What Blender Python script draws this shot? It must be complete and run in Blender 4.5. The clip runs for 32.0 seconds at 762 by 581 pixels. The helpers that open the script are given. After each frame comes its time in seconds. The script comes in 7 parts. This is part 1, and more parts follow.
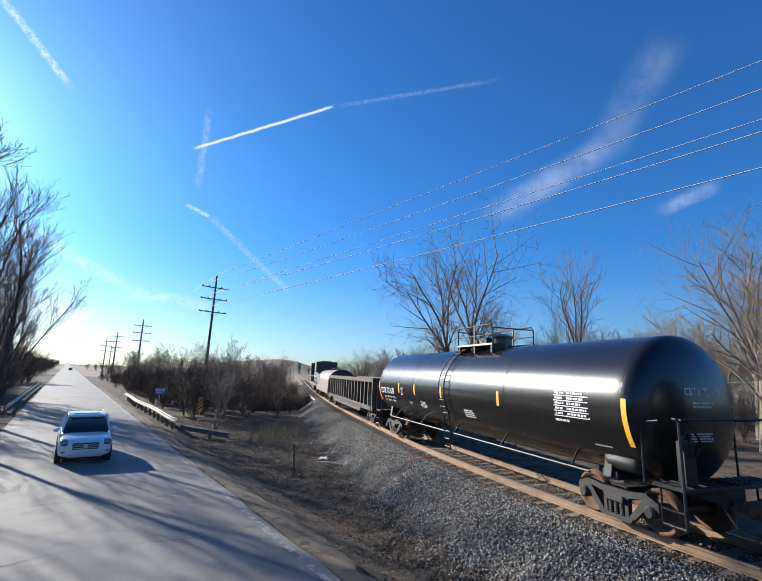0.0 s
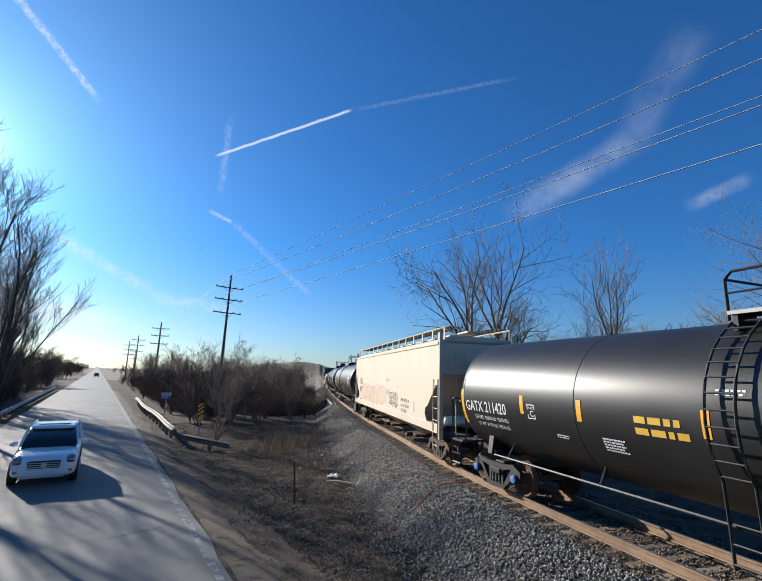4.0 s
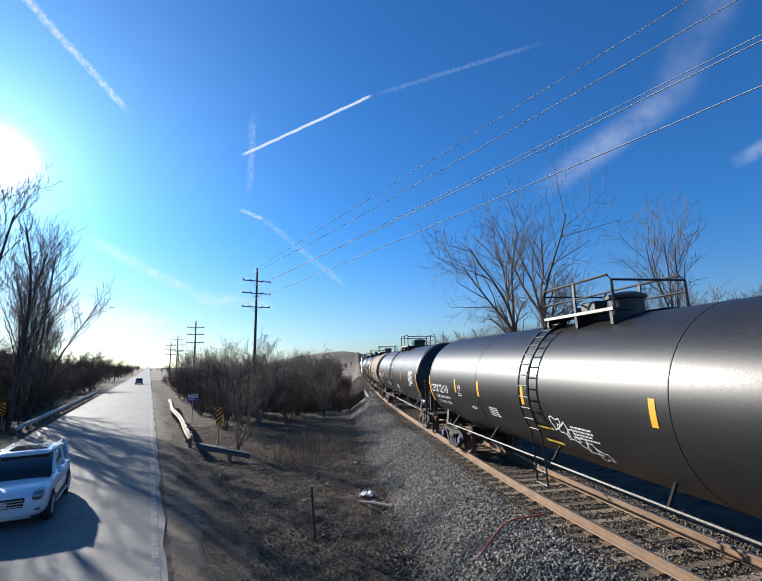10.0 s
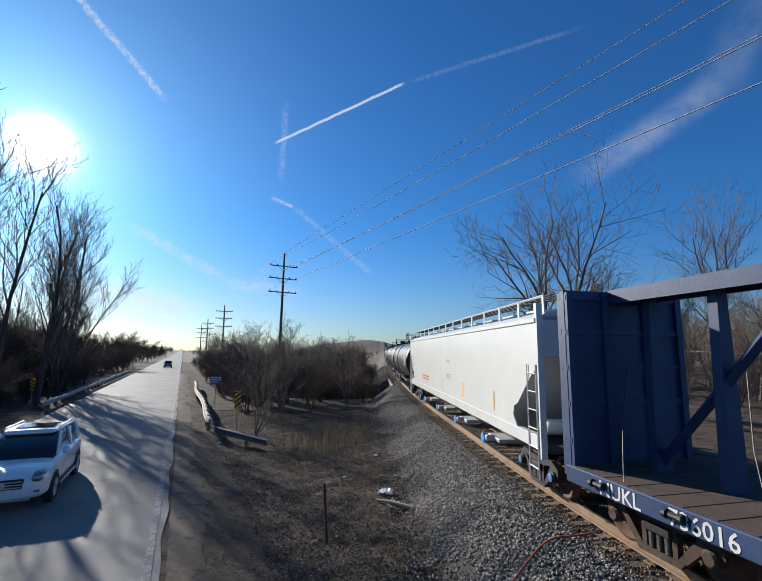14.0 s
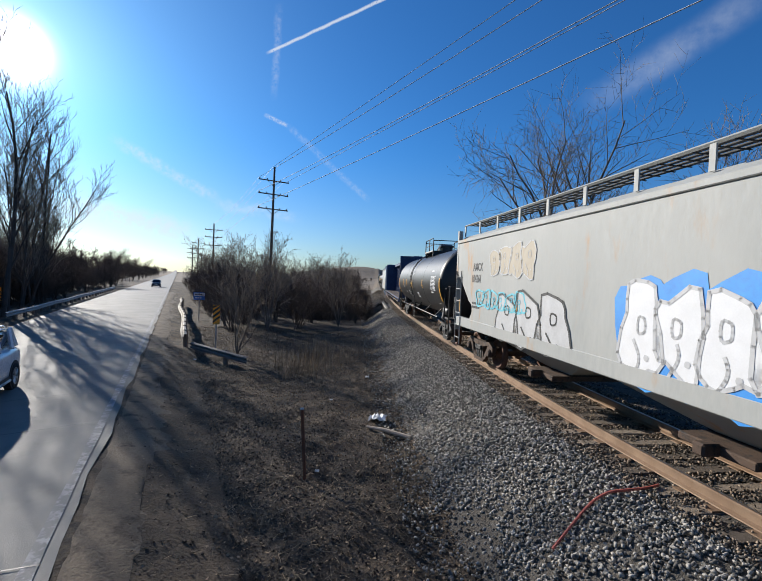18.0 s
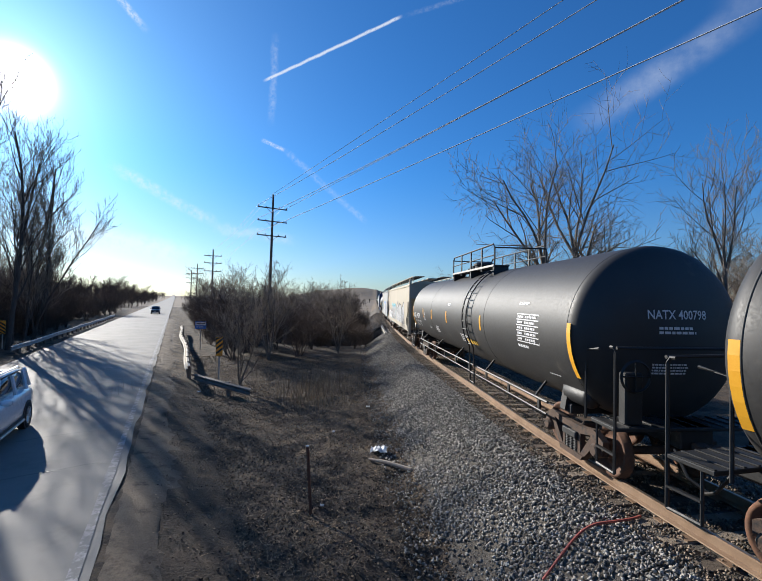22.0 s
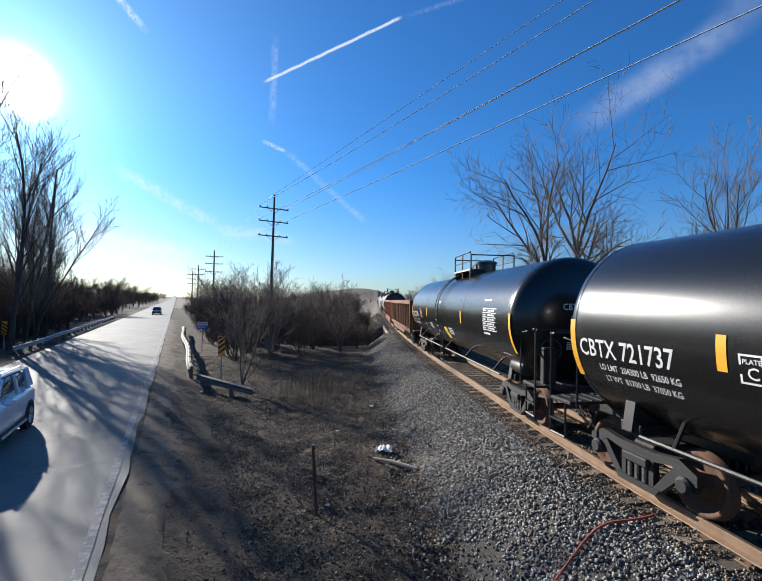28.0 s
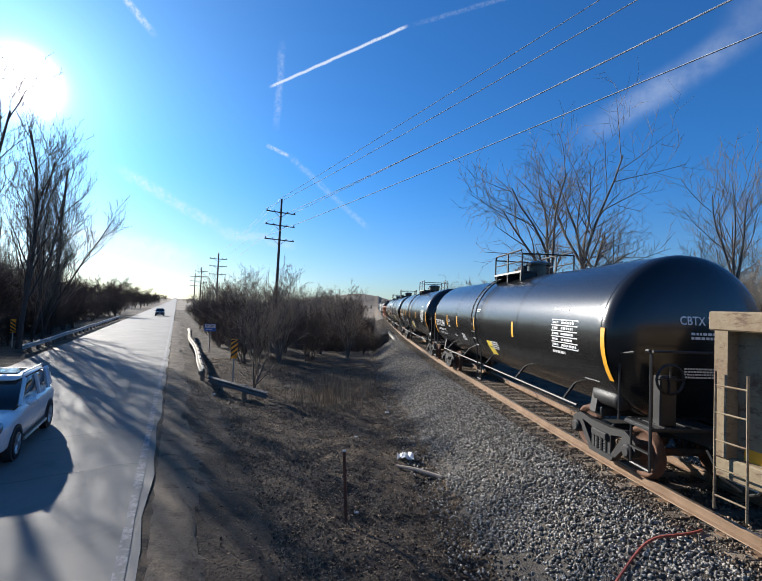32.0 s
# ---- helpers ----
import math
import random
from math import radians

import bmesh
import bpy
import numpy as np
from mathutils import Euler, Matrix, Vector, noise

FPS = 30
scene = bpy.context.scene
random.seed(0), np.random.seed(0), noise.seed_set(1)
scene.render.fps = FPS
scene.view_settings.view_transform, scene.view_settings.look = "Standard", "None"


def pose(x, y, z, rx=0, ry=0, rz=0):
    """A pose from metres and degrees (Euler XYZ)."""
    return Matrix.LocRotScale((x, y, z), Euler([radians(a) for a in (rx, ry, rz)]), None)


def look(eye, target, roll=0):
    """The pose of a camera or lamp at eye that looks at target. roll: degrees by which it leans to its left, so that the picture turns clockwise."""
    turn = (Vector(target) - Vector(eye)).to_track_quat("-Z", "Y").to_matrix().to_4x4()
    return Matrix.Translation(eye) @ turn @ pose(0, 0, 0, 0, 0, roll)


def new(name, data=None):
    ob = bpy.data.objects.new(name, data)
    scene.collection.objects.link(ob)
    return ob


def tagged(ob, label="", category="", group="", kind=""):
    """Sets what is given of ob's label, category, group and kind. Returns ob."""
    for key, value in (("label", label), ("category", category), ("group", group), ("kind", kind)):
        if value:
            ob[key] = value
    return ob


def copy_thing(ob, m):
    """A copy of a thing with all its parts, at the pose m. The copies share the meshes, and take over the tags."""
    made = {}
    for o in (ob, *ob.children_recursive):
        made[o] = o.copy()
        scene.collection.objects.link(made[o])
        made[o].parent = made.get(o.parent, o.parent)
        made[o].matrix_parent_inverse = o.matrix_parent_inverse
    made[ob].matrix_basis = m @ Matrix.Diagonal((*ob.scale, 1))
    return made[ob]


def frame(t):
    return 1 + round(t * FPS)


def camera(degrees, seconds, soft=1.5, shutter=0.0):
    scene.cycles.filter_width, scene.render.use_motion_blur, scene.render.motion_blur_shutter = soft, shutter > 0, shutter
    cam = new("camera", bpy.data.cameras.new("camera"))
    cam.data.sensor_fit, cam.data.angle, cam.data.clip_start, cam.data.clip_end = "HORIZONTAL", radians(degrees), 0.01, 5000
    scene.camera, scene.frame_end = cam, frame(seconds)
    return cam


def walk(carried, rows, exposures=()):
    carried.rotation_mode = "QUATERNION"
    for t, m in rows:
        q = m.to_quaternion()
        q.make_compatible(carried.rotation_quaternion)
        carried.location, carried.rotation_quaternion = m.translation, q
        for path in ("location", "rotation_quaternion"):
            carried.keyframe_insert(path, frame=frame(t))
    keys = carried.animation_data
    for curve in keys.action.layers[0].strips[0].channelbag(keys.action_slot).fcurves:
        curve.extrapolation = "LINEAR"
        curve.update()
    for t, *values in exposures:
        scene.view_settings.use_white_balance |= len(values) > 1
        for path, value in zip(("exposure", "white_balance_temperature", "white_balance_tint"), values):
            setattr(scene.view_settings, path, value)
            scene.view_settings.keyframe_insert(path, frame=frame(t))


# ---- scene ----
cam = camera(82.0, 32.0, 0.75)
walk(cam, [
    (0, look((-0.151, -3.833, 4.115), (1.223, 5.890, 6.004), 2.13)),
    (0.5, look((-0.128, -3.742, 4.364), (1.199, 5.993, 6.228), 2.02)),
    (1, look((-0.110, -3.375, 4.461), (1.132, 6.368, 6.343), 1.97)),
    (1.5, look((-0.098, -2.781, 4.403), (1.062, 6.969, 6.299), 2.10)),
    (2, look((-0.033, -2.138, 4.278), (1.029, 7.619, 6.197), 1.96)),
    (2.5, look((0.115, -1.515, 4.149), (1.122, 8.244, 6.084), 1.83)),
    (3, look((0.278, -1.023, 4.076), (1.243, 8.734, 6.041), 1.65)),
    (3.5, look((0.386, -0.748, 4.127), (1.311, 9.018, 6.065), 1.82)),
    (5.5, look((0.727, 0.648, 4.039), (1.518, 10.455, 5.823), 1.20)),
    (6, look((0.828, 0.997, 4.029), (1.613, 10.838, 5.627), 0.63)),
    (6.5, look((0.888, 1.362, 4.014), (1.681, 11.236, 5.386), 0.11)),
    (7, look((0.913, 1.693, 4.006), (1.676, 11.579, 5.300), 0.32)),
    (7.5, look((0.924, 1.966, 4.036), (1.679, 11.854, 5.325), 0.50)),
    (8, look((0.940, 2.211, 4.124), (1.645, 12.095, 5.463), 0.57)),
    (8.5, look((0.965, 2.489, 4.243), (1.580, 12.369, 5.657), 0.94)),
    (9, look((0.962, 2.805, 4.314), (1.404, 12.689, 5.765), 0.16)),
    (9.5, look((0.941, 3.071, 4.345), (1.183, 12.937, 5.958), -0.63)),
    (10, look((0.947, 3.221, 4.397), (1.096, 13.091, 5.999), -1.49)),
    (10.5, look((0.943, 3.269, 4.439), (0.993, 13.123, 6.139), -1.32)),
    (11, look((0.921, 3.341, 4.453), (0.762, 13.174, 6.270), -1.53)),
    (11.5, look((0.921, 3.488, 4.419), (0.430, 13.281, 6.382), -3.32)),
    (12, look((0.936, 3.650, 4.361), (0.086, 13.386, 6.482), -4.74)),
    (12.5, look((0.937, 3.847, 4.338), (0.127, 13.626, 6.269), -4.19)),
    (13, look((0.963, 4.056, 4.331), (0.299, 13.873, 6.118), -3.49)),
    (13.5, look((1.020, 4.245, 4.334), (0.457, 14.090, 5.999), -1.71)),
    (14, look((1.013, 4.542, 4.321), (0.531, 14.435, 5.699), 0.48)),
    (14.5, look((0.947, 4.970, 4.229), (0.528, 14.909, 5.251), 2.07)),
    (15, look((0.919, 5.405, 4.084), (0.578, 15.372, 4.814), 2.42)),
    (15.5, look((0.930, 5.839, 3.950), (0.712, 15.827, 4.378), 2.83)),
    (17.5, look((0.838, 7.260, 3.656), (0.541, 17.253, 3.431), 2.63)),
    (18, look((0.850, 7.269, 3.719), (0.518, 17.260, 3.455), 2.15)),
    (18.5, look((0.856, 7.174, 3.812), (0.496, 17.165, 3.566), 1.76)),
    (19, look((0.859, 7.043, 3.904), (0.493, 17.033, 3.676), 1.76)),
    (19.5, look((0.864, 6.986, 3.944), (0.473, 16.977, 3.758), 1.07)),
    (20, look((0.855, 6.930, 3.980), (0.457, 16.922, 3.885), 0.83)),
    (20.5, look((0.839, 6.832, 4.050), (0.464, 16.824, 4.083), 0.84)),
    (21, look((0.834, 6.750, 4.113), (0.482, 16.743, 4.201), 1.09)),
    (21.5, look((0.832, 6.705, 4.141), (0.487, 16.698, 4.286), 1.16)),
    (22, look((0.848, 6.671, 4.163), (0.540, 16.664, 4.368), 1.14)),
    (22.5, look((0.893, 6.630, 4.198), (0.631, 16.623, 4.457), 1.29)),
    (23, look((0.933, 6.608, 4.209), (0.730, 16.601, 4.511), 1.44)),
    (23.5, look((0.919, 6.604, 4.169), (0.757, 16.598, 4.476), 1.41)),
    (24, look((0.883, 6.658, 4.089), (0.778, 16.652, 4.427), 1.89)),
    (24.5, look((0.895, 6.806, 4.005), (0.730, 16.802, 4.250), 1.09)),
    (25, look((0.909, 6.927, 3.948), (0.717, 16.923, 4.159), 0.86)),
    (25.5, look((0.890, 6.952, 3.941), (0.670, 16.947, 4.142), 0.68)),
    (27.5, look((0.765, 6.784, 4.075), (0.470, 16.777, 4.298), 1.00)),
    (28, look((0.745, 6.771, 4.090), (0.418, 16.763, 4.308), 0.99)),
    (28.5, look((0.718, 6.783, 4.068), (0.350, 16.773, 4.308), 1.15)),
    (29, look((0.696, 6.785, 4.051), (0.298, 16.774, 4.302), 1.28)),
    (29.5, look((0.684, 6.764, 4.062), (0.257, 16.752, 4.321), 1.31)),
    (30, look((0.662, 6.741, 4.084), (0.229, 16.728, 4.361), 1.38)),
    (30.5, look((0.612, 6.724, 4.093), (0.182, 16.710, 4.393), 1.41)),
    (31, look((0.501, 6.697, 4.080), (0.084, 16.684, 4.401), 1.67)),
    (31.5, look((0.310, 6.708, 4.062), (-0.067, 16.695, 4.395), 1.73)),
    (32, look((0.070, 6.807, 4.056), (-0.270, 16.795, 4.412), 2.21)),
], [(0, 0.95), (3, 0.55), (5, 0.70), (6, 0.80), (9, 0.77), (11, 0.80), (12, 0.50), (13, 0.25), (14, 0.40), (15, 0.65), (17, 0.47), (19, 0.42), (21, 0.52), (24, 0.75), (32, 0.72)])

# ---- world, sun and sky ----
SUN_YAW, SUN_UP = 46.0, 20.3     # degrees to the left of +y, and above the horizon


def towards(yaw, up):
    """The direction that lies yaw degrees to the left of +y and up degrees above the horizon."""
    a, b = radians(yaw), radians(up)
    return Vector((-math.sin(a) * math.cos(b), math.cos(a) * math.cos(b), math.sin(b)))


class Nodes:
    """A short way to write node trees."""

    def __init__(self, tree):
        self.tree = tree
        tree.nodes.clear()

    def add(self, kind, props=None, **inputs):
        n = self.tree.nodes.new(kind)
        if props:
            props(n)
        for key, value in inputs.items():
            self.plug(n, key, value)
        return n

    def plug(self, n, key, value):
        slot = n.inputs[int(key[1:])] if key[0] == "_" else n.inputs[key.replace("_", " ")]
        if isinstance(value, bpy.types.NodeSocket):
            self.tree.links.new(value, slot)
        else:
            slot.default_value = value

    def op(self, n, op, clamp):
        n.operation, n.use_clamp = op, clamp

    def shape(self, n, smooth):
        n.interpolation_type = "SMOOTHSTEP" if smooth else "LINEAR"

    def dot(self, n):
        n.operation = "DOT_PRODUCT"

    def scaled(self, n):
        n.operation = "SCALE"

    def math(self, op, a, b=0.0, clamp=False):
        return self.add("ShaderNodeMath", lambda n: self.op(n, op, clamp), _0=a, _1=b).outputs[0]

    def span(self, value, a, b, c=0.0, d=1.0, smooth=True):
        n = self.add("ShaderNodeMapRange", lambda n: self.shape(n, smooth),
                     _0=value, _1=a, _2=b, _3=c, _4=d)
        return n.outputs[0]

    def mix(self, fac, a, b, blend="MIX"):
        n = self.tree.nodes.new("ShaderNodeMix")
        n.data_type, n.blend_type = "RGBA", blend
        self.plug(n, "_0", fac), self.plug(n, "_6", a), self.plug(n, "_7", b)
        return n.outputs[2]

    def noise(self, vector, scale, detail=4.0, rough=0.55):
        return self.add("ShaderNodeTexNoise", None, Vector=vector, Scale=scale, Detail=detail, Roughness=rough).outputs[0]


world = bpy.data.worlds.new("sky")
scene.world = world
world.use_nodes = True
N = Nodes(world.node_tree)
sky = N.add("ShaderNodeTexSky")
sky.sky_type, sky.sun_disc, sky.sun_elevation, sky.sun_rotation = "NISHITA", False, radians(SUN_UP), radians(-SUN_YAW)
sky.altitude, sky.air_density, sky.dust_density, sky.ozone_density = 200.0, 1.0, 0.6, 2.5
way = N.add("ShaderNodeTexCoord").outputs["Generated"]
rise = N.add("ShaderNodeSeparateXYZ", None, Vector=way).outputs[2]
tint = N.mix(N.span(rise, 0.30, 0.0), (0.30, 0.88, 1.52, 1.0), (0.66, 0.92, 1.28, 1.0))
colour = N.mix(1.0, sky.outputs[0], tint, "MULTIPLY")


def streak(colour, a, b, width, strength, grain=9.0, soft=0.25, cut=(0.25, 0.75)):
    """A contrail or a wisp of cirrus on the sky, from direction a to direction b (yaw, up)."""
    da, db = towards(*a), towards(*b)
    n = da.cross(db).normalized()
    mid = (da + db).normalized()
    along = n.cross(mid).normalized()
    half = da.angle(db) / 2
    wob = N.noise(way, grain, 5.0, 0.6)
    d = N.add("ShaderNodeVectorMath", N.dot, _0=way, _1=n).outputs["Value"]
    d = N.math("ADD", d, N.math("MULTIPLY", N.math("SUBTRACT", wob, 0.5), width * 0.9))
    across = N.span(N.math("ABSOLUTE", d), width, width * 0.12)
    s = N.add("ShaderNodeVectorMath", N.dot, _0=way, _1=along).outputs["Value"]
    ends = N.span(N.math("ABSOLUTE", s), math.sin(half), math.sin(half * (1 - soft)))
    front = N.add("ShaderNodeVectorMath", N.dot, _0=way, _1=mid).outputs["Value"]
    ends = N.math("MULTIPLY", ends, N.math("GREATER_THAN", front, 0.0))
    fine = N.span(N.noise(way, grain * 6, 5.0, 0.65), cut[0], cut[1])
    fac = N.math("MULTIPLY", N.math("MULTIPLY", across, ends), N.math("MULTIPLY", fine, strength), clamp=True)
    return N.mix(fac, colour, (9.0, 9.6, 10.4, 1.0))


colour = streak(colour, (43.8, 36.8), (30.3, 27.8), 0.009, 0.6, 30, 0.3)
colour = streak(colour, (17.6, 25.5), (-0.5, 33.3), 0.0040, 0.75, 40, 0.12, (0.1, 0.5))
colour = streak(colour, (0.5, 33.0), (-25, 36.0), 0.006, 0.13, 30, 0.4)
colour = streak(colour, (17.6, 19.2), (14.4, 18.2), 0.006, 0.6, 40, 0.3)
colour = streak(colour, (14.8, 18.4), (3.6, 9.7), 0.010, 0.2, 25, 0.2)
colour = streak(colour, (16.0, 31), (16.4, 20.5), 0.010, 0.22, 18, 0.5)
colour = streak(colour, (-20.5, 19.5), (-41, 28.5), 0.040, 0.32, 3.0, 0.7, (0.05, 1.0))
colour = streak(colour, (-36, 26.5), (-45, 37), 0.050, 0.16, 3.0, 0.7, (0.05, 1.0))
colour = streak(colour, (-41, 18.8), (-48, 20.8), 0.018, 0.35, 6, 0.7, (0.1, 1.0))
colour = streak(colour, (34.5, 14.3), (22, 8.6), 0.016, 0.45, 14, 0.4)
colour = streak(colour, (40, 6.5), (24, 4.6), 0.035, 0.6, 8, 0.5, (0.2, 0.6))
colour = streak(colour, (24, 8.5), (12, 7.2), 0.018, 0.35, 12, 0.5)
# the bright ring of air round the sun
facing = N.add("ShaderNodeVectorMath", N.dot, _0=way, _1=towards(SUN_YAW - 3.7, SUN_UP)).outputs["Value"]
facing = N.math("MAXIMUM", facing, 0.0)
ring = N.math("ADD", N.math("MULTIPLY", N.math("POWER", facing, 1700.0), 60.0), N.math("MULTIPLY", N.math("POWER", facing, 150.0), 2.4))
ring = N.math("ADD", ring, N.math("MULTIPLY", N.math("POWER", facing, 14.0), 0.72))
glow = N.add("ShaderNodeVectorMath", N.scaled, _0=(1.12, 0.98, 0.92), Scale=ring).outputs[0]
colour = N.mix(1.0, colour, glow, "ADD")
back = N.add("ShaderNodeBackground", None, Color=colour, Strength=0.063)
N.add("ShaderNodeOutputWorld", None, Surface=back.outputs[0])

sun = new("sun", bpy.data.lights.new("sun", "SUN"))
sun.data.energy, sun.data.angle, sun.data.color = 5.0, radians(0.53), (1.0, 0.945, 0.86)
sun.matrix_world = look(towards(SUN_YAW, SUN_UP) * 100, (0, 0, 0))

# ---- materials ----


def surface(name, a, b, scale=4.0, rough=0.7, bump=0.3, metal=0.0, fine=None, c=None, c_at=(0.58, 0.72), coat=0.0,
            rough_to=None, per_object=0.0, depth=0.02, stretch=(1, 1, 1), per_island=0.0, scar=None):
    """A procedural material: colours a and b mixed by coarse and fine grain, patches of c, relief and uneven gloss."""
    m = bpy.data.materials.new(name)
    m.use_nodes = True
    k = Nodes(m.node_tree)
    at = k.add("ShaderNodeTexCoord").outputs["Object"]
    at = k.add("ShaderNodeMapping", None, Vector=at, Scale=stretch).outputs[0]
    big = k.noise(at, scale, 5.0)
    small = k.noise(at, fine or scale * 9, 4.0, 0.65)
    fac = k.math("ADD", k.math("MULTIPLY", big, 0.6), k.math("MULTIPLY", small, 0.4))
    if per_object:
        r = k.add("ShaderNodeObjectInfo").outputs["Random"]
        fac = k.math("ADD", fac, k.math("MULTIPLY", k.math("SUBTRACT", r, 0.5), per_object))
    if per_island:
        r = k.add("ShaderNodeNewGeometry").outputs["Random Per Island"]
        fac = k.math("ADD", fac, k.math("MULTIPLY", k.math("SUBTRACT", r, 0.5), per_island))
    col = k.mix(k.span(fac, 0.3, 0.7), (*a, 1), (*b, 1))
    if c:
        patch = k.noise(at, scale * 2.3, 6.0, 0.6)
        col = k.mix(k.span(patch, *c_at), col, (*c, 1))
    if scar:
        lean = k.add("ShaderNodeMapping", None, Vector=at, Rotation=(0, 0.35, 0), Scale=(1.2, 1.2, 4.0)).outputs[0]
        col = k.mix(k.math("MULTIPLY", k.span(k.noise(lean, 2.4, 7.0, 0.72), 0.54, 0.64), 0.75), col, (*scar, 1))
    p = k.add("ShaderNodeBsdfPrincipled", None, Base_Color=col, Metallic=metal)
    p.inputs["Roughness"].default_value = rough
    k.plug(p, "Roughness", k.span(small, 0.3, 0.7, rough, rough_to if rough_to is not None else min(1, rough + 0.12)))
    p.inputs["Coat Weight"].default_value = coat
    p.inputs["Coat Roughness"].default_value = 0.12
    if bump:
        n = k.add("ShaderNodeBump", None, Height=small, Strength=bump, Distance=depth)
        k.plug(p, "Normal", n.outputs[0])
    k.add("ShaderNodeOutputMaterial", None, Surface=p.outputs[0])
    return m


def g(v):
    return (v, v, v)


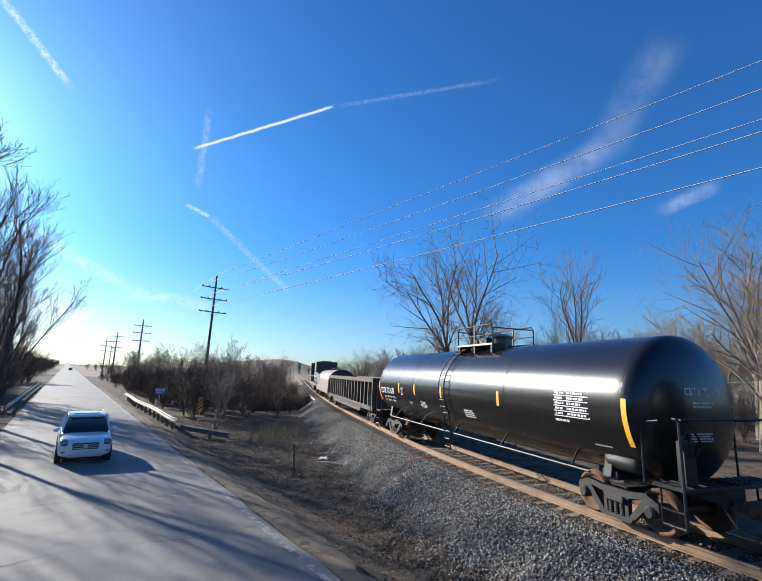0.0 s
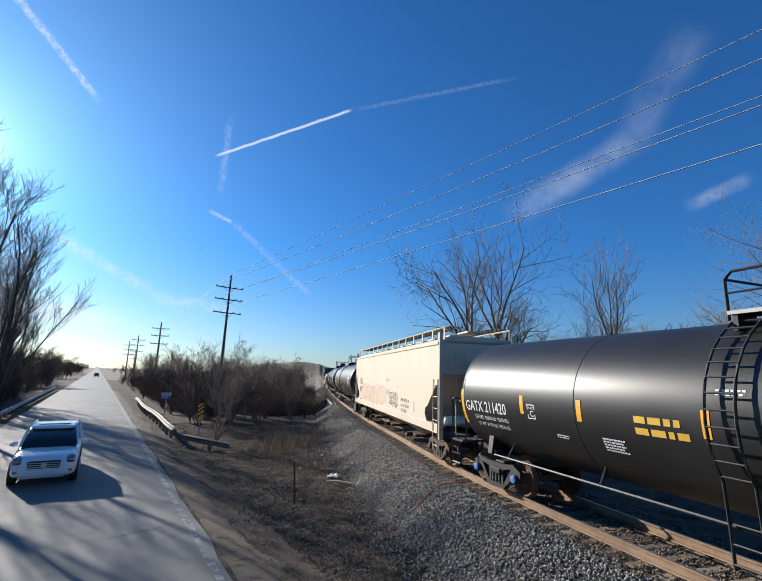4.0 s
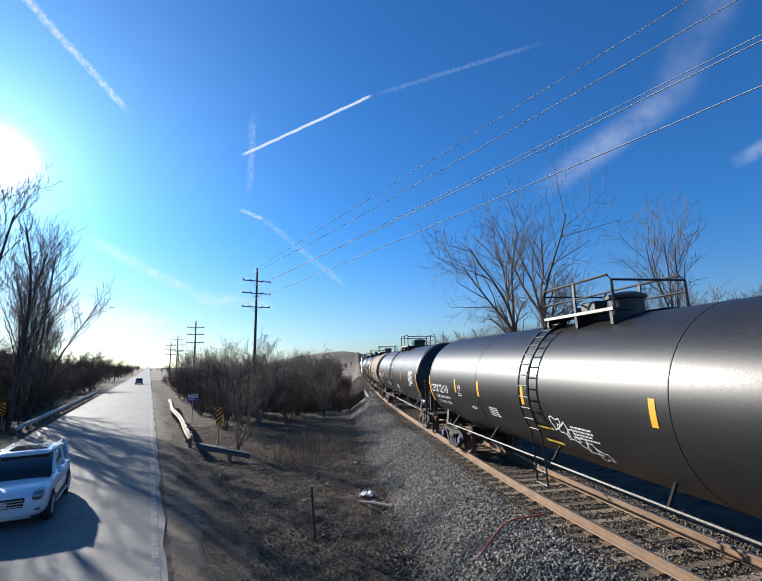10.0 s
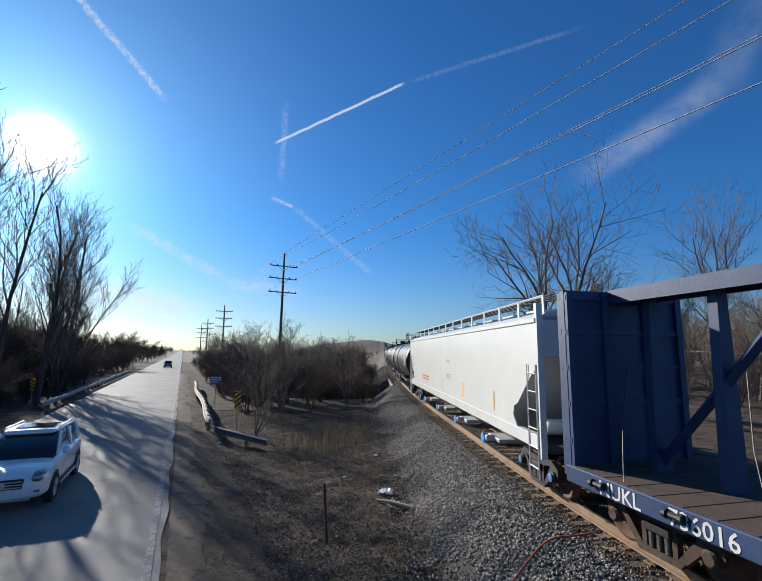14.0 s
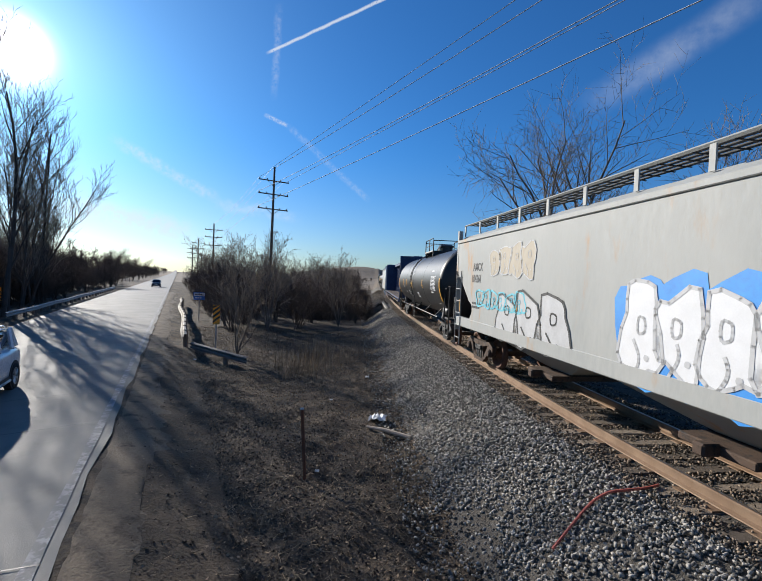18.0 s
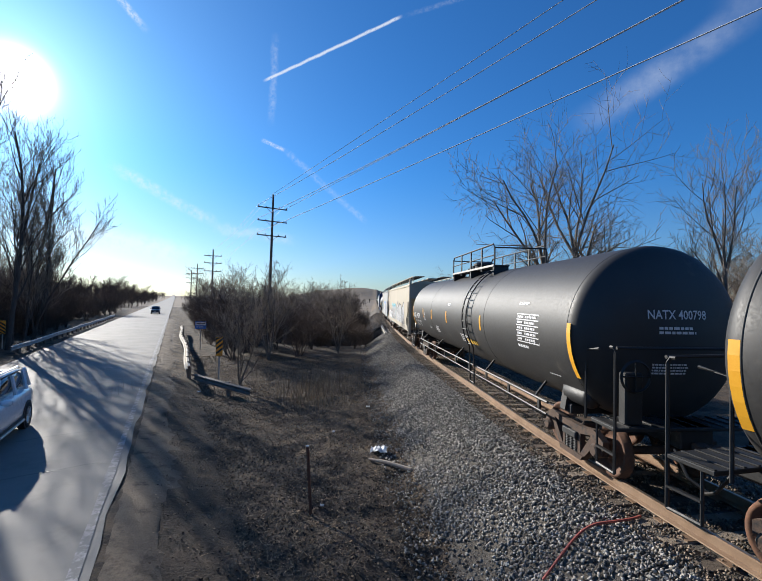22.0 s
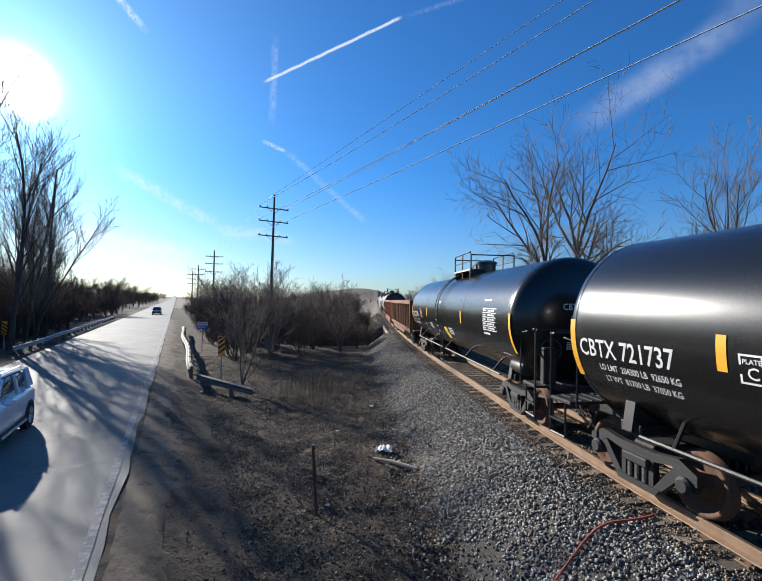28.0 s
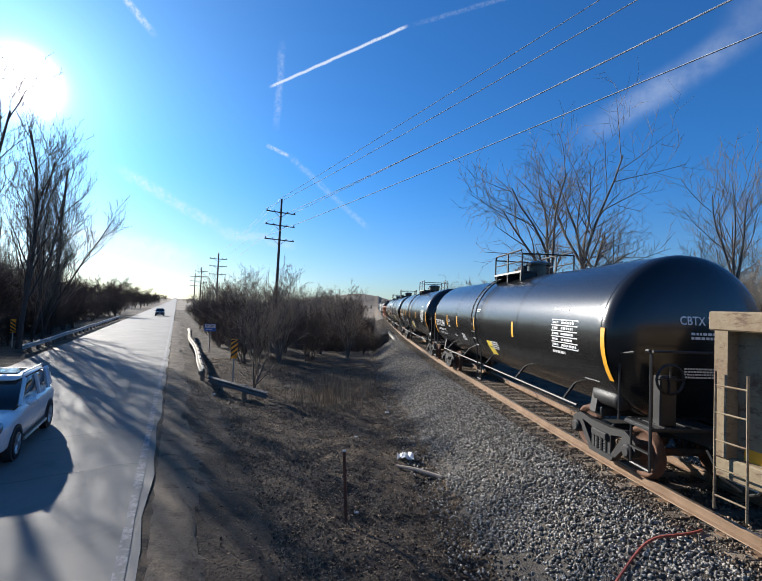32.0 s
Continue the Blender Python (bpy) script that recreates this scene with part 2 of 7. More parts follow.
M = {
    "asphalt": surface("asphalt", (0.13, 0.126, 0.118), (0.19, 0.184, 0.172), 0.5, 0.72, 0.9, fine=110, c=(0.115, 0.112, 0.105), c_at=(0.5, 0.75), depth=0.006),
    "line": surface("road_paint", g(0.33), g(0.24), 3, 0.75, 0.4, fine=30, c=g(0.155), c_at=(0.40, 0.56)),
    "crack": surface("tar", g(0.03), g(0.05), 3, 0.5, 0.2),
    "soil": surface("soil", (0.050, 0.035, 0.023), (0.128, 0.090, 0.056), 0.7, 0.95, 1.0, fine=19, c=(0.020, 0.0145, 0.010), c_at=(0.46, 0.66), depth=0.07),
    "shoulder": surface("shoulder_dirt", (0.11, 0.083, 0.057), (0.21, 0.162, 0.112), 1.1, 0.95, 1.0, fine=24, c=(0.05, 0.037, 0.026), c_at=(0.5, 0.7), depth=0.04),
    "gravel_bed": surface("ballast_bed", (0.06, 0.051, 0.041), (0.14, 0.122, 0.10), 3, 0.9, 1.0, fine=30, c=(0.14, 0.13, 0.12), depth=0.05),
    "far_bed": surface("dusty_bed", (0.085, 0.07, 0.054), (0.19, 0.165, 0.132), 0.8, 0.95, 1.0, fine=14, c=(0.05, 0.04, 0.03), depth=0.08),
    "clod": surface("soil_clod", (0.028, 0.020, 0.014), (0.17, 0.125, 0.085), 6, 0.95, 0.4, fine=40, per_island=0.9),
    "stone_brown": surface("dusty_stone", (0.08, 0.061, 0.044), (0.28, 0.215, 0.155), 6, 0.9, 0.5, fine=40, per_island=0.8),
    "stone": surface("ballast_stone", (0.12, 0.112, 0.098), (0.39, 0.36, 0.315), 6, 0.85, 0.5, fine=40, per_island=0.9),
    "stone_part": surface("ballast_stone_loose", (0.12, 0.112, 0.098), (0.39, 0.36, 0.315), 6, 0.85, 0.5, fine=40, per_object=0.9),
    "rail": surface("rail_steel", (0.20, 0.125, 0.075), (0.31, 0.21, 0.135), 3, 0.62, 0.3, metal=0.25, fine=60),
    "rail_head": surface("rail_head", (0.42, 0.35, 0.28), (0.55, 0.47, 0.40), 6, 0.32, 0.1, metal=0.9, fine=80),
    "tie": surface("tie_wood", (0.115, 0.088, 0.065), (0.27, 0.215, 0.16), 2.5, 0.92, 0.8, fine=40, per_object=0.6, stretch=(1, 6, 6)),
    "black": surface("tank_black", g(0.008), g(0.011), 1.2, 0.24, 0.03, fine=90, coat=0.3, rough_to=0.30),
    "satin": surface("tank_satin", (0.014, 0.014, 0.0145), (0.023, 0.0225, 0.0225), 0.9, 0.36, 0.02, fine=40, c=(0.032, 0.030, 0.028), c_at=(0.6, 0.8), rough_to=0.46),
    "dull": surface("tank_dull", (0.022, 0.0215, 0.0215), (0.038, 0.0365, 0.035), 0.8, 0.5, 0.02, fine=25, c=(0.09, 0.08, 0.068), c_at=(0.6, 0.85)),
    "brown": surface("tank_brown", (0.20, 0.135, 0.088), (0.13, 0.095, 0.072), 0.7, 0.66, 0.15, fine=20, c=(0.05, 0.045, 0.042), c_at=(0.56, 0.72)),
    "frame": surface("frame_black", g(0.012), g(0.026), 3, 0.48, 0.15, fine=30, c=(0.05, 0.04, 0.032), c_at=(0.6, 0.8)),
    "truck": surface("truck_rust", (0.055, 0.034, 0.024), (0.11, 0.068, 0.045), 4, 0.8, 0.4, fine=40, c=g(0.02), c_at=(0.5, 0.7)),
    "truck_black": surface("truck_black", g(0.014), g(0.03), 4, 0.6, 0.3, fine=40, c=(0.05, 0.034, 0.024), c_at=(0.55, 0.75)),
    "wheel": surface("wheel_rust", (0.16, 0.07, 0.034), (0.08, 0.042, 0.027), 5, 0.75, 0.3, fine=30),
    "tread": surface("wheel_tread", g(0.45), g(0.6), 5, 0.3, 0.05, metal=0.95),
    "blue_cap": surface("bearing_blue", (0.05, 0.13, 0.42), (0.08, 0.19, 0.5), 8, 0.5, 0.1),
    "yellow": surface("reflector", (0.78, 0.36, 0.02), (0.85, 0.43, 0.03), 6, 0.4, 0.05),
    "white": surface("lettering", g(0.62), g(0.72), 8, 0.5, 0.0),
    "label_yellow": surface("placard_yellow", (0.75, 0.55, 0.05), (0.8, 0.6, 0.08), 6, 0.5, 0.0),
    "gold": surface("letter_gold", (0.62, 0.36, 0.03), (0.7, 0.42, 0.05), 8, 0.6, 0.0),
    "pale_ink": surface("letter_pale", g(0.30), g(0.38), 8, 0.6, 0.0),
    "dark_ink": surface("letter_dark", g(0.03), g(0.05), 8, 0.6, 0.0),
    "red_ink": surface("letter_red", (0.5, 0.1, 0.08), (0.6, 0.16, 0.12), 8, 0.6, 0.0),
    "pink_ink": surface("spray_pink", (0.72, 0.30, 0.22), (0.78, 0.36, 0.28), 8, 0.6, 0.0),
    "cream": surface("hopper_cream", (0.52, 0.44, 0.32), (0.60, 0.52, 0.40), 0.6, 0.6, 0.08, fine=12, c=(0.47, 0.36, 0.22), c_at=(0.62, 0.85), stretch=(1, 1, 0.35)),
    "pearl": surface("hopper_white", (0.66, 0.66, 0.62), (0.72, 0.72, 0.69), 0.7, 0.30, 0.04, fine=10, coat=0.25, rough_to=0.36),
    "grey_paint": surface("hopper_grey", (0.31, 0.32, 0.305), (0.40, 0.40, 0.375), 0.6, 0.6, 0.08, fine=12, c=(0.42, 0.24, 0.10), c_at=(0.58, 0.74), stretch=(1, 1, 0.3)),
    "tan": surface("hopper_tan", (0.40, 0.345, 0.255), (0.47, 0.41, 0.315), 0.6, 0.6, 0.08, fine=12, c=(0.46, 0.27, 0.11), c_at=(0.60, 0.76), stretch=(1, 1, 0.3)),
    "hopper_dark": surface("hopper_shade", g(0.03), g(0.055), 2, 0.7, 0.2),
    "rust_red": surface("gondola_red", (0.36, 0.095, 0.042), (0.24, 0.065, 0.034), 0.9, 0.75, 0.5, fine=14, c=(0.16, 0.06, 0.035), c_at=(0.56, 0.72), scar=(0.035, 0.024, 0.02)),
    "rust_brown": surface("gondola_rust", (0.26, 0.11, 0.05), (0.15, 0.065, 0.035), 0.9, 0.78, 0.4, fine=14, c=(0.32, 0.20, 0.10), c_at=(0.6, 0.74), scar=(0.06, 0.035, 0.025)),
    "dark_gon": surface("gondola_dark", (0.055, 0.043, 0.036), (0.10, 0.078, 0.064), 1.2, 0.75, 0.3, fine=16, c=(0.14, 0.09, 0.06), c_at=(0.62, 0.78)),
    "beige_gon": surface("gondola_beige", (0.30, 0.24, 0.15), (0.22, 0.15, 0.09), 1.2, 0.75, 0.3, fine=16, c=(0.14, 0.07, 0.04), c_at=(0.55, 0.7), scar=(0.10, 0.05, 0.03)),
    "blue_steel": surface("beam_blue", (0.016, 0.036, 0.095), (0.028, 0.062, 0.15), 1.5, 0.5, 0.15, fine=20, c=(0.17, 0.11, 0.08), c_at=(0.68, 0.8)),
    "deck": surface("deck_boards", (0.07, 0.046, 0.034), (0.12, 0.082, 0.06), 3, 0.9, 0.6, fine=30),
    "valve_blue": surface("valve_blue", (0.06, 0.25, 0.6), (0.1, 0.33, 0.7), 9, 0.4, 0.1),
    "gate": surface("gate_steel", (0.45, 0.47, 0.50), (0.55, 0.57, 0.6), 5, 0.45, 0.1, metal=0.4),
    "sun_white": surface("spray_white", g(0.66), g(0.74), 4, 0.55, 0.0),
    "spray_blue": surface("spray_blue", (0.03, 0.22, 0.62), (0.05, 0.32, 0.75), 2, 0.5, 0.0),
    "spray_cyan": surface("spray_cyan", (0.12, 0.52, 0.62), (0.2, 0.6, 0.7), 2, 0.5, 0.0),
    "spray_yellow": surface("spray_yellow", (0.66, 0.58, 0.04), (0.74, 0.66, 0.10), 2, 0.5, 0.0),
    "spray_grey": surface("spray_silver", g(0.42), g(0.54), 2, 0.5, 0.0),
    "spray_pink": surface("spray_rose", (0.72, 0.2, 0.3), (0.78, 0.3, 0.36), 2, 0.5, 0.0),
    "loco_green": surface("loco_paint", (0.05, 0.052, 0.05), (0.10, 0.10, 0.08), 1.2, 0.6, 0.15, fine=20, c=(0.3, 0.24, 0.06), c_at=(0.62, 0.7)),
    "hood": surface("coil_hood", (0.16, 0.12, 0.11), (0.22, 0.17, 0.155), 1.0, 0.6, 0.15, fine=20),
    "car_white": surface("car_white", g(0.78), g(0.80), 3, 0.22, 0.0, coat=0.8),
    "car_dark": surface("car_navy", (0.015, 0.018, 0.03), (0.02, 0.024, 0.038), 3, 0.25, 0.0, coat=0.8),
    "car_glass": surface("car_glass", g(0.012), g(0.016), 3, 0.06, 0.0, coat=0.5, rough_to=0.07),
    "plastic": surface("car_plastic", g(0.02), g(0.03), 6, 0.5, 0.1),
    "tyre": surface("tyre", g(0.018), g(0.03), 8, 0.85, 0.3),
    "alloy": surface("alloy", g(0.5), g(0.6), 8, 0.3, 0.0, metal=0.9),
    "lamp_glass": surface("lamp_glass", g(0.25), g(0.38), 20, 0.1, 0.0, metal=0.6),
    "bark": surface("bark", (0.10, 0.082, 0.067), (0.19, 0.16, 0.132), 2, 0.95, 0.6, fine=24, stretch=(1, 1, 0.3)),
    "bark_dark": surface("bark_dark", (0.055, 0.043, 0.035), (0.105, 0.084, 0.069), 2, 0.95, 0.6, fine=24),
    "twig": surface("twig", (0.18, 0.14, 0.105), (0.29, 0.235, 0.18), 1.0, 0.95, 0.0),
    "twig_red": surface("twig_brown", (0.052, 0.035, 0.027), (0.125, 0.09, 0.07), 1.0, 0.95, 0.0, per_object=0.4),
    "straw": surface("dry_grass", (0.14, 0.096, 0.056), (0.40, 0.30, 0.185), 1.0, 0.95, 0.0, per_island=0.5),
    "leaf": surface("dead_leaves", (0.035, 0.022, 0.014), (0.32, 0.225, 0.14), 2.0, 0.95, 0.0, per_island=1.0),
    "pole_wood": surface("pole_wood", (0.075, 0.06, 0.05), (0.13, 0.105, 0.085), 2, 0.9, 0.4, fine=20, stretch=(4, 4, 0.4)),
    "wire": surface("wire", g(0.62), g(0.7), 1, 0.5, 0.0),
    "insulator": surface("insulator", (0.10, 0.07, 0.06), (0.14, 0.1, 0.08), 5, 0.3, 0.0),
    "galv": surface("galvanised", (0.36, 0.345, 0.32), (0.46, 0.445, 0.41), 2, 0.6, 0.2, metal=0.2, fine=20, c=(0.25, 0.17, 0.11), c_at=(0.62, 0.76)),
    "beam_pale": surface("beam_pale", (0.34, 0.29, 0.22), (0.46, 0.40, 0.31), 3, 0.7, 0.3, fine=20, c=(0.2, 0.13, 0.08), c_at=(0.6, 0.72)),
    "beam_dark": surface("beam_dark", (0.12, 0.11, 0.10), (0.20, 0.185, 0.165), 3, 0.7, 0.3, fine=20),
    "guard_wood": surface("guard_post", (0.16, 0.125, 0.095), (0.24, 0.19, 0.145), 3, 0.9, 0.5, fine=25),
    "sign_yellow": surface("sign_yellow", (0.95, 0.34, 0.01), (0.95, 0.38, 0.015), 5, 0.4, 0.0),
    "sign_black": surface("sign_black", g(0.015), g(0.02), 5, 0.4, 0.0),
    "sign_blue": surface("sign_blue", (0.03, 0.13, 0.45), (0.04, 0.16, 0.5), 5, 0.4, 0.0),
    "rust_rod": surface("rust_rod", (0.16, 0.06, 0.03), (0.10, 0.045, 0.026), 6, 0.8, 0.3),
    "litter": surface("litter_white", g(0.6), g(0.7), 8, 0.5, 0.2),
    "stick": surface("stick_wood", (0.34, 0.27, 0.2), (0.45, 0.37, 0.29), 4, 0.85, 0.3, stretch=(1, 8, 8)),
    "hose": surface("hose_red", (0.42, 0.09, 0.06), (0.34, 0.08, 0.06), 6, 0.6, 0.1),
    "concrete": surface("bridge_beam", (0.36, 0.32, 0.26), (0.46, 0.42, 0.35), 2, 0.85, 0.3, fine=20),
    "water": surface("creek_water", (0.03, 0.03, 0.025), (0.05, 0.05, 0.045), 1, 0.08, 0.1, fine=4, rough_to=0.12),
    "hill": surface("hill_grass", (0.12, 0.085, 0.055), (0.19, 0.14, 0.092), 0.02, 0.95, 0.0, fine=0.2, c=(0.10, 0.075, 0.055), c_at=(0.5, 0.65)),
}

# ---- shape helpers ----


def mesh_of(name, bm, material, smooth=False):
    me = bpy.data.meshes.new(name)
    bm.to_mesh(me)
    bm.free()
    for m in material if isinstance(material, (list, tuple)) else [material]:
        me.materials.append(M[m])
    if smooth:
        me.polygons.foreach_set("use_smooth", [True] * len(me.polygons))
    return me


def part(name, bm, material, parent=None, label="", at=None, smooth=False):
    """Links a bmesh as one mesh object under a thing or a part."""
    me = bm if isinstance(bm, bpy.types.Mesh) else mesh_of(name, bm, material, smooth)
    ob = new(name, me)
    if parent is not None:
        ob.parent = parent
    if at is not None:
        ob.matrix_basis = at
    return tagged(ob, label)


def thing(name, label, category, group="", kind="", at=None):
    ob = new(name)
    ob.empty_display_size = 0.3
    if at is not None:
        ob.matrix_basis = at
    return tagged(ob, label, category, group, kind)


def box(bm, x0, x1, y0, y1, z0, z1, bevel=0.0):
    vs = [bm.verts.new((x, y, z)) for x in (x0, x1) for y in (y0, y1) for z in (z0, z1)]
    fs = [bm.faces.new([vs[i] for i in f]) for f in ((0, 1, 3, 2), (4, 6, 7, 5), (0, 4, 5, 1), (2, 3, 7, 6), (0, 2, 6, 4), (1, 5, 7, 3))]
    if bevel:
        bmesh.ops.bevel(bm, geom=list({e for f in fs for e in f.edges}), offset=bevel, segments=1, affect="EDGES")
    return bm


def slab(bm, pts, axis, a, b):
    """A polygon given in two axes, drawn out along the third from a to b."""
    def put(p, d):
        q = list(p)
        q.insert(axis, d)
        return bm.verts.new(q)
    lo, hi = [put(p, a) for p in pts], [put(p, b) for p in pts]
    bm.faces.new(lo)
    bm.faces.new(hi[::-1])
    for i in range(len(pts)):
        j = (i + 1) % len(pts)
        bm.faces.new((lo[i], hi[i], hi[j], lo[j]))
    bmesh.ops.recalc_face_normals(bm, faces=bm.faces)
    return bm


def tube(bm, points, radius, sides=6, cap=True, radii=None):
    """A round bar along points."""
    pts = [Vector(p) for p in points]
    rings = []
    for i, p in enumerate(pts):
        d = (pts[min(i + 1, len(pts) - 1)] - pts[max(i - 1, 0)]).normalized()
        side = d.cross((0, 0, 1)) if abs(d.z) < 0.95 else d.cross((1, 0, 0))
        side.normalize()
        up = side.cross(d)
        r = radii[i] if radii else radius
        rings.append([bm.verts.new(p + r * (math.cos(a) * side + math.sin(a) * up)) for a in [2 * math.pi * k / sides for k in range(sides)]])
    for a, b in zip(rings, rings[1:]):
        for k in range(sides):
            bm.faces.new((a[k], a[(k + 1) % sides], b[(k + 1) % sides], b[k]))
    if cap:
        bm.faces.new(rings[0][::-1])
        bm.faces.new(rings[-1])
    return bm


def lathe(bm, profile, axis="x", sides=48, centre=(0, 0, 0)):
    """A turned body: profile of (along, radius)."""
    c = Vector(centre)
    rings = []
    for d, r in profile:
        ring = []
        for k in range(sides if r > 1e-5 else 1):
            a = 2 * math.pi * k / sides
            u, v = r * math.cos(a), r * math.sin(a)
            ring.append(bm.verts.new(c + Vector({"x": (d, u, v), "y": (u, d, v), "z": (u, v, d)}[axis])))
        rings.append(ring)
    for a, b in zip(rings, rings[1:]):
        n = max(len(a), len(b))
        for k in range(n):
            q = [a[k % len(a)], a[(k + 1) % len(a)], b[(k + 1) % len(b)], b[k % len(b)]]
            q = [v for i, v in enumerate(q) if v not in q[:i]]
            if len(q) > 2:
                bm.faces.new(q)
    bmesh.ops.recalc_face_normals(bm, faces=bm.faces)
    return bm


def B():
    return bmesh.new()


LETTERS = {}


def lettering(text):
    """Vertices and faces of a line of writing, one metre high, starting at the origin."""
    if text not in LETTERS:
        cu = bpy.data.curves.new("writing", "FONT")
        cu.body, cu.resolution_u, cu.offset = text, 2, 0.012
        ob = new("writing", cu)
        me = bpy.data.meshes.new_from_object(ob.evaluated_get(bpy.context.evaluated_depsgraph_get()))
        co = np.array([v.co[:2] for v in me.vertices]) / 0.7 if len(me.vertices) else np.zeros((0, 2))
        LETTERS[text] = co, [tuple(p.vertices) for p in me.polygons]
        bpy.data.objects.remove(ob)
        bpy.data.curves.remove(cu)
        bpy.data.meshes.remove(me)
    return LETTERS[text]


def wrapped(items, place, name, material, parent, label=""):
    """Flat shapes (lists of points, or (text, u, v, height)) laid on a surface by place(u, v)."""
    vs, fs = [], []
    for it in items:
        if isinstance(it[0], str):
            text, u, v, h, *wide = it
            co, faces = lettering(text)
            w = wide[0] if wide else 1.0
            k = len(vs)
            vs += [place(u + p[0] * h * w, v + p[1] * h) for p in co]
            fs += [tuple(k + i for i in f) for f in faces]
        else:
            k = len(vs)
            vs += [place(*p) for p in it]
            fs.append(tuple(range(k, len(vs))))
    me = bpy.data.meshes.new(name)
    me.from_pydata([tuple(v) for v in vs], [], fs)
    me.materials.append(M[material])
    return part(name, me, material, parent, label)


def quad(u0, u1, v0, v1):
    return [(u0, v0), (u1, v0), (u1, v1), (u0, v1)]


def bars(u, v, width, rows, height, rnd, gap=1.7):
    """Rows of short bars that stand for small writing."""
    out = []
    for r in range(rows):
        x, end = u, u + width * rnd.uniform(0.75, 1.0)
        while x < end:
            w = height * rnd.uniform(0.7, 2.4)
            out.append(quad(x, min(x + w, end), v - r * height * gap, v - r * height * gap + height))
            x += w + height * 0.45
    return out


# ---- the plan: road and track ----
ROAD_X, ROAD_SLOPE, ROAD_Z = -4.66, -0.506, 0.354   # the road's edge line: x at y = 15, slope, height
ROAD_DIR = Vector((ROAD_SLOPE, 1, 0)).normalized()
ROAD_SIDE = Vector((ROAD_DIR.y, -ROAD_DIR.x, 0))      # to the right of the road
RAIL_Z = 1.256


def rail_x(y):
    """The near rail's x at y; behind y = -5 it runs straight."""
    y = np.asarray(y, float)
    k = np.exp(-(np.maximum(y, -5.0) - 15) / 20)
    slope = -0.044 - 0.133 * math.e
    ease = np.clip((y - 13) / 11, 0, 1)
    return 4.502 - 0.044 * (np.maximum(y, -5.0) - 15) + 2.66 * (k - 1) + np.minimum(y + 5, 0) * slope + 0.3 * ease * ease * (3 - 2 * ease)


TRACK_Y = np.concatenate([np.arange(-420, -5, 5.0), np.arange(-5, 200, 0.5), np.arange(200, 1500, 10.0)])
TRACK_X = rail_x(TRACK_Y)
TRACK_S = np.concatenate([[0], np.cumsum(np.hypot(np.diff(TRACK_X), np.diff(TRACK_Y)))])
TRACK_S = TRACK_S - np.interp(15, TRACK_Y, TRACK_S)


def on_track(s, side=0.0):
    """A point s metres along the track from y = 15 and side metres right of the near rail, and its heading."""
    y, x = float(np.interp(s, TRACK_S, TRACK_Y)), float(np.interp(s, TRACK_S, TRACK_X))
    y2, x2 = float(np.interp(s + 0.5, TRACK_S, TRACK_Y)), float(np.interp(s + 0.5, TRACK_S, TRACK_X))
    d = Vector((x2 - x, y2 - y, 0)).normalized()
    return Vector((x, y, RAIL_Z)) + Vector((d.y, -d.x, 0)) * float(side), d


CENTRE = 0.71


def on_road(along, right, z=ROAD_Z):
    """A point on the road: metres along it from y = 15, and metres right of its edge line."""
    p = Vector((ROAD_X, 15, float(z))) + ROAD_DIR * float(along) + ROAD_SIDE * float(right)
    return p


# ---- ground ----


def wave(x, y, f, seed):
    return (np.sin(x * f * 1.1 + seed) * np.cos(y * f * 0.93 - seed * 1.7) + np.sin((x * 0.8 + y * 0.6) * f * 1.9 + seed * 2.3) * 0.5
            + np.sin((x * 0.5 - y) * f * 3.3 + seed * 0.7) * 0.3)


def grain(x, y, cell, seed):
    """Smooth random heights on a square lattice of that cell."""
    u, v = x / cell, y / cell
    i, j = np.floor(u), np.floor(v)
    fu, fv = u - i, v - j
    fu, fv = fu * fu * (3 - 2 * fu), fv * fv * (3 - 2 * fv)

    def h(a, b):
        k = np.sin(a * 127.1 + b * 311.7 + seed * 74.7) * 43758.5453
        return k - np.floor(k) - 0.5
    return (h(i, j) * (1 - fu) + h(i + 1, j) * fu) * (1 - fv) + (h(i, j + 1) * (1 - fu) + h(i + 1, j + 1) * fu) * fv


def step(v, a, b):
    t = np.clip((v - a) / (b - a), 0, 1)
    return t * t * (3 - 2 * t)


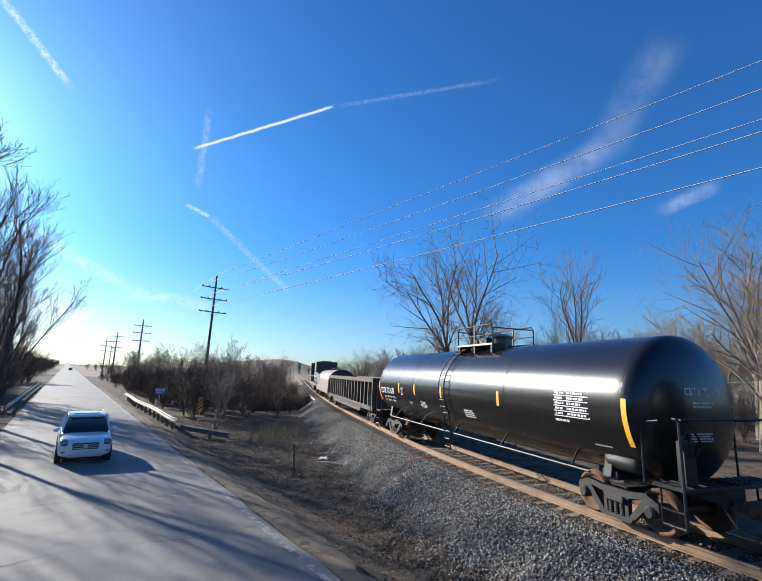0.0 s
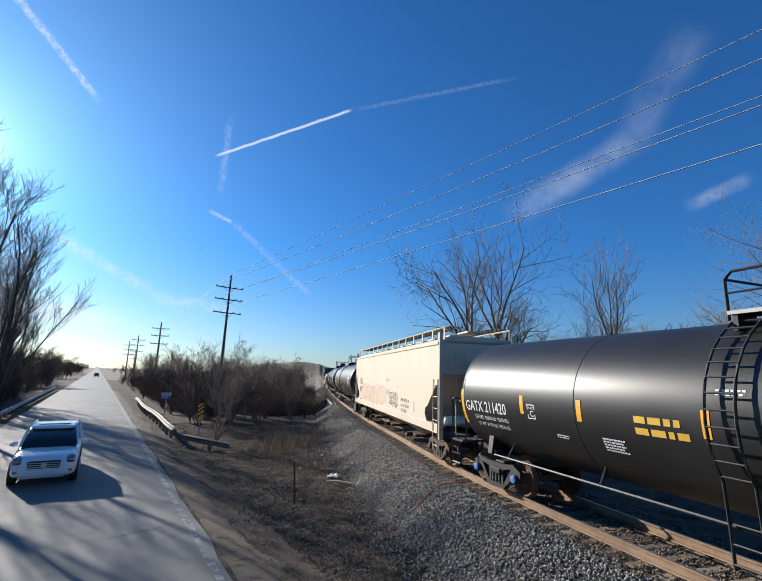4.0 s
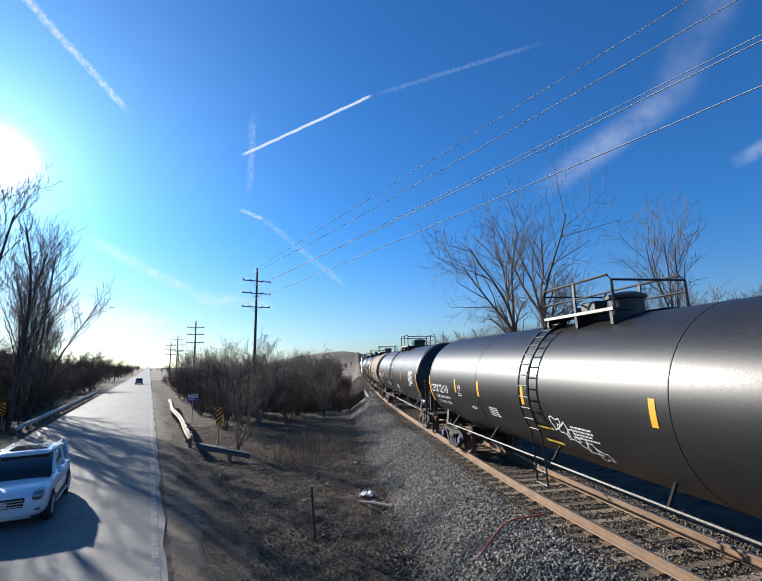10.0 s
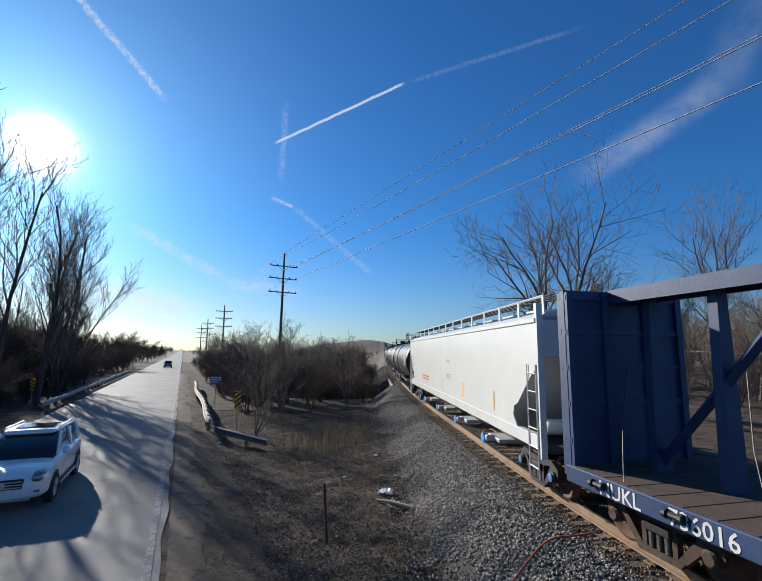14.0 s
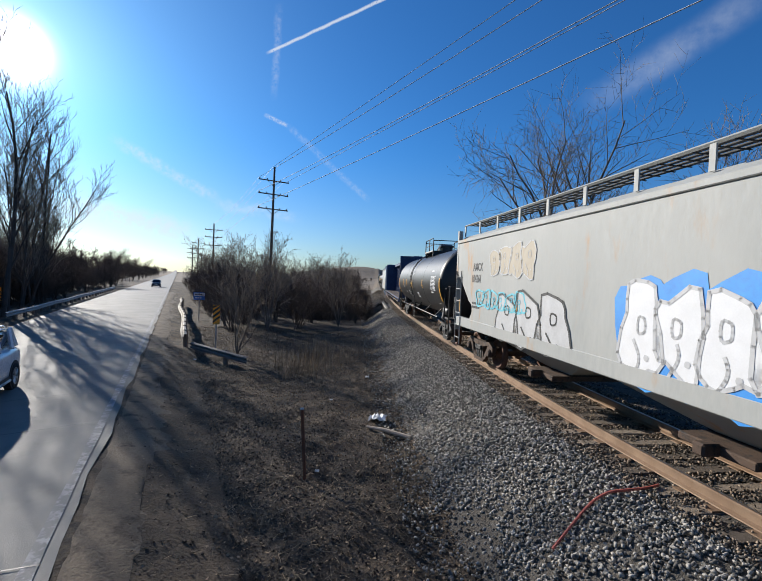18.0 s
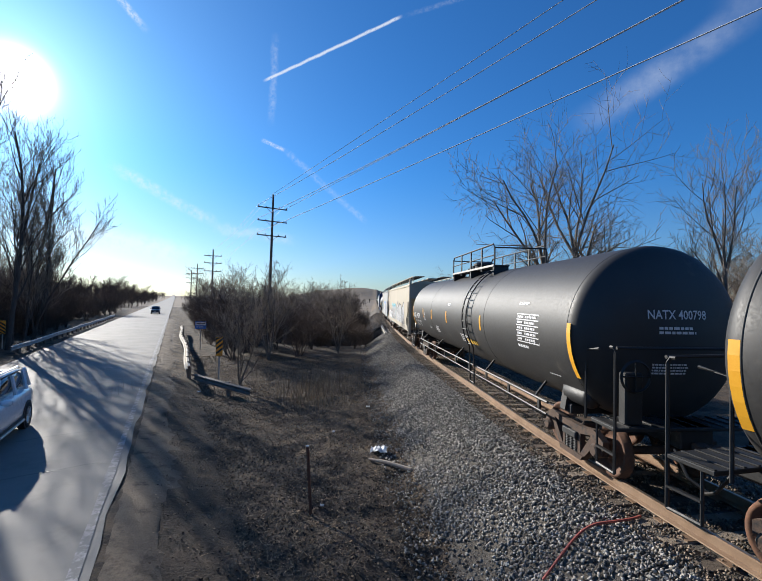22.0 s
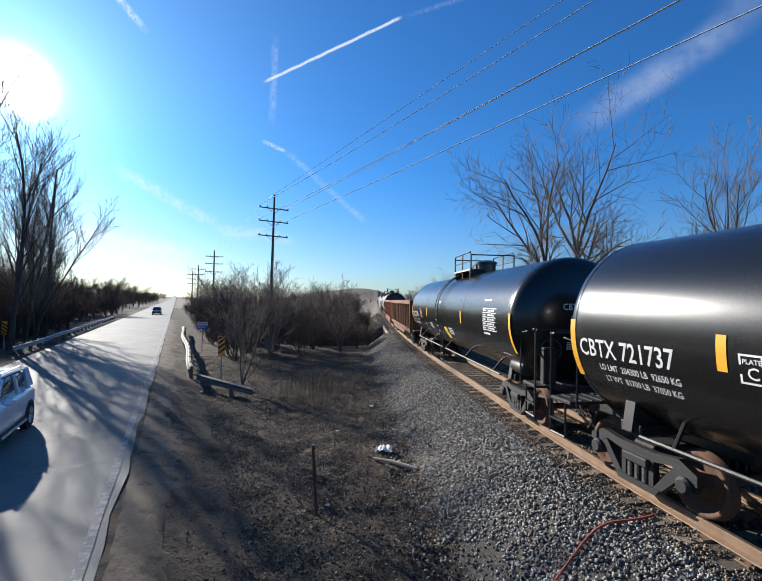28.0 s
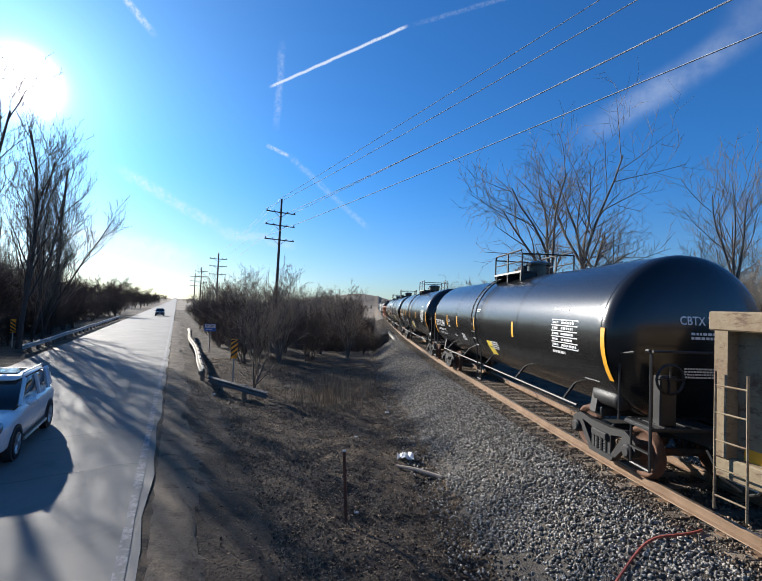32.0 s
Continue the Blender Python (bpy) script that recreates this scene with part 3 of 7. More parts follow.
def height(x, y):
    """The ground's height."""
    x, y = np.asarray(x, float), np.asarray(y, float)
    u = (x - ROAD_X) * ROAD_SIDE.x + (y - 15) * ROAD_SIDE.y          # right of the road's edge line
    q = (x - rail_x(y)) * 0.985 - CENTRE                              # right of the track's centre
    base = -0.10 + 0.05 * wave(x, y, 0.35, 1.0) + 0.03 * wave(x, y, 1.3, 2.0) + 0.10 * grain(x, y, 0.9, 1) + 0.075 * grain(x, y, 0.36, 2)
    base = base + 0.35 * step(q, 4, 9)
    creek = np.exp(-((y - 53 - 0.10 * (x - 1)) / 3.2) ** 2) * step(-q, -14, -4) * step(u, 8, 14)
    base = base - 2.1 * creek
    left = step(-u, 8.5, 14)
    road = (1 - step(u, 0.3, 2.6)) * (1 - left)
    z = base * (1 - road) + (ROAD_Z - 0.03 + 0.012 * wave(x, y, 2.1, 3.0)) * road
    rut = np.exp(-((u - 1.3) / 0.5) ** 2) * 0.05 * (0.5 + 0.5 * np.sin(y * 0.9))
    z = z - rut * (1 - left)
    bed = 1 - step(np.abs(q), 1.75, 3.9)
    span = 1 - np.exp(-((y - 53) / 4.2) ** 6)
    z = np.maximum(z, z * (1 - bed * span) + (RAIL_Z - 0.25) * bed * span)
    far = np.hypot(x, y)
    hill = 26 * np.exp(-((x + 62) / 75) ** 2 - ((y - 860) / 120) ** 2) + 13 * np.exp(-((x + 160) / 60) ** 2 - ((y - 900) / 120) ** 2)
    z = z + hill * step(far, 400, 700) + 6 * step(far, 500, 1600) * step(-u, 20, 200)
    return z


def grow(a, b, start, rate):
    out, v, d = [a], a, start
    while v < b:
        v += d
        d *= rate
        out.append(min(v, b))
    return out


def build_ground():
    xs = sorted({round(v, 4) for v in [-v for v in grow(24, 1800, 0.6, 1.10)] + list(np.arange(-24, -11.9, 0.3)) + list(np.arange(-12, 3.01, 0.125)) + list(np.arange(3, 16.01, 0.25)) + grow(16, 1800, 0.5, 1.10)})
    ys = sorted({round(v, 4) for v in [-v for v in grow(6, 500, 0.6, 1.15)] + list(np.arange(-6, 7.01, 0.25)) + list(np.arange(7, 30.01, 0.125)) + list(np.arange(30, 40.01, 0.25)) + grow(40, 2600, 0.4, 1.06)})
    X, Y = np.meshgrid(xs, ys)
    Z = height(X, Y)
    nx, ny = len(xs), len(ys)
    verts = np.stack([X, Y, Z], -1).reshape(-1, 3)
    i = (np.arange(ny - 1)[:, None] * nx + np.arange(nx - 1)).ravel()
    faces = np.stack([i, i + 1, i + nx + 1, i + nx], 1)
    me = bpy.data.meshes.new("ground")
    me.from_pydata(verts.tolist(), [], faces.tolist())
    me.materials.append(M["soil"])
    me.materials.append(M["hill"])
    far = np.repeat((np.array(ys[:-1]) > 150), nx - 1)
    me.polygons.foreach_set("material_index", far.astype(np.int32))
    me.polygons.foreach_set("use_smooth", [True] * len(me.polygons))
    tagged(new("ground", me), "bare brown winter soil with dead leaves and flattened grass", "ground", kind="structure")


def ribbon(name, rows, material, smooth=False):
    """A sheet from rows of equal numbers of points."""
    vs = [tuple(p) for row in rows for p in row]
    n = len(rows[0])
    fs = [(i * n + j, i * n + j + 1, (i + 1) * n + j + 1, (i + 1) * n + j) for i in range(len(rows) - 1) for j in range(n - 1)]
    me = bpy.data.meshes.new(name)
    me.from_pydata(vs, [], fs)
    me.materials.append(M[material])
    if smooth:
        me.polygons.foreach_set("use_smooth", [True] * len(me.polygons))
    return me


def build_road():
    rnd = random.Random(5)
    steps = list(np.arange(-60, 60, 1.0)) + list(np.arange(60, 1500, 12.0))
    rows = []
    for a in steps:
        rise = 6 * float(step(np.array(a), 500, 1600))
        wob = 0.04 * math.sin(a * 1.1) + 0.03 * math.sin(a * 2.3)
        rows.append([on_road(a, r + (wob if r == 0.22 else 0), ROAD_Z + 0.012 - 0.02 * abs(r + 3.1) / 3 + rise) for r in (-6.9, -6.3, -4.8, -3.1, -1.5, 0, 0.22)])
    road = thing("road", "worn grey two-lane asphalt road with faded edge line", "road", kind="structure")
    part("asphalt", ribbon("asphalt", rows, "asphalt", True), "asphalt", road)
    rows = []
    for a in steps:
        rise = 6 * float(step(np.array(a), 500, 1600))
        w = 0.075 + 0.012 * math.sin(a * 2.9) + 0.01 * math.sin(a * 7.7)
        rows.append([on_road(a, r, ROAD_Z + 0.004 + rise) for r in (-w, w)])
    part("edge_line", ribbon("edge_line", rows, "line"), "line", road, "faded white edge line")
    rows = []
    for a in np.arange(-30, 70, 0.35):
        row = []
        for r in (0.15, 0.4, 0.7, 1.0, 1.3, 1.6):
            p = on_road(a, r + (0.25 * math.sin(a * 0.7) + 0.15 * math.sin(a * 1.9) + rnd.uniform(-0.15, 0.15) if r > 1.2 else 0))
            row.append((p.x, p.y, float(height(p.x, p.y)) + (0.012 if 0.3 < r < 1.25 else -0.02)))
        rows.append(row)
    part("dirt_shoulder", ribbon("dirt_shoulder", rows, "shoulder", True), "shoulder", road, "tan dirt shoulder")
    for k, a in enumerate((-7.5, -3.6, 1.5, 4.2, 8.4, 10.2, 13.0, 17.5, 21.0, 26.0, 33.0)):
        pts, r = [], -6.2
        while r < 0.3:
            pts.append(on_road(a + 0.25 * math.sin(r * 1.3 + k) + rnd.uniform(-0.05, 0.05), r, ROAD_Z + 0.008))
            r += 0.35
        rows = [[p - w * ROAD_DIR, p + w * ROAD_DIR] for p in pts for w in (rnd.uniform(0.004, 0.022),)]
        part("crack", ribbon("crack", rows, "crack"), "crack", road, "dark tar-filled crack")


def build_track():
    track = thing("railway_track", "single railway track with rusty rails on wooden ties", "track", kind="structure")
    prof = [(-0.075, -0.17), (0.075, -0.17), (0.07, -0.155), (0.012, -0.135), (0.012, -0.045), (0.037, -0.035), (0.037, -0.004), (0.03, 0.0),
            (-0.03, 0.0), (-0.037, -0.004), (-0.037, -0.035), (-0.012, -0.045), (-0.012, -0.135), (-0.07, -0.155)]
    ss = list(np.arange(-60, 160, 1.0)) + list(np.arange(160, 900, 12.0))
    for side in (0.0, 1.42):
        rows, top = [], []
        for s in ss:
            p, d = on_track(s, side)
            right = Vector((d.y, -d.x, 0))
            rows.append([p + right * a + Vector((0, 0, b)) for a, b in prof + prof[:1]])
            top.append([p + right * a + Vector((0, 0, 0.003)) for a in (-0.022, 0.022)])
        rail = part("rail", ribbon("rail", rows, "rail"), "rail", track, "rusty steel rail")
        part("running_surface", ribbon("running_surface", top, "rail_head"), "rail_head", rail, "polished rail head")
    rnd = random.Random(8)
    tie = mesh_of("tie", box(B(), -0.11, 0.11, -1.17, 1.17, -0.17, 0.0, 0.012), "tie")
    plate = mesh_of("tie_plate", box(B(), -0.09, 0.09, -0.17, 0.17, 0.0, 0.016), "rail")
    far = []
    s, n = -14.0, 0
    while s < 160:
        p, d = on_track(s + rnd.uniform(-0.04, 0.04), CENTRE)
        m = Matrix.Translation(p + Vector((rnd.uniform(-0.05, 0.05), 0, -0.186 + rnd.uniform(-0.012, 0.008)))) @ Matrix.Rotation(math.atan2(d.y, d.x) + rnd.uniform(-0.03, 0.03), 4, "Z")
        if n < 150:
            ob = part("tie", tie, "tie", track, at=m)
            if n < 60:
                for w in (-0.71, 0.71):
                    part("tie_plate", plate, "rail", ob, at=Matrix.Translation((0, w, 0)))
        else:
            far.append(m)
        s += 0.53
        n += 1
    bm = B()
    for m in far:
        k = box(B(), -0.11, 0.11, -1.17, 1.17, -0.17, 0.0)
        k.transform(m)
        me = bpy.data.meshes.new("x")
        k.to_mesh(me)
        k.free()
        bm.from_mesh(me)
        bpy.data.meshes.remove(me)
    tagged(part("far_ties", bm, "tie", track), kind="stuff")


def scatter(name, label, category, shapes, places, material, kind="stuff", parent=None):
    """One joined mesh of many small pieces: shapes are (verts, faces), places an array of 4 x 4 matrices."""
    vs, fs, k = [], [], 0
    places = np.asarray(places)
    for i, (v, f) in enumerate(shapes):
        m = places[i::len(shapes)]
        vs.append((np.einsum("nij,vj->nvi", m[:, :3, :3], v) + m[:, None, :3, 3]).reshape(-1, 3))
        fs.append((f[None] + (k + np.arange(len(m)) * len(v))[:, None, None]).reshape(-1, f.shape[1]))
        k += len(v) * len(m)
    vs, fs = np.concatenate(vs), np.concatenate(fs)
    me = bpy.data.meshes.new(name)
    n = fs.shape[1]
    me.vertices.add(len(vs))
    me.vertices.foreach_set("co", vs.ravel().astype(np.float32))
    me.loops.add(fs.size)
    me.loops.foreach_set("vertex_index", fs.ravel().astype(np.int32))
    me.polygons.add(len(fs))
    me.polygons.foreach_set("loop_start", np.arange(0, fs.size, n, dtype=np.int32))
    me.update(calc_edges=True)
    me.materials.append(M[material])
    ob = new(name, me)
    if parent is not None:
        ob.parent = parent
    return tagged(ob, label, category, kind=kind)


def stone_shapes(rng, count=12):
    """Crushed stones: hulls of a few scattered corners, with sharp edges."""
    out = []
    for _ in range(count):
        bm = B()
        p = rng.normal(0, 1, (9, 3))
        p = p / np.linalg.norm(p, axis=1)[:, None] * rng.uniform(0.8, 1.15, (9, 1)) * np.array([1.0, rng.uniform(0.65, 0.95), rng.uniform(0.55, 0.8)])
        for q in p:
            bm.verts.new(q)
        bmesh.ops.convex_hull(bm, input=bm.verts[:])
        bmesh.ops.triangulate(bm, faces=bm.faces[:])
        bm.verts.index_update()
        out.append((np.array([v.co[:] for v in bm.verts]), np.array([[v.index for v in f.verts] for f in bm.faces])))
        bm.free()
    return out


def turned(rng, p, size, flat=0.6):
    """Poses at the points p, turned at random and tipped by about flat radians, of the sizes given."""
    n = len(p)
    a, b, c = rng.uniform(0, 6.283, n), rng.normal(0, flat, n), rng.normal(0, flat, n)
    zero, one = np.zeros(n), np.ones(n)
    rz = np.stack([np.cos(a), -np.sin(a), zero, np.sin(a), np.cos(a), zero, zero, zero, one], 1).reshape(n, 3, 3)
    rx = np.stack([one, zero, zero, zero, np.cos(b), -np.sin(b), zero, np.sin(b), np.cos(b)], 1).reshape(n, 3, 3)
    ry = np.stack([np.cos(c), zero, np.sin(c), zero, one, zero, -np.sin(c), zero, np.cos(c)], 1).reshape(n, 3, 3)
    m = np.tile(np.eye(4), (n, 1, 1))
    m[:, :3, :3] = rz @ rx @ ry * np.asarray(size).reshape(-1, 1, 1)
    m[:, :3, 3] = p
    return m


def bed_spot(y, q, lift):
    """Points on the ballast, q metres right of the track's centre."""
    x = rail_x(y) + (q + CENTRE) / 0.985
    return np.stack([x, y, height(x, y) + lift], 1)


def build_ballast():
    bed = thing("ballast", "grey crushed-stone ballast banked under the track", "ballast", kind="structure")
    ys = sorted(set(np.round(np.concatenate([np.arange(-12, 48, 0.5), np.arange(58, 160, 2.0)]), 3)))
    qs = np.linspace(-3.75, 3.75, 41)
    for lo, hi, mat in ((-12, 48.5, "gravel_bed"), (57.5, 160, "far_bed")):
        rows = []
        for y in [v for v in ys if lo <= v <= hi]:
            p = bed_spot(np.full(41, y), qs, np.where(np.abs(qs) < 1.15, 0.045, 0.022) - 0.05 * np.maximum(0, np.abs(qs) - 3.3) / 0.45)
            rows.append(p.tolist())
        part("gravel_bed", ribbon("gravel_bed", rows, mat, True), mat, bed)
    rng = np.random.default_rng(3)
    shapes = stone_shapes(rng)

    def layer(count, y0, y1, q0, q1, lo, hi, mat, lift):
        y, q = rng.uniform(y0, y1, count), rng.uniform(q0, q1, count)
        slope = (rail_x(y + 0.1) - rail_x(y)) / 0.1
        along = np.interp(y, TRACK_Y, TRACK_S) + (q + CENTRE) / 0.985 * slope / np.hypot(1, slope)
        gap = ((along + 14.0) / 0.53) % 1
        ok = (np.abs(np.abs(q) - 0.71) > 0.11) & ~((np.abs(q) < 1.20) & (np.minimum(gap, 1 - gap) < 0.23) & (rng.random(count) < (0.93 if q0 < -2 else 0.86)))
        ok &= (q > -3.35 - 0.25 * wave(y, y * 0.3, 1.7, 2.0)) | (rng.random(count) < 0.22)
        y, q = y[ok], q[ok]
        p = bed_spot(y, q, lift + rng.uniform(-0.010, 0.018, len(y)))
        scatter("stones", "", "", shapes, turned(rng, p, rng.uniform(lo, hi, len(p))), mat, parent=bed)
    layer(44000, 1, 26, -4.2, -1.2, 0.022, 0.044, "stone", 0.034)
    layer(18000, 26, 49, -4.1, -1.2, 0.026, 0.048, "stone", 0.034)
    layer(34000, 1, 30, -1.4, 1.4, 0.018, 0.036, "stone_brown", 0.068)
    layer(12000, 30, 49, -1.4, 1.4, 0.024, 0.042, "stone_brown", 0.068)
    layer(9000, 1, 40, 1.3, 3.6, 0.024, 0.045, "stone_brown", 0.034)
    layer(9000, 58, 110, -3.4, 2.0, 0.035, 0.06, "stone_brown", 0.03)
    meshes = []
    for v, f in shapes[:5]:
        me = bpy.data.meshes.new("stone")
        me.from_pydata(v.tolist(), [], f.tolist())
        me.materials.append(M["stone_part"])
        meshes.append(me)
    p = bed_spot(rng.uniform(7.5, 17, 300), rng.uniform(-3.4, -1.5, 300), 0.052)
    for k, m in enumerate(turned(rng, p, rng.uniform(0.03, 0.05, 300))):
        part("stone", meshes[k % 5], "stone_part", bed, at=Matrix(m.tolist()))


build_ground()
build_road()
build_track()

# ---- rolling stock: x ahead, y to the left, z up from the rail head ----
WHEEL = 0.46
SC = 0.935                      # the plan's scale against the true sizes of the cars
AXLES = []                      # (wheelset, which axle of its truck)


def side_frame_mesh(mat):
    bm = B()
    arch = [(-1.08, 0.66), (-0.78, 0.80), (-0.36, 0.74), (0.36, 0.74), (0.78, 0.80), (1.08, 0.66), (1.08, 0.50), (0.86, 0.56), (0.66, 0.66),
            (0.36, 0.60), (-0.36, 0.60), (-0.66, 0.66), (-0.86, 0.56), (-1.08, 0.50)]
    slab(bm, arch, 1, -0.06, 0.06)
    for k in (-1, 1):
        slab(bm, [(k * 0.70, 0.66), (k * 0.86, 0.58), (k * 0.46, 0.18), (k * 0.32, 0.20)], 1, -0.055, 0.055)
        slab(bm, [(k * 0.24, 0.62), (k * 0.33, 0.62), (k * 0.33, 0.2), (k * 0.24, 0.2)], 1, -0.055, 0.055)
        lathe(bm, [(-0.10, 0.0), (-0.10, 0.13), (0.10, 0.13), (0.14, 0.09), (0.14, 0.0)], "y", 14, (k * 0.89, 0, WHEEL))
        slab(bm, [(k * 0.74, 0.66), (k * 1.04, 0.66), (k * 1.04, 0.40), (k * 0.74, 0.40)], 1, -0.05, 0.05)
    slab(bm, [(-0.46, 0.20), (0.46, 0.20), (0.38, 0.10), (-0.38, 0.10)], 1, -0.08, 0.08)
    return mesh_of("side_frame", bm, mat)


def spring_mesh():
    bm = B()
    for x in (-0.15, 0.0, 0.15):
        prof = []
        for i in range(9):
            z = 0.2 + 0.26 * i / 8
            prof += [(z, 0.045), (z + 0.014, 0.066)]
        lathe(bm, prof, "z", 10, (x, 0, 0))
    box(bm, -0.26, 0.26, -0.13, 0.10, 0.46, 0.60, 0.02)
    return mesh_of("spring_nest", bm, "truck_black")


def wheelset_mesh():
    bm = B()
    lathe(bm, [(-1.0, 0.0), (-1.0, 0.075), (1.0, 0.075), (1.0, 0.0)], "y", 12)
    for k in (-1, 1):
        lathe(bm, [(k * 0.66, 0.14), (k * 0.70, 0.13), (k * 0.72, 0.34), (k * 0.69, 0.40), (k * 0.69, 0.485), (k * 0.715, 0.487), (k * 0.73, WHEEL),
                   (k * 0.83, WHEEL - 0.006), (k * 0.83, 0.395), (k * 0.77, 0.36), (k * 0.75, 0.14), (k * 0.85, 0.13), (k * 0.86, 0.0)], "y", 32)
    return mesh_of("wheelset", bm, "wheel", True)


SIDE = {m: side_frame_mesh(m) for m in ("truck", "truck_black")}
SPRING, AXLE = spring_mesh(), wheelset_mesh()
CAP = mesh_of("bearing_cap", lathe(B(), [(0.0, 0.10), (0.02, 0.10), (0.03, 0.06), (0.035, 0.0)], "y", 14), "blue_cap")


def truck(car, x, mat="truck", blue=False):
    t = part("truck", box(B(), -0.22, 0.22, -0.95, 0.95, 0.5, 0.78, 0.03), mat, car, at=Matrix.Translation((x, 0, 0)))
    for k in (-1, 1):
        part("side_frame", SIDE[mat], mat, t, at=Matrix.Translation((0, k * 1.02, 0)) @ Matrix.Diagonal((1, k, 1, 1)))
        part("spring_nest", SPRING, mat, t, at=Matrix.Translation((0, k * 1.04, 0)))
    for n, dx in enumerate((0.89, -0.89)):
        AXLES.append((part("wheelset", AXLE, "wheel", t, at=Matrix.Translation((dx, 0, WHEEL))), n))
        if blue:
            part("bearing_cap", CAP, "blue_cap", t, "blue bearing cap", at=Matrix.Translation((dx, 1.16, WHEEL)))
    return t


def rungs(bm, x0, x1, y, z0, z1, n, r=0.018):
    tube(bm, [(x0, y, z0), (x0, y, z1)], r)
    tube(bm, [(x1, y, z0), (x1, y, z1)], r)
    for i in range(n):
        z = z0 + (z1 - z0) * (i + 0.5) / n
        tube(bm, [(x0, y, z), (x1, y, z)], r * 0.8)


def coupler(car, half, mat="frame"):
    for k in (-1, 1):
        bm = B()
        box(bm, min(k * (half - 0.75), k * (half - 0.12)), max(k * (half - 0.75), k * (half - 0.12)), -0.11, 0.11, 0.72, 0.92, 0.02)
        box(bm, min(k * (half - 0.2), k * (half + 0.06)), max(k * (half - 0.2), k * (half + 0.06)), -0.16, 0.16, 0.66, 0.98, 0.05)
        c = part("coupler", bm, "truck", car)
        part("air_hose", tube(B(), [(k * (half - 0.5), 0.35, 0.8), (k * (half - 0.25), 0.33, 0.45), (k * half, 0.2, 0.32)], 0.025), "frame", c)


TANK_R, TANK_Z = 1.63, 2.57


def on_tank(front, lift=0.007):
    return lambda u, v: Vector((front - u, (TANK_R + lift) * math.cos(v / TANK_R), TANK_Z + (TANK_R + lift) * math.sin(v / TANK_R)))


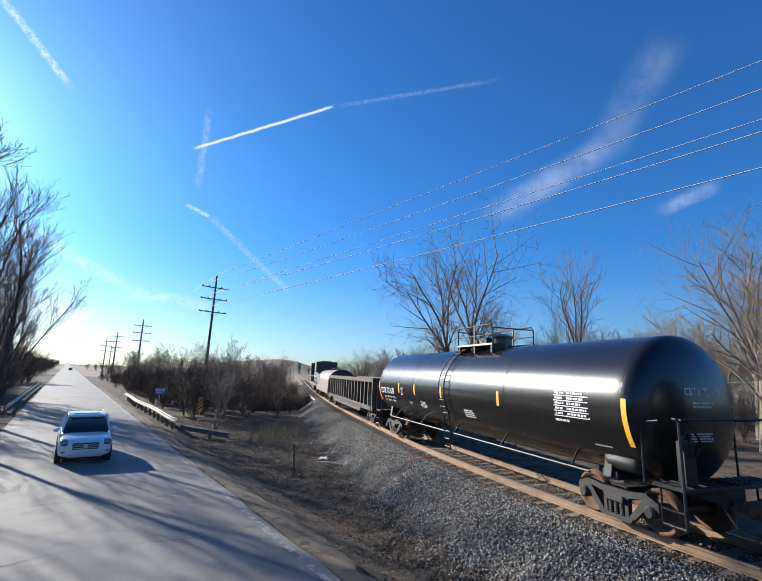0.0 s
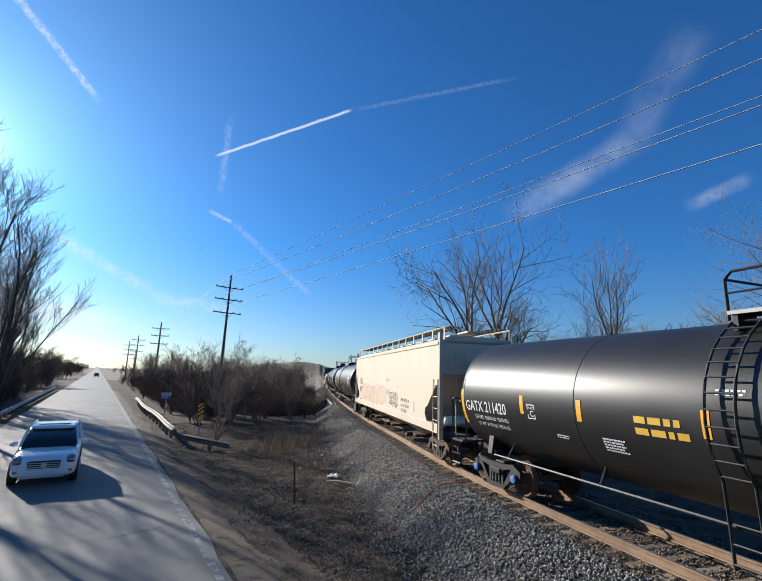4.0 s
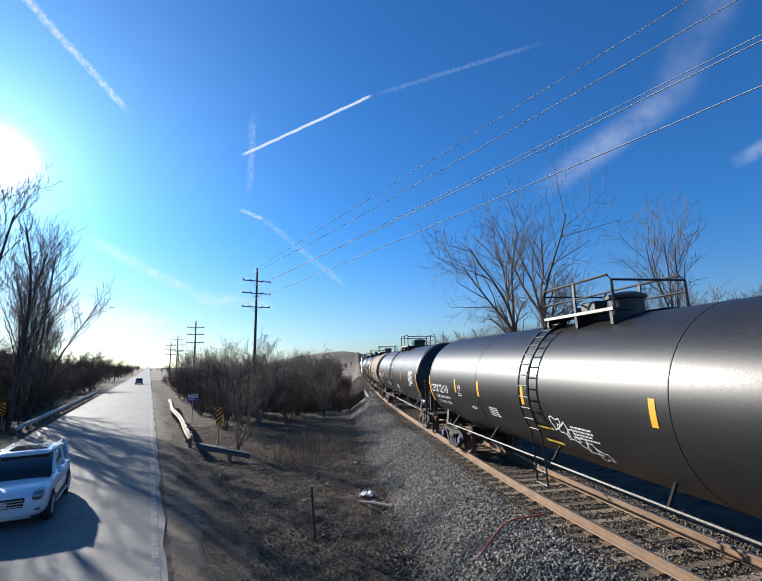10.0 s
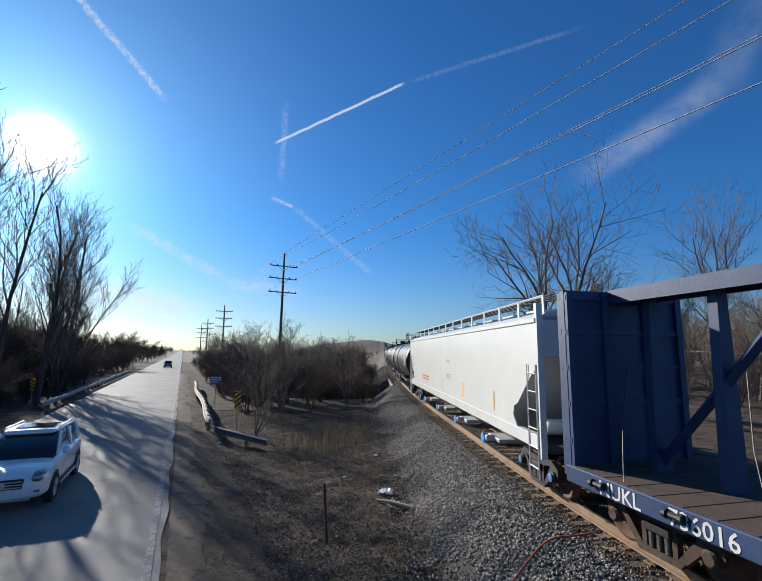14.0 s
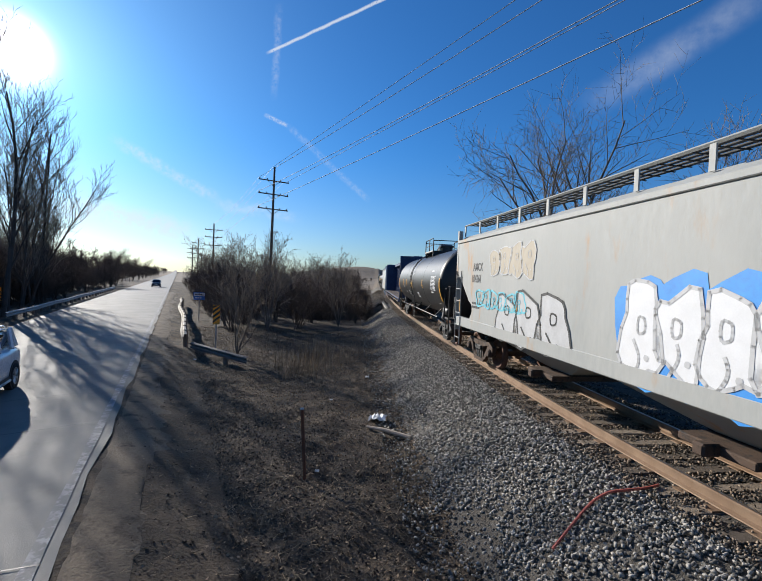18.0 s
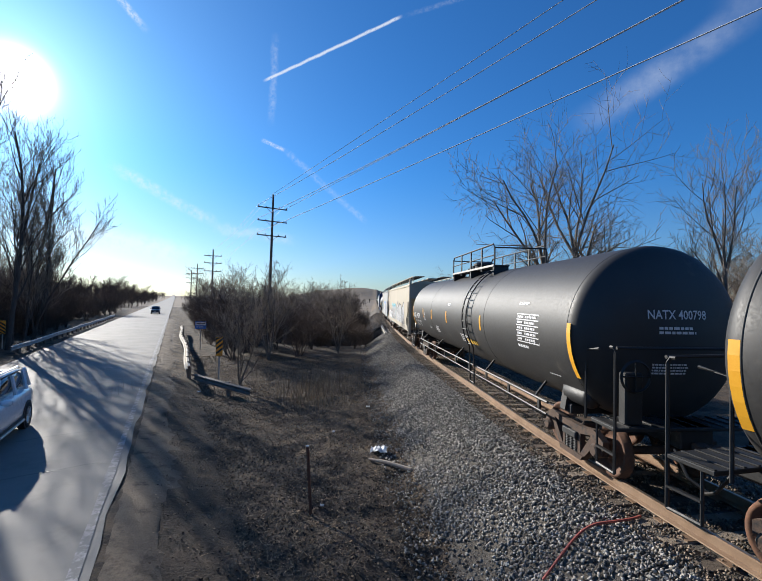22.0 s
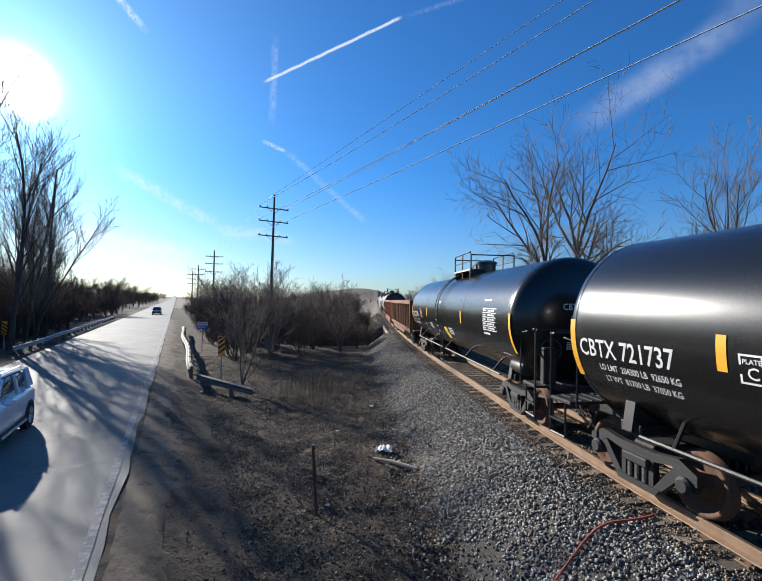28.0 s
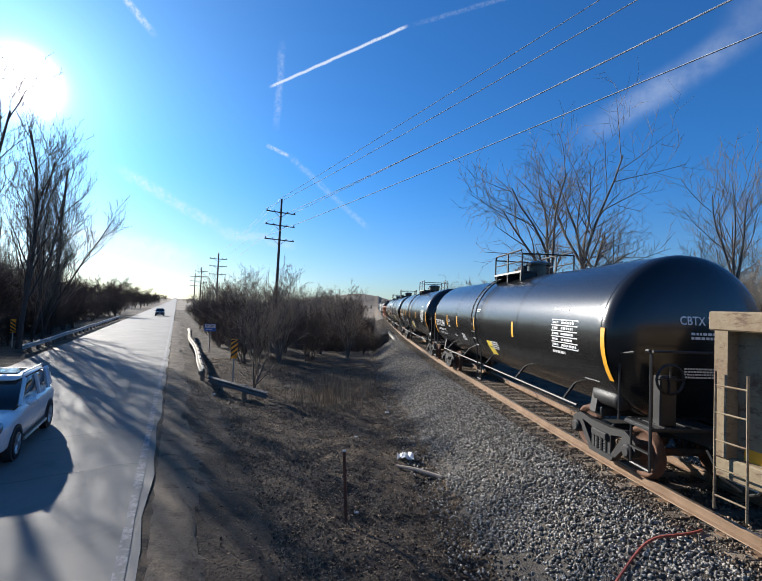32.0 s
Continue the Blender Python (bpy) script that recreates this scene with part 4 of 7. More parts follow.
def tank_car(L, paint="black", label="", trucks="truck", blue=False, rail_long=False, reservoir=True):
    """A tank car of length L over its couplers."""
    half = L / SC / 2
    h = half - 0.92                                     # the shell's ends
    car = thing("tank_car", label, "tank car", "cars of the freight train")
    prof = [(-h + 0.58 * (1 - math.sqrt(max(0, 1 - (r / TANK_R) ** 2))), r) for r in [TANK_R * math.sin(i * math.pi / 20) for i in range(11)]]
    prof = prof + [(x, TANK_R) for x in np.linspace(-h + 0.8, h - 0.8, 6)] + [(-x, r) for x, r in prof[::-1]]
    part("tank", lathe(B(), prof, "x", 72, (0, 0, TANK_Z)), paint, car, smooth=True)
    for x in (-h + 0.62, -h * 0.42, h * 0.40, h - 0.62):
        part("weld_ring", lathe(B(), [(x - 0.018, TANK_R - 0.01), (x - 0.012, TANK_R + 0.005), (x + 0.012, TANK_R + 0.005), (x + 0.018, TANK_R - 0.01)], "x", 72, (0, 0, TANK_Z)), paint, car, smooth=True)
    tc = half - 2.35
    for k in (-1, 1):
        truck(car, k * tc, trucks, blue)
        a, b = sorted((k * (half - 0.45), k * (half - 3.6)))
        sill = part("stub_sill", box(B(), a, b, -0.28, 0.28, 0.80, 1.16, 0.02), "frame", car)
        bm = B()
        for y in (-0.85, 0.85):
            slab(bm, [(y - 0.42, 1.0), (y + 0.42, 1.0), (y + 0.30, 1.75 if abs(y) < 1 else 1.4), (y - 0.30, 1.5)], 0, k * tc - 0.1, k * tc + 0.1)
        box(bm, k * tc - 0.22, k * tc + 0.22, -1.2, 1.2, 0.94, 1.12, 0.02)
        part("saddle", bm, "frame", car)
        a, b = sorted((k * (half - 0.42), k * (half - 1.1)))
        deck = part("end_platform", box(B(), a, b, -1.42, 1.42, 1.10, 1.16, 0.01), "frame", car)
        grid = B()
        for i in range(13):
            y = -1.38 + i * 0.23
            box(grid, a + 0.02, b - 0.02, y - 0.02, y + 0.02, 1.163, 1.178)
        part("grating", grid, "frame", deck)
        for y in (-1.40, 1.40):
            bm = B()
            x1, x2 = k * (half - 0.45), k * (half - 1.28)
            tube(bm, [(x1, y, 0.45), (x1, y, 2.35), (x1 - k * 0.05, y, 2.42), (x1 - k * 0.12, y, 2.42)], 0.028)
            tube(bm, [(x2, y, 1.1), (x2, y, 2.30), (x2 + k * 0.4, y, 2.36)], 0.024)
            part("end_handrail", bm, "frame", car)
            bm = B()
            tube(bm, [(x1, y, 0.45), (x2 + k * 0.35, y, 0.45)], 0.025)
            tube(bm, [(x2 + k * 0.35, y, 0.45), (x2 + k * 0.35, y, 1.1)], 0.022)
            box(bm, min(x1, x2 + k * 0.35), max(x1, x2 + k * 0.35), y - 0.03, y + 0.03, 0.72, 0.75)
            part("sill_step", bm, "frame", car)
        bm = B()
        tube(bm, [(k * (half - 0.42), -1.4, 2.42), (k * (half - 0.42), 1.4, 2.42)], 0.026)
        part("end_rail", bm, "frame", car)
    for y in (-1, 1):
        bm = B()
        n = 10
        zs = 1.02
        tube(bm, [(-tc + 0.4, y * 1.38, zs), (tc - 0.4, y * 1.38, zs)], 0.03)
        if rail_long:
            tube(bm, [(-tc + 0.4, y * 1.40, 0.78), (tc - 0.4, y * 1.40, 0.78)], 0.022)
            for i in range(9):
                x = -tc + 0.8 + (2 * tc - 1.6) * i / 8
                box(bm, x - 0.05, x + 0.05, y * 1.38 - 0.02, y * 1.38 + 0.02, 0.76, 1.03)
        for i in range(5):
            x = -tc + 1.0 + (2 * tc - 2.0) * i / 4
            tube(bm, [(x, y * 1.38, zs), (x + 0.22, y * 0.86, 1.52)], 0.035)
        part("side_handrail", bm, "frame", car)
        bm = B()
        lx = -2.3 if rail_long else 0.35
        for x in (lx - 0.22, lx + 0.22):
            pts = [(x, y * 1.44, 0.45), (x, y * 1.46, 1.0)]
            pts += [(x, y * (TANK_R + 0.13) * math.cos(a), TANK_Z + (TANK_R + 0.13) * math.sin(a)) for a in np.linspace(-0.55, 1.35, 12)]
            tube(bm, pts, 0.024)
        for i in range(16):
            if i < 3:
                p = (y * 1.45, 0.5 + i * 0.28)
            else:
                a = -0.5 + (i - 3) * 0.145
                p = (y * (TANK_R + 0.13) * math.cos(a), TANK_Z + (TANK_R + 0.13) * math.sin(a))
            tube(bm, [(lx - 0.22, *p), (lx + 0.22, *p)], 0.018)
        part("ladder", bm, "frame", car)
    top = TANK_Z + TANK_R
    p0, p1, shift = (-2.6, 2.6, 1.5) if rail_long else (-1.85, 0.6, -0.7)
    deck = B()
    for y in (-0.62, 0.62):
        box(deck, p0, p1, y - 0.26, y + 0.26, top + 0.06, top + 0.10)
        for x in (p0 + 0.1, (p0 + p1) / 2, p1 - 0.1):
            box(deck, x - 0.04, x + 0.04, y - 0.25, y + 0.25, top - 0.22, top + 0.06)
    deck = part("top_platform", deck, "frame", car)
    part("platform_edge", box(B(), p0, p1, 0.885, 0.90, top + 0.05, top + 0.115), "galv", deck, "bright galvanised platform edge")
    z = top + 0.78
    for y in (-0.86, 0.86):
        part("railing", tube(B(), [(p0, y, top - 0.05), (p0, y, z - 0.12), (p0 + 0.12, y, z), (p1 - 0.12, y, z), (p1, y, z - 0.12), (p1, y, top - 0.05)], 0.028), "frame", deck)
        part("middle_rail", tube(B(), [(p0, y, top + 0.42), (p1, y, top + 0.42)], 0.02), "frame", deck)
        for f in ((0.25, 0.5, 0.75) if rail_long else (0.5,)):
            x = p0 + (p1 - p0) * f
            part("railing_post", box(B(), x - 0.035, x + 0.035, y - 0.02, y + 0.02, top - 0.05, z), "frame", deck)
    for x in (p0, p1):
        part("end_railing", tube(B(), [(x, -0.86, z - 0.12), (x, 0.86, z - 0.12)], 0.024), "frame", deck)
    part("manway", lathe(B(), [(top - 0.1, 0.36), (top + 0.34, 0.36), (top + 0.36, 0.42), (top + 0.43, 0.42), (top + 0.5, 0.25), (top + 0.52, 0.0)], "z", 24, (-0.45 + shift, 0, 0)), paint, car, smooth=False)
    part("valve_housing", box(B(), 0.2 + shift, 0.75 + shift, -0.25, 0.25, top - 0.05, top + 0.42, 0.03), "frame", car)
    for dx, dy in ((0.95, 0.15), (1.05, -0.2)):
        part("valve", lathe(B(), [(top - 0.05, 0.07), (top + 0.25, 0.07), (top + 0.26, 0.11), (top + 0.33, 0.11), (top + 0.35, 0.0)], "z", 10, (dx + shift, dy, 0)), "frame", car)
    bm = B()
    lathe(bm, [(0.85, 0.0), (0.85, 0.16), (1.25, 0.22)], "z", 12, (-0.4, 0, 0))
    box(bm, -tc + 1.0, tc - 1.0, -0.05, 0.05, 0.98, 1.06)
    part("bottom_outlet", bm, "frame", car)
    if reservoir:
        part("air_reservoir", lathe(B(), [(-half + 1.55, 0.0), (-half + 1.58, 0.16), (-half + 1.68, 0.2), (-half + 2.35, 0.2), (-half + 2.45, 0.16), (-half + 2.48, 0)], "x", 16, (0, 1.05, 1.35)), "frame", car, smooth=True)
    bm = B()
    lathe(bm, [(-half + 0.5, 0.24), (-half + 0.53, 0.27), (-half + 0.56, 0.24)], "x", 20, (0, 1.0, 1.95))
    for a in range(4):
        tube(bm, [(-half + 0.53, 1.0, 1.95), (-half + 0.53, 1.0 + 0.25 * math.cos(a * 1.57), 1.95 + 0.25 * math.sin(a * 1.57))], 0.015)
    box(bm, -half + 0.56, -half + 0.75, 0.85, 1.15, 1.16, 2.0, 0.02)
    part("brake_wheel", bm, "frame", car)
    coupler(car, half)
    car["half"] = half
    return car


def tank_marks(car, mark="", extra=(), stripes=(0.185, 0.30, 0.46, 0.70), rnd=None, ink="white", panel=True, end_mark=True, square=True, head=""):
    """Yellow reflectors, reporting marks, data panels and small print on both ends and the near side of a tank car."""
    half = car["half"]
    h = half - 0.92
    front, length = h - 0.35, 2 * h - 0.7
    put = on_tank(front)
    strips = []
    for u, lo, hi in [(0.20, -0.85, 0.18), (length - 0.20, -0.85, 0.18)] + [(f * length, -0.32, 0.12) for f in stripes]:
        n = 6
        for i in range(n):
            a, b = lo + (hi - lo) * i / n, lo + (hi - lo) * (i + 1) / n
            bow = 0.0
            strips.append(quad(u - 0.065, u + 0.065, a, b))
    for s in range(0, len(strips), 6):
        wrapped(strips[s:s + 6], put, "reflector", "yellow", car, "yellow reflector strip")
    items = []
    if mark:
        items += [(mark, 0.36, -0.42, 0.29, 0.80)]
        items += [("LD LMT  204300 LB  92650 KG", 0.78, -0.64, 0.105, 0.8), ("LT WT  81700 LB  37050 KG", 0.84, -0.84, 0.105, 0.8)]
    items += bars(0.33 * length, -0.62, 0.6, 5, 0.035, rnd)
    items += bars(0.47 * length, 0.42, 0.45, 2, 0.035, rnd) + bars(0.56 * length, -0.66, 0.75, 4, 0.045, rnd)
    items += bars(0.25 * length, -0.72, 0.4, 2, 0.03, rnd) + bars(0.92 * length, -0.98, 0.6, 1, 0.03, rnd)
    wrapped(items, put, "side_lettering", ink, car, "small white lettering")
    if square:
        u, v, w, e = stripes[0] * length + 0.2, -0.42, 0.27, 0.025
        frame_ = [quad(u, u + w, v, v + e), quad(u, u + w, v + 0.32, v + 0.32 + e), quad(u, u + e, v, v + 0.345), quad(u + w - e, u + w, v, v + 0.345)]
        wrapped(frame_ + [("PLATE", u + 0.04, v + 0.235, 0.055), ("C", u + 0.085, v + 0.06, 0.14)], put, "plate_mark", ink, car)
    if panel:
        u, v = 0.855 * length, -0.36
        t = [quad(u, u + 1.15, v + 0.62 - i * 0.125, v + 0.645 - i * 0.125) for i in range(6)] + [quad(u + d, u + d + 0.02, v, v + 0.645) for d in (0, 0.42, 0.66, 0.90, 1.13)]
        for i in range(5):
            t += bars(u + 0.05, v + 0.045 + i * 0.125, 0.33, 1, 0.05, rnd) + bars(u + 0.46, v + 0.045 + i * 0.125, 0.64, 1, 0.05, rnd)
        wrapped(t, put, "data_panel", ink, car, "white stencilled data table")
        wrapped(bars(u, v - 0.13, 0.6, 1, 0.06, rnd) + bars(u, v + 0.85, 0.7, 1, 0.06, rnd), put, "panel_note", ink, car)
    for kind, items in extra:
        wrapped(items, put, "decal", kind, car)
    if head or (end_mark and mark):
        def on_head(u, v):
            r = min(0.999, math.hypot(u, v) / TANK_R)
            return Vector((-(h - 0.58 * (1 - math.sqrt(1 - r * r))) - 0.008, -u, TANK_Z + v))
        wrapped([(head or mark, -0.50, 0.30, 0.155, 0.82)] + bars(-0.30, 0.12, 0.7, 2, 0.045, rnd) + bars(-0.40, -0.5, 0.7, 4, 0.03, rnd), on_head, "end_lettering", ink, car, "white lettering on the tank head")


def hopper_car(L, paint="cream", label="", trucks="truck", blue=False, bays=3, gates="truck", top=4.18):
    """A covered hopper."""
    half = L / SC / 2
    hb = half - 0.85
    low, w = 1.12, 1.52
    car = thing("covered_hopper", label, "hopper car", "cars of the freight train")
    for k in (-1, 1):
        cut = [(hb, top), (hb, 3.05), (hb - 0.45, 2.78), (hb - 1.30, 2.05), (hb - 1.55, 1.95), (hb - 1.62, 1.72), (hb - 1.35, 1.42),
               (-hb + 1.35, 1.42), (-hb + 1.62, 1.72), (-hb + 1.55, 1.95), (-hb + 1.30, 2.05), (-hb + 0.45, 2.78), (-hb, 3.05), (-hb, top)]
        part("side_sheet", slab(B(), cut, 1, k * w, k * (w - 0.03)), paint, car)
        part("side_sill", box(B(), -hb, hb, min(k * (w + 0.015), k * (w - 0.16)), max(k * (w + 0.015), k * (w - 0.16)), low, 1.44, 0.02), paint, car)
        part("top_chord", box(B(), -hb, hb, min(k * (w + 0.04), k * (w - 0.1)), max(k * (w + 0.04), k * (w - 0.1)), top - 0.07, top + 0.05, 0.015), paint, car)
    roof = B()
    slab(roof, [(-w + 0.02, top), (-1.25, top + 0.20), (-0.55, top + 0.28), (0.55, top + 0.28), (1.25, top + 0.20), (w - 0.02, top)], 0, -hb, hb)
    roof = part("roof", roof, paint, car)
    for i in range(10):
        x = -hb + 0.8 + (2 * hb - 1.6) * i / 9
        part("hatch", box(B(), x - 0.55, x + 0.55, -0.3, 0.3, top + 0.28, top + 0.36, 0.02), paint, roof)
    bm = B()
    n = 15
    for y in (1.30, -1.30):
        tube(bm, [(-hb, y, top + 0.42), (hb, y, top + 0.42)], 0.03, 4)
        for i in range(n):
            x = -hb + 0.05 + (2 * hb - 0.1) * i / (n - 1)
            box(bm, x - 0.05, x + 0.05, y - 0.015, y + 0.015, top + 0.04, top + 0.44)
    part("roof_rail", bm, paint, roof)
    bm = B()
    for y in (0.62, 0.78, 0.94, 1.10, -0.62, -0.78, -0.94, -1.10):
        box(bm, -hb, hb, y - 0.045, y + 0.045, top + 0.44, top + 0.46)
    for i in range(60):
        x = -hb + (2 * hb) * (i + 0.5) / 60
        for y in (0.86, -0.86):
            box(bm, x - 0.012, x + 0.012, y - 0.32, y + 0.32, top + 0.425, top + 0.44)
    part("running_board", bm, "hopper_dark", roof, "metal grating walkway")
    for k in (-1, 1):
        slope = [(k * (hb - 0.05), 3.55), (k * (hb - 0.05), 3.45), (k * (hb - 2.25), 1.3), (k * (hb - 2.35), 1.4)]
        part("slope_sheet", slab(B(), slope, 1, -w + 0.04, w - 0.04), paint, car)
        a, b = sorted((k * hb, k * (hb - 0.06)))
        part("end_sheet", box(B(), a, b, -w + 0.03, w - 0.03, 3.3, top + 0.1), paint, car)
        a, b = sorted((k * hb, k * (hb - 2.0)))
        part("end_floor", box(B(), a, b, -1.3, 1.3, 1.05, 1.12), "hopper_dark", car)
        for y in (-w + 0.06, w - 0.06):
            part("corner_post", box(B(), k * hb - 0.07, k * hb + 0.07, y - 0.07, y + 0.07, 0.95, top + 0.40), paint, car)
            bm = B()
            x1, x2 = k * (hb - 0.05), k * (hb - 0.55)
            rungs(bm, x1, x2, y + (0.09 if y > 0 else -0.09), 0.5, 3.1, 6)
            part("ladder", bm, paint, car)
        bm = B()
        rungs(bm, -0.2, 0.2, 0.0, 0.9, 4.3, 8)
        bm.transform(Matrix.Translation((k * (hb + 0.06), 0.7, 0)) @ Matrix.Rotation(1.5708, 4, "Z"))
        part("end_ladder", bm, paint, car)
        part("air_reservoir", lathe(B(), [(-0.45, 0.0), (-0.42, 0.2), (0.42, 0.2), (0.45, 0)], "y", 14, (k * (hb - 0.9), 0.55, 1.5)), "pearl", car, smooth=True)
        a, b = sorted((k * (half - 0.45), k * (half - 3.6)))
        part("stub_sill", box(B(), a, b, -0.25, 0.25, 0.8, 1.12), "frame", car)
        truck(car, k * (half - 2.1), trucks, blue)
    span = (2 * hb - 5.6) / bays
    for i in range(bays):
        x = -hb + 2.8 + span * (i + 0.5)
        bm = B()
        vs = [bm.verts.new(p) for p in ((x - span / 2, -1.45, 1.2), (x + span / 2, -1.45, 1.2), (x + span / 2, 1.45, 1.2), (x - span / 2, 1.45, 1.2),
                                         (x - 0.45, -0.5, 0.55), (x + 0.45, -0.5, 0.55), (x + 0.45, 0.5, 0.55), (x - 0.45, 0.5, 0.55))]
        for f in ((0, 1, 5, 4), (1, 2, 6, 5), (2, 3, 7, 6), (3, 0, 4, 7), (4, 5, 6, 7)):
            bm.faces.new([vs[j] for j in f])
        hop = part("hopper_bay", bm, paint, car)
        bm = B()
        box(bm, x - 0.6, x + 0.6, -0.75, 1.05, 0.44, 0.56, 0.02)
        box(bm, x - 0.1, x + 0.1, 1.0, 1.3, 0.42, 0.6, 0.03)
        part("outlet_gate", bm, gates, hop)
        if gates == "gate":
            part("valve_cap", lathe(B(), [(0, 0.0), (0, 0.17), (0.06, 0.17), (0.08, 0)], "y", 16, (x + 0.35, 1.25, 0.45)), "valve_blue", hop, "bright blue cap")
    coupler(car, half)
    car["half"] = half
    for ob in car.children:
        if ob.type == "MESH" and ob.data.users == 1 and abs(ob.matrix_basis.translation.z) < 0.01:
            for v in ob.data.vertices:
                if v.co.z > 1.3:
                    v.co.z = 1.3 + (v.co.z - 1.3) * 0.95
    return car


def on_side(front, w):
    return lambda u, v: Vector((front - u, w, v))


def hopper_marks(car, mark, lines, rnd, ink="dark_ink", big=0.36, small="pale_ink", stripes=(0.03, 0.28, 0.42, 0.6, 0.83), at=(0.75, 2.55), stripe_z=(1.62, 2.05)):
    hb = car["half"] - 0.85
    put = on_side(hb, 1.527)
    for f in stripes:
        u = f * 2 * hb
        wrapped([quad(u, u + 0.11, *stripe_z)], put, "reflector", "yellow", car, "yellow reflector strip")
    items = []
    for i, t in enumerate(mark):
        items += [(t, at[0] + (0.0 if i == 0 else -0.1) + d, at[1] - i * big * 1.5, big, 0.8) for d in (0,)]
    items += bars(at[0], at[1] - 0.95 - 0.1, 0.9, 2, 0.07, rnd)
    fine = bars(1.1 * hb, 2.9, 0.8, 2, 0.045, rnd) + bars(1.1 * hb, 2.3, 0.9, 3, 0.045, rnd) + bars(1.4 * hb, 1.28, 1.2, 2, 0.04, rnd) + bars(0.5 * hb, 1.3, 1.0, 1, 0.04, rnd)
    wrapped(fine, put, "small_print", small, car, "faint small print")
    items += [(t, u, v, s) for t, u, v, s in lines]
    wrapped(items, put, "side_lettering", ink, car, "stencilled lettering")


def blob(rnd, u, v, w, h, n=16, rough=0.12):
    ph = rnd.uniform(0, 6)
    out = []
    for k in range(n):
        a = 2 * math.pi * k / n
        r = 1 + rough * math.sin(3 * a + ph) + rough * 0.6 * math.sin(5 * a - ph)
        c, s = math.cos(a), math.sin(a)
        out.append((u + w / 2 * r * math.copysign(abs(c) ** 0.7, c), v + h / 2 * r * math.copysign(abs(s) ** 0.7, s)))
    return out


def loop(points, width):
    """An outline of a closed shape as a chain of small quads."""
    out = []
    n = len(points)
    for i in range(n):
        a, b = Vector(points[i]), Vector(points[(i + 1) % n])
        d = (b - a).normalized()
        s = Vector((-d.y, d.x)) * width / 2
        out.append([tuple(a - s - d * width * 0.3), tuple(b - s + d * width * 0.3), tuple(b + s + d * width * 0.3), tuple(a + s - d * width * 0.3)])
    return out


def banded(points, count=7):
    """A closed shape cut into level strips, so that it can follow a curved side."""
    lo, hi = min(p[1] for p in points), max(p[1] for p in points)
    out = []
    for k in range(count):
        shape = points
        for level, sign in ((lo + (hi - lo) * k / count, 1), (lo + (hi - lo) * (k + 1) / count, -1)):
            kept = []
            for p, q in zip(shape, shape[1:] + shape[:1]):
                a, b = (p[1] - level) * sign, (q[1] - level) * sign
                if a >= 0:
                    kept.append(p)
                if (a > 0 > b) or (a < 0 < b):
                    f = a / (a - b)
                    kept.append((p[0] + (q[0] - p[0]) * f, level))
            shape = kept
        if len(shape) > 2:
            out.append(shape)
    return out


def graffiti(car, put_at, u, v, width, h, count, fill, line, rnd, halo=None, thick=0.06):
    """Sprayed bubble shapes: a halo, filled shapes and their outlines, each a hair above the last."""
    shapes = []
    w = width / count
    for i in range(count):
        shapes.append(blob(rnd, u + w * (i + 0.5), v + rnd.uniform(-0.06, 0.06) * h, w * 1.12, h * rnd.uniform(0.85, 1.1), 18, 0.16))
    if halo:
        for i in range(count):
            wrapped(banded(blob(rnd, u + w * (i + 0.5), v, w * 1.5, h * 1.3, 18, 0.1), 10), put_at(0.0035 + 0.0004 * i), "spray_halo", halo, car, "sprayed halo of colour")
    if fill:
        for s in shapes:
            wrapped(banded(s), put_at(0.0085), "spray_fill", fill, car, "sprayed bubble shape")
    lines = [q for s in shapes for q in loop(s, thick)]
    for s in shapes:
        c = Vector((sum(p[0] for p in s) / len(s), sum(p[1] for p in s) / len(s)))
        k = rnd.uniform(-0.12, 0.12)
        lines += loop(blob(rnd, c.x + k * w, c.y + rnd.uniform(0.05, 0.2) * h, w * 0.22, h * 0.20, 14, 0.05), thick * 0.7)
        arc = [(c.x - w * 0.12 + w * 0.14 * math.sin(j / 7 * 3.1 + k * 9), c.y - h * 0.48 + h * 0.36 * j / 7) for j in range(8)]
        lines += loop(arc, thick * 0.9)[:7]
        lines.append(blob(rnd, c.x + w * 0.22, c.y - h * 0.30, thick * 1.6, thick * 1.6, 8, 0.05))
    wrapped(lines, put_at(0.0125), "spray_outline", line, car, "sprayed outlines")


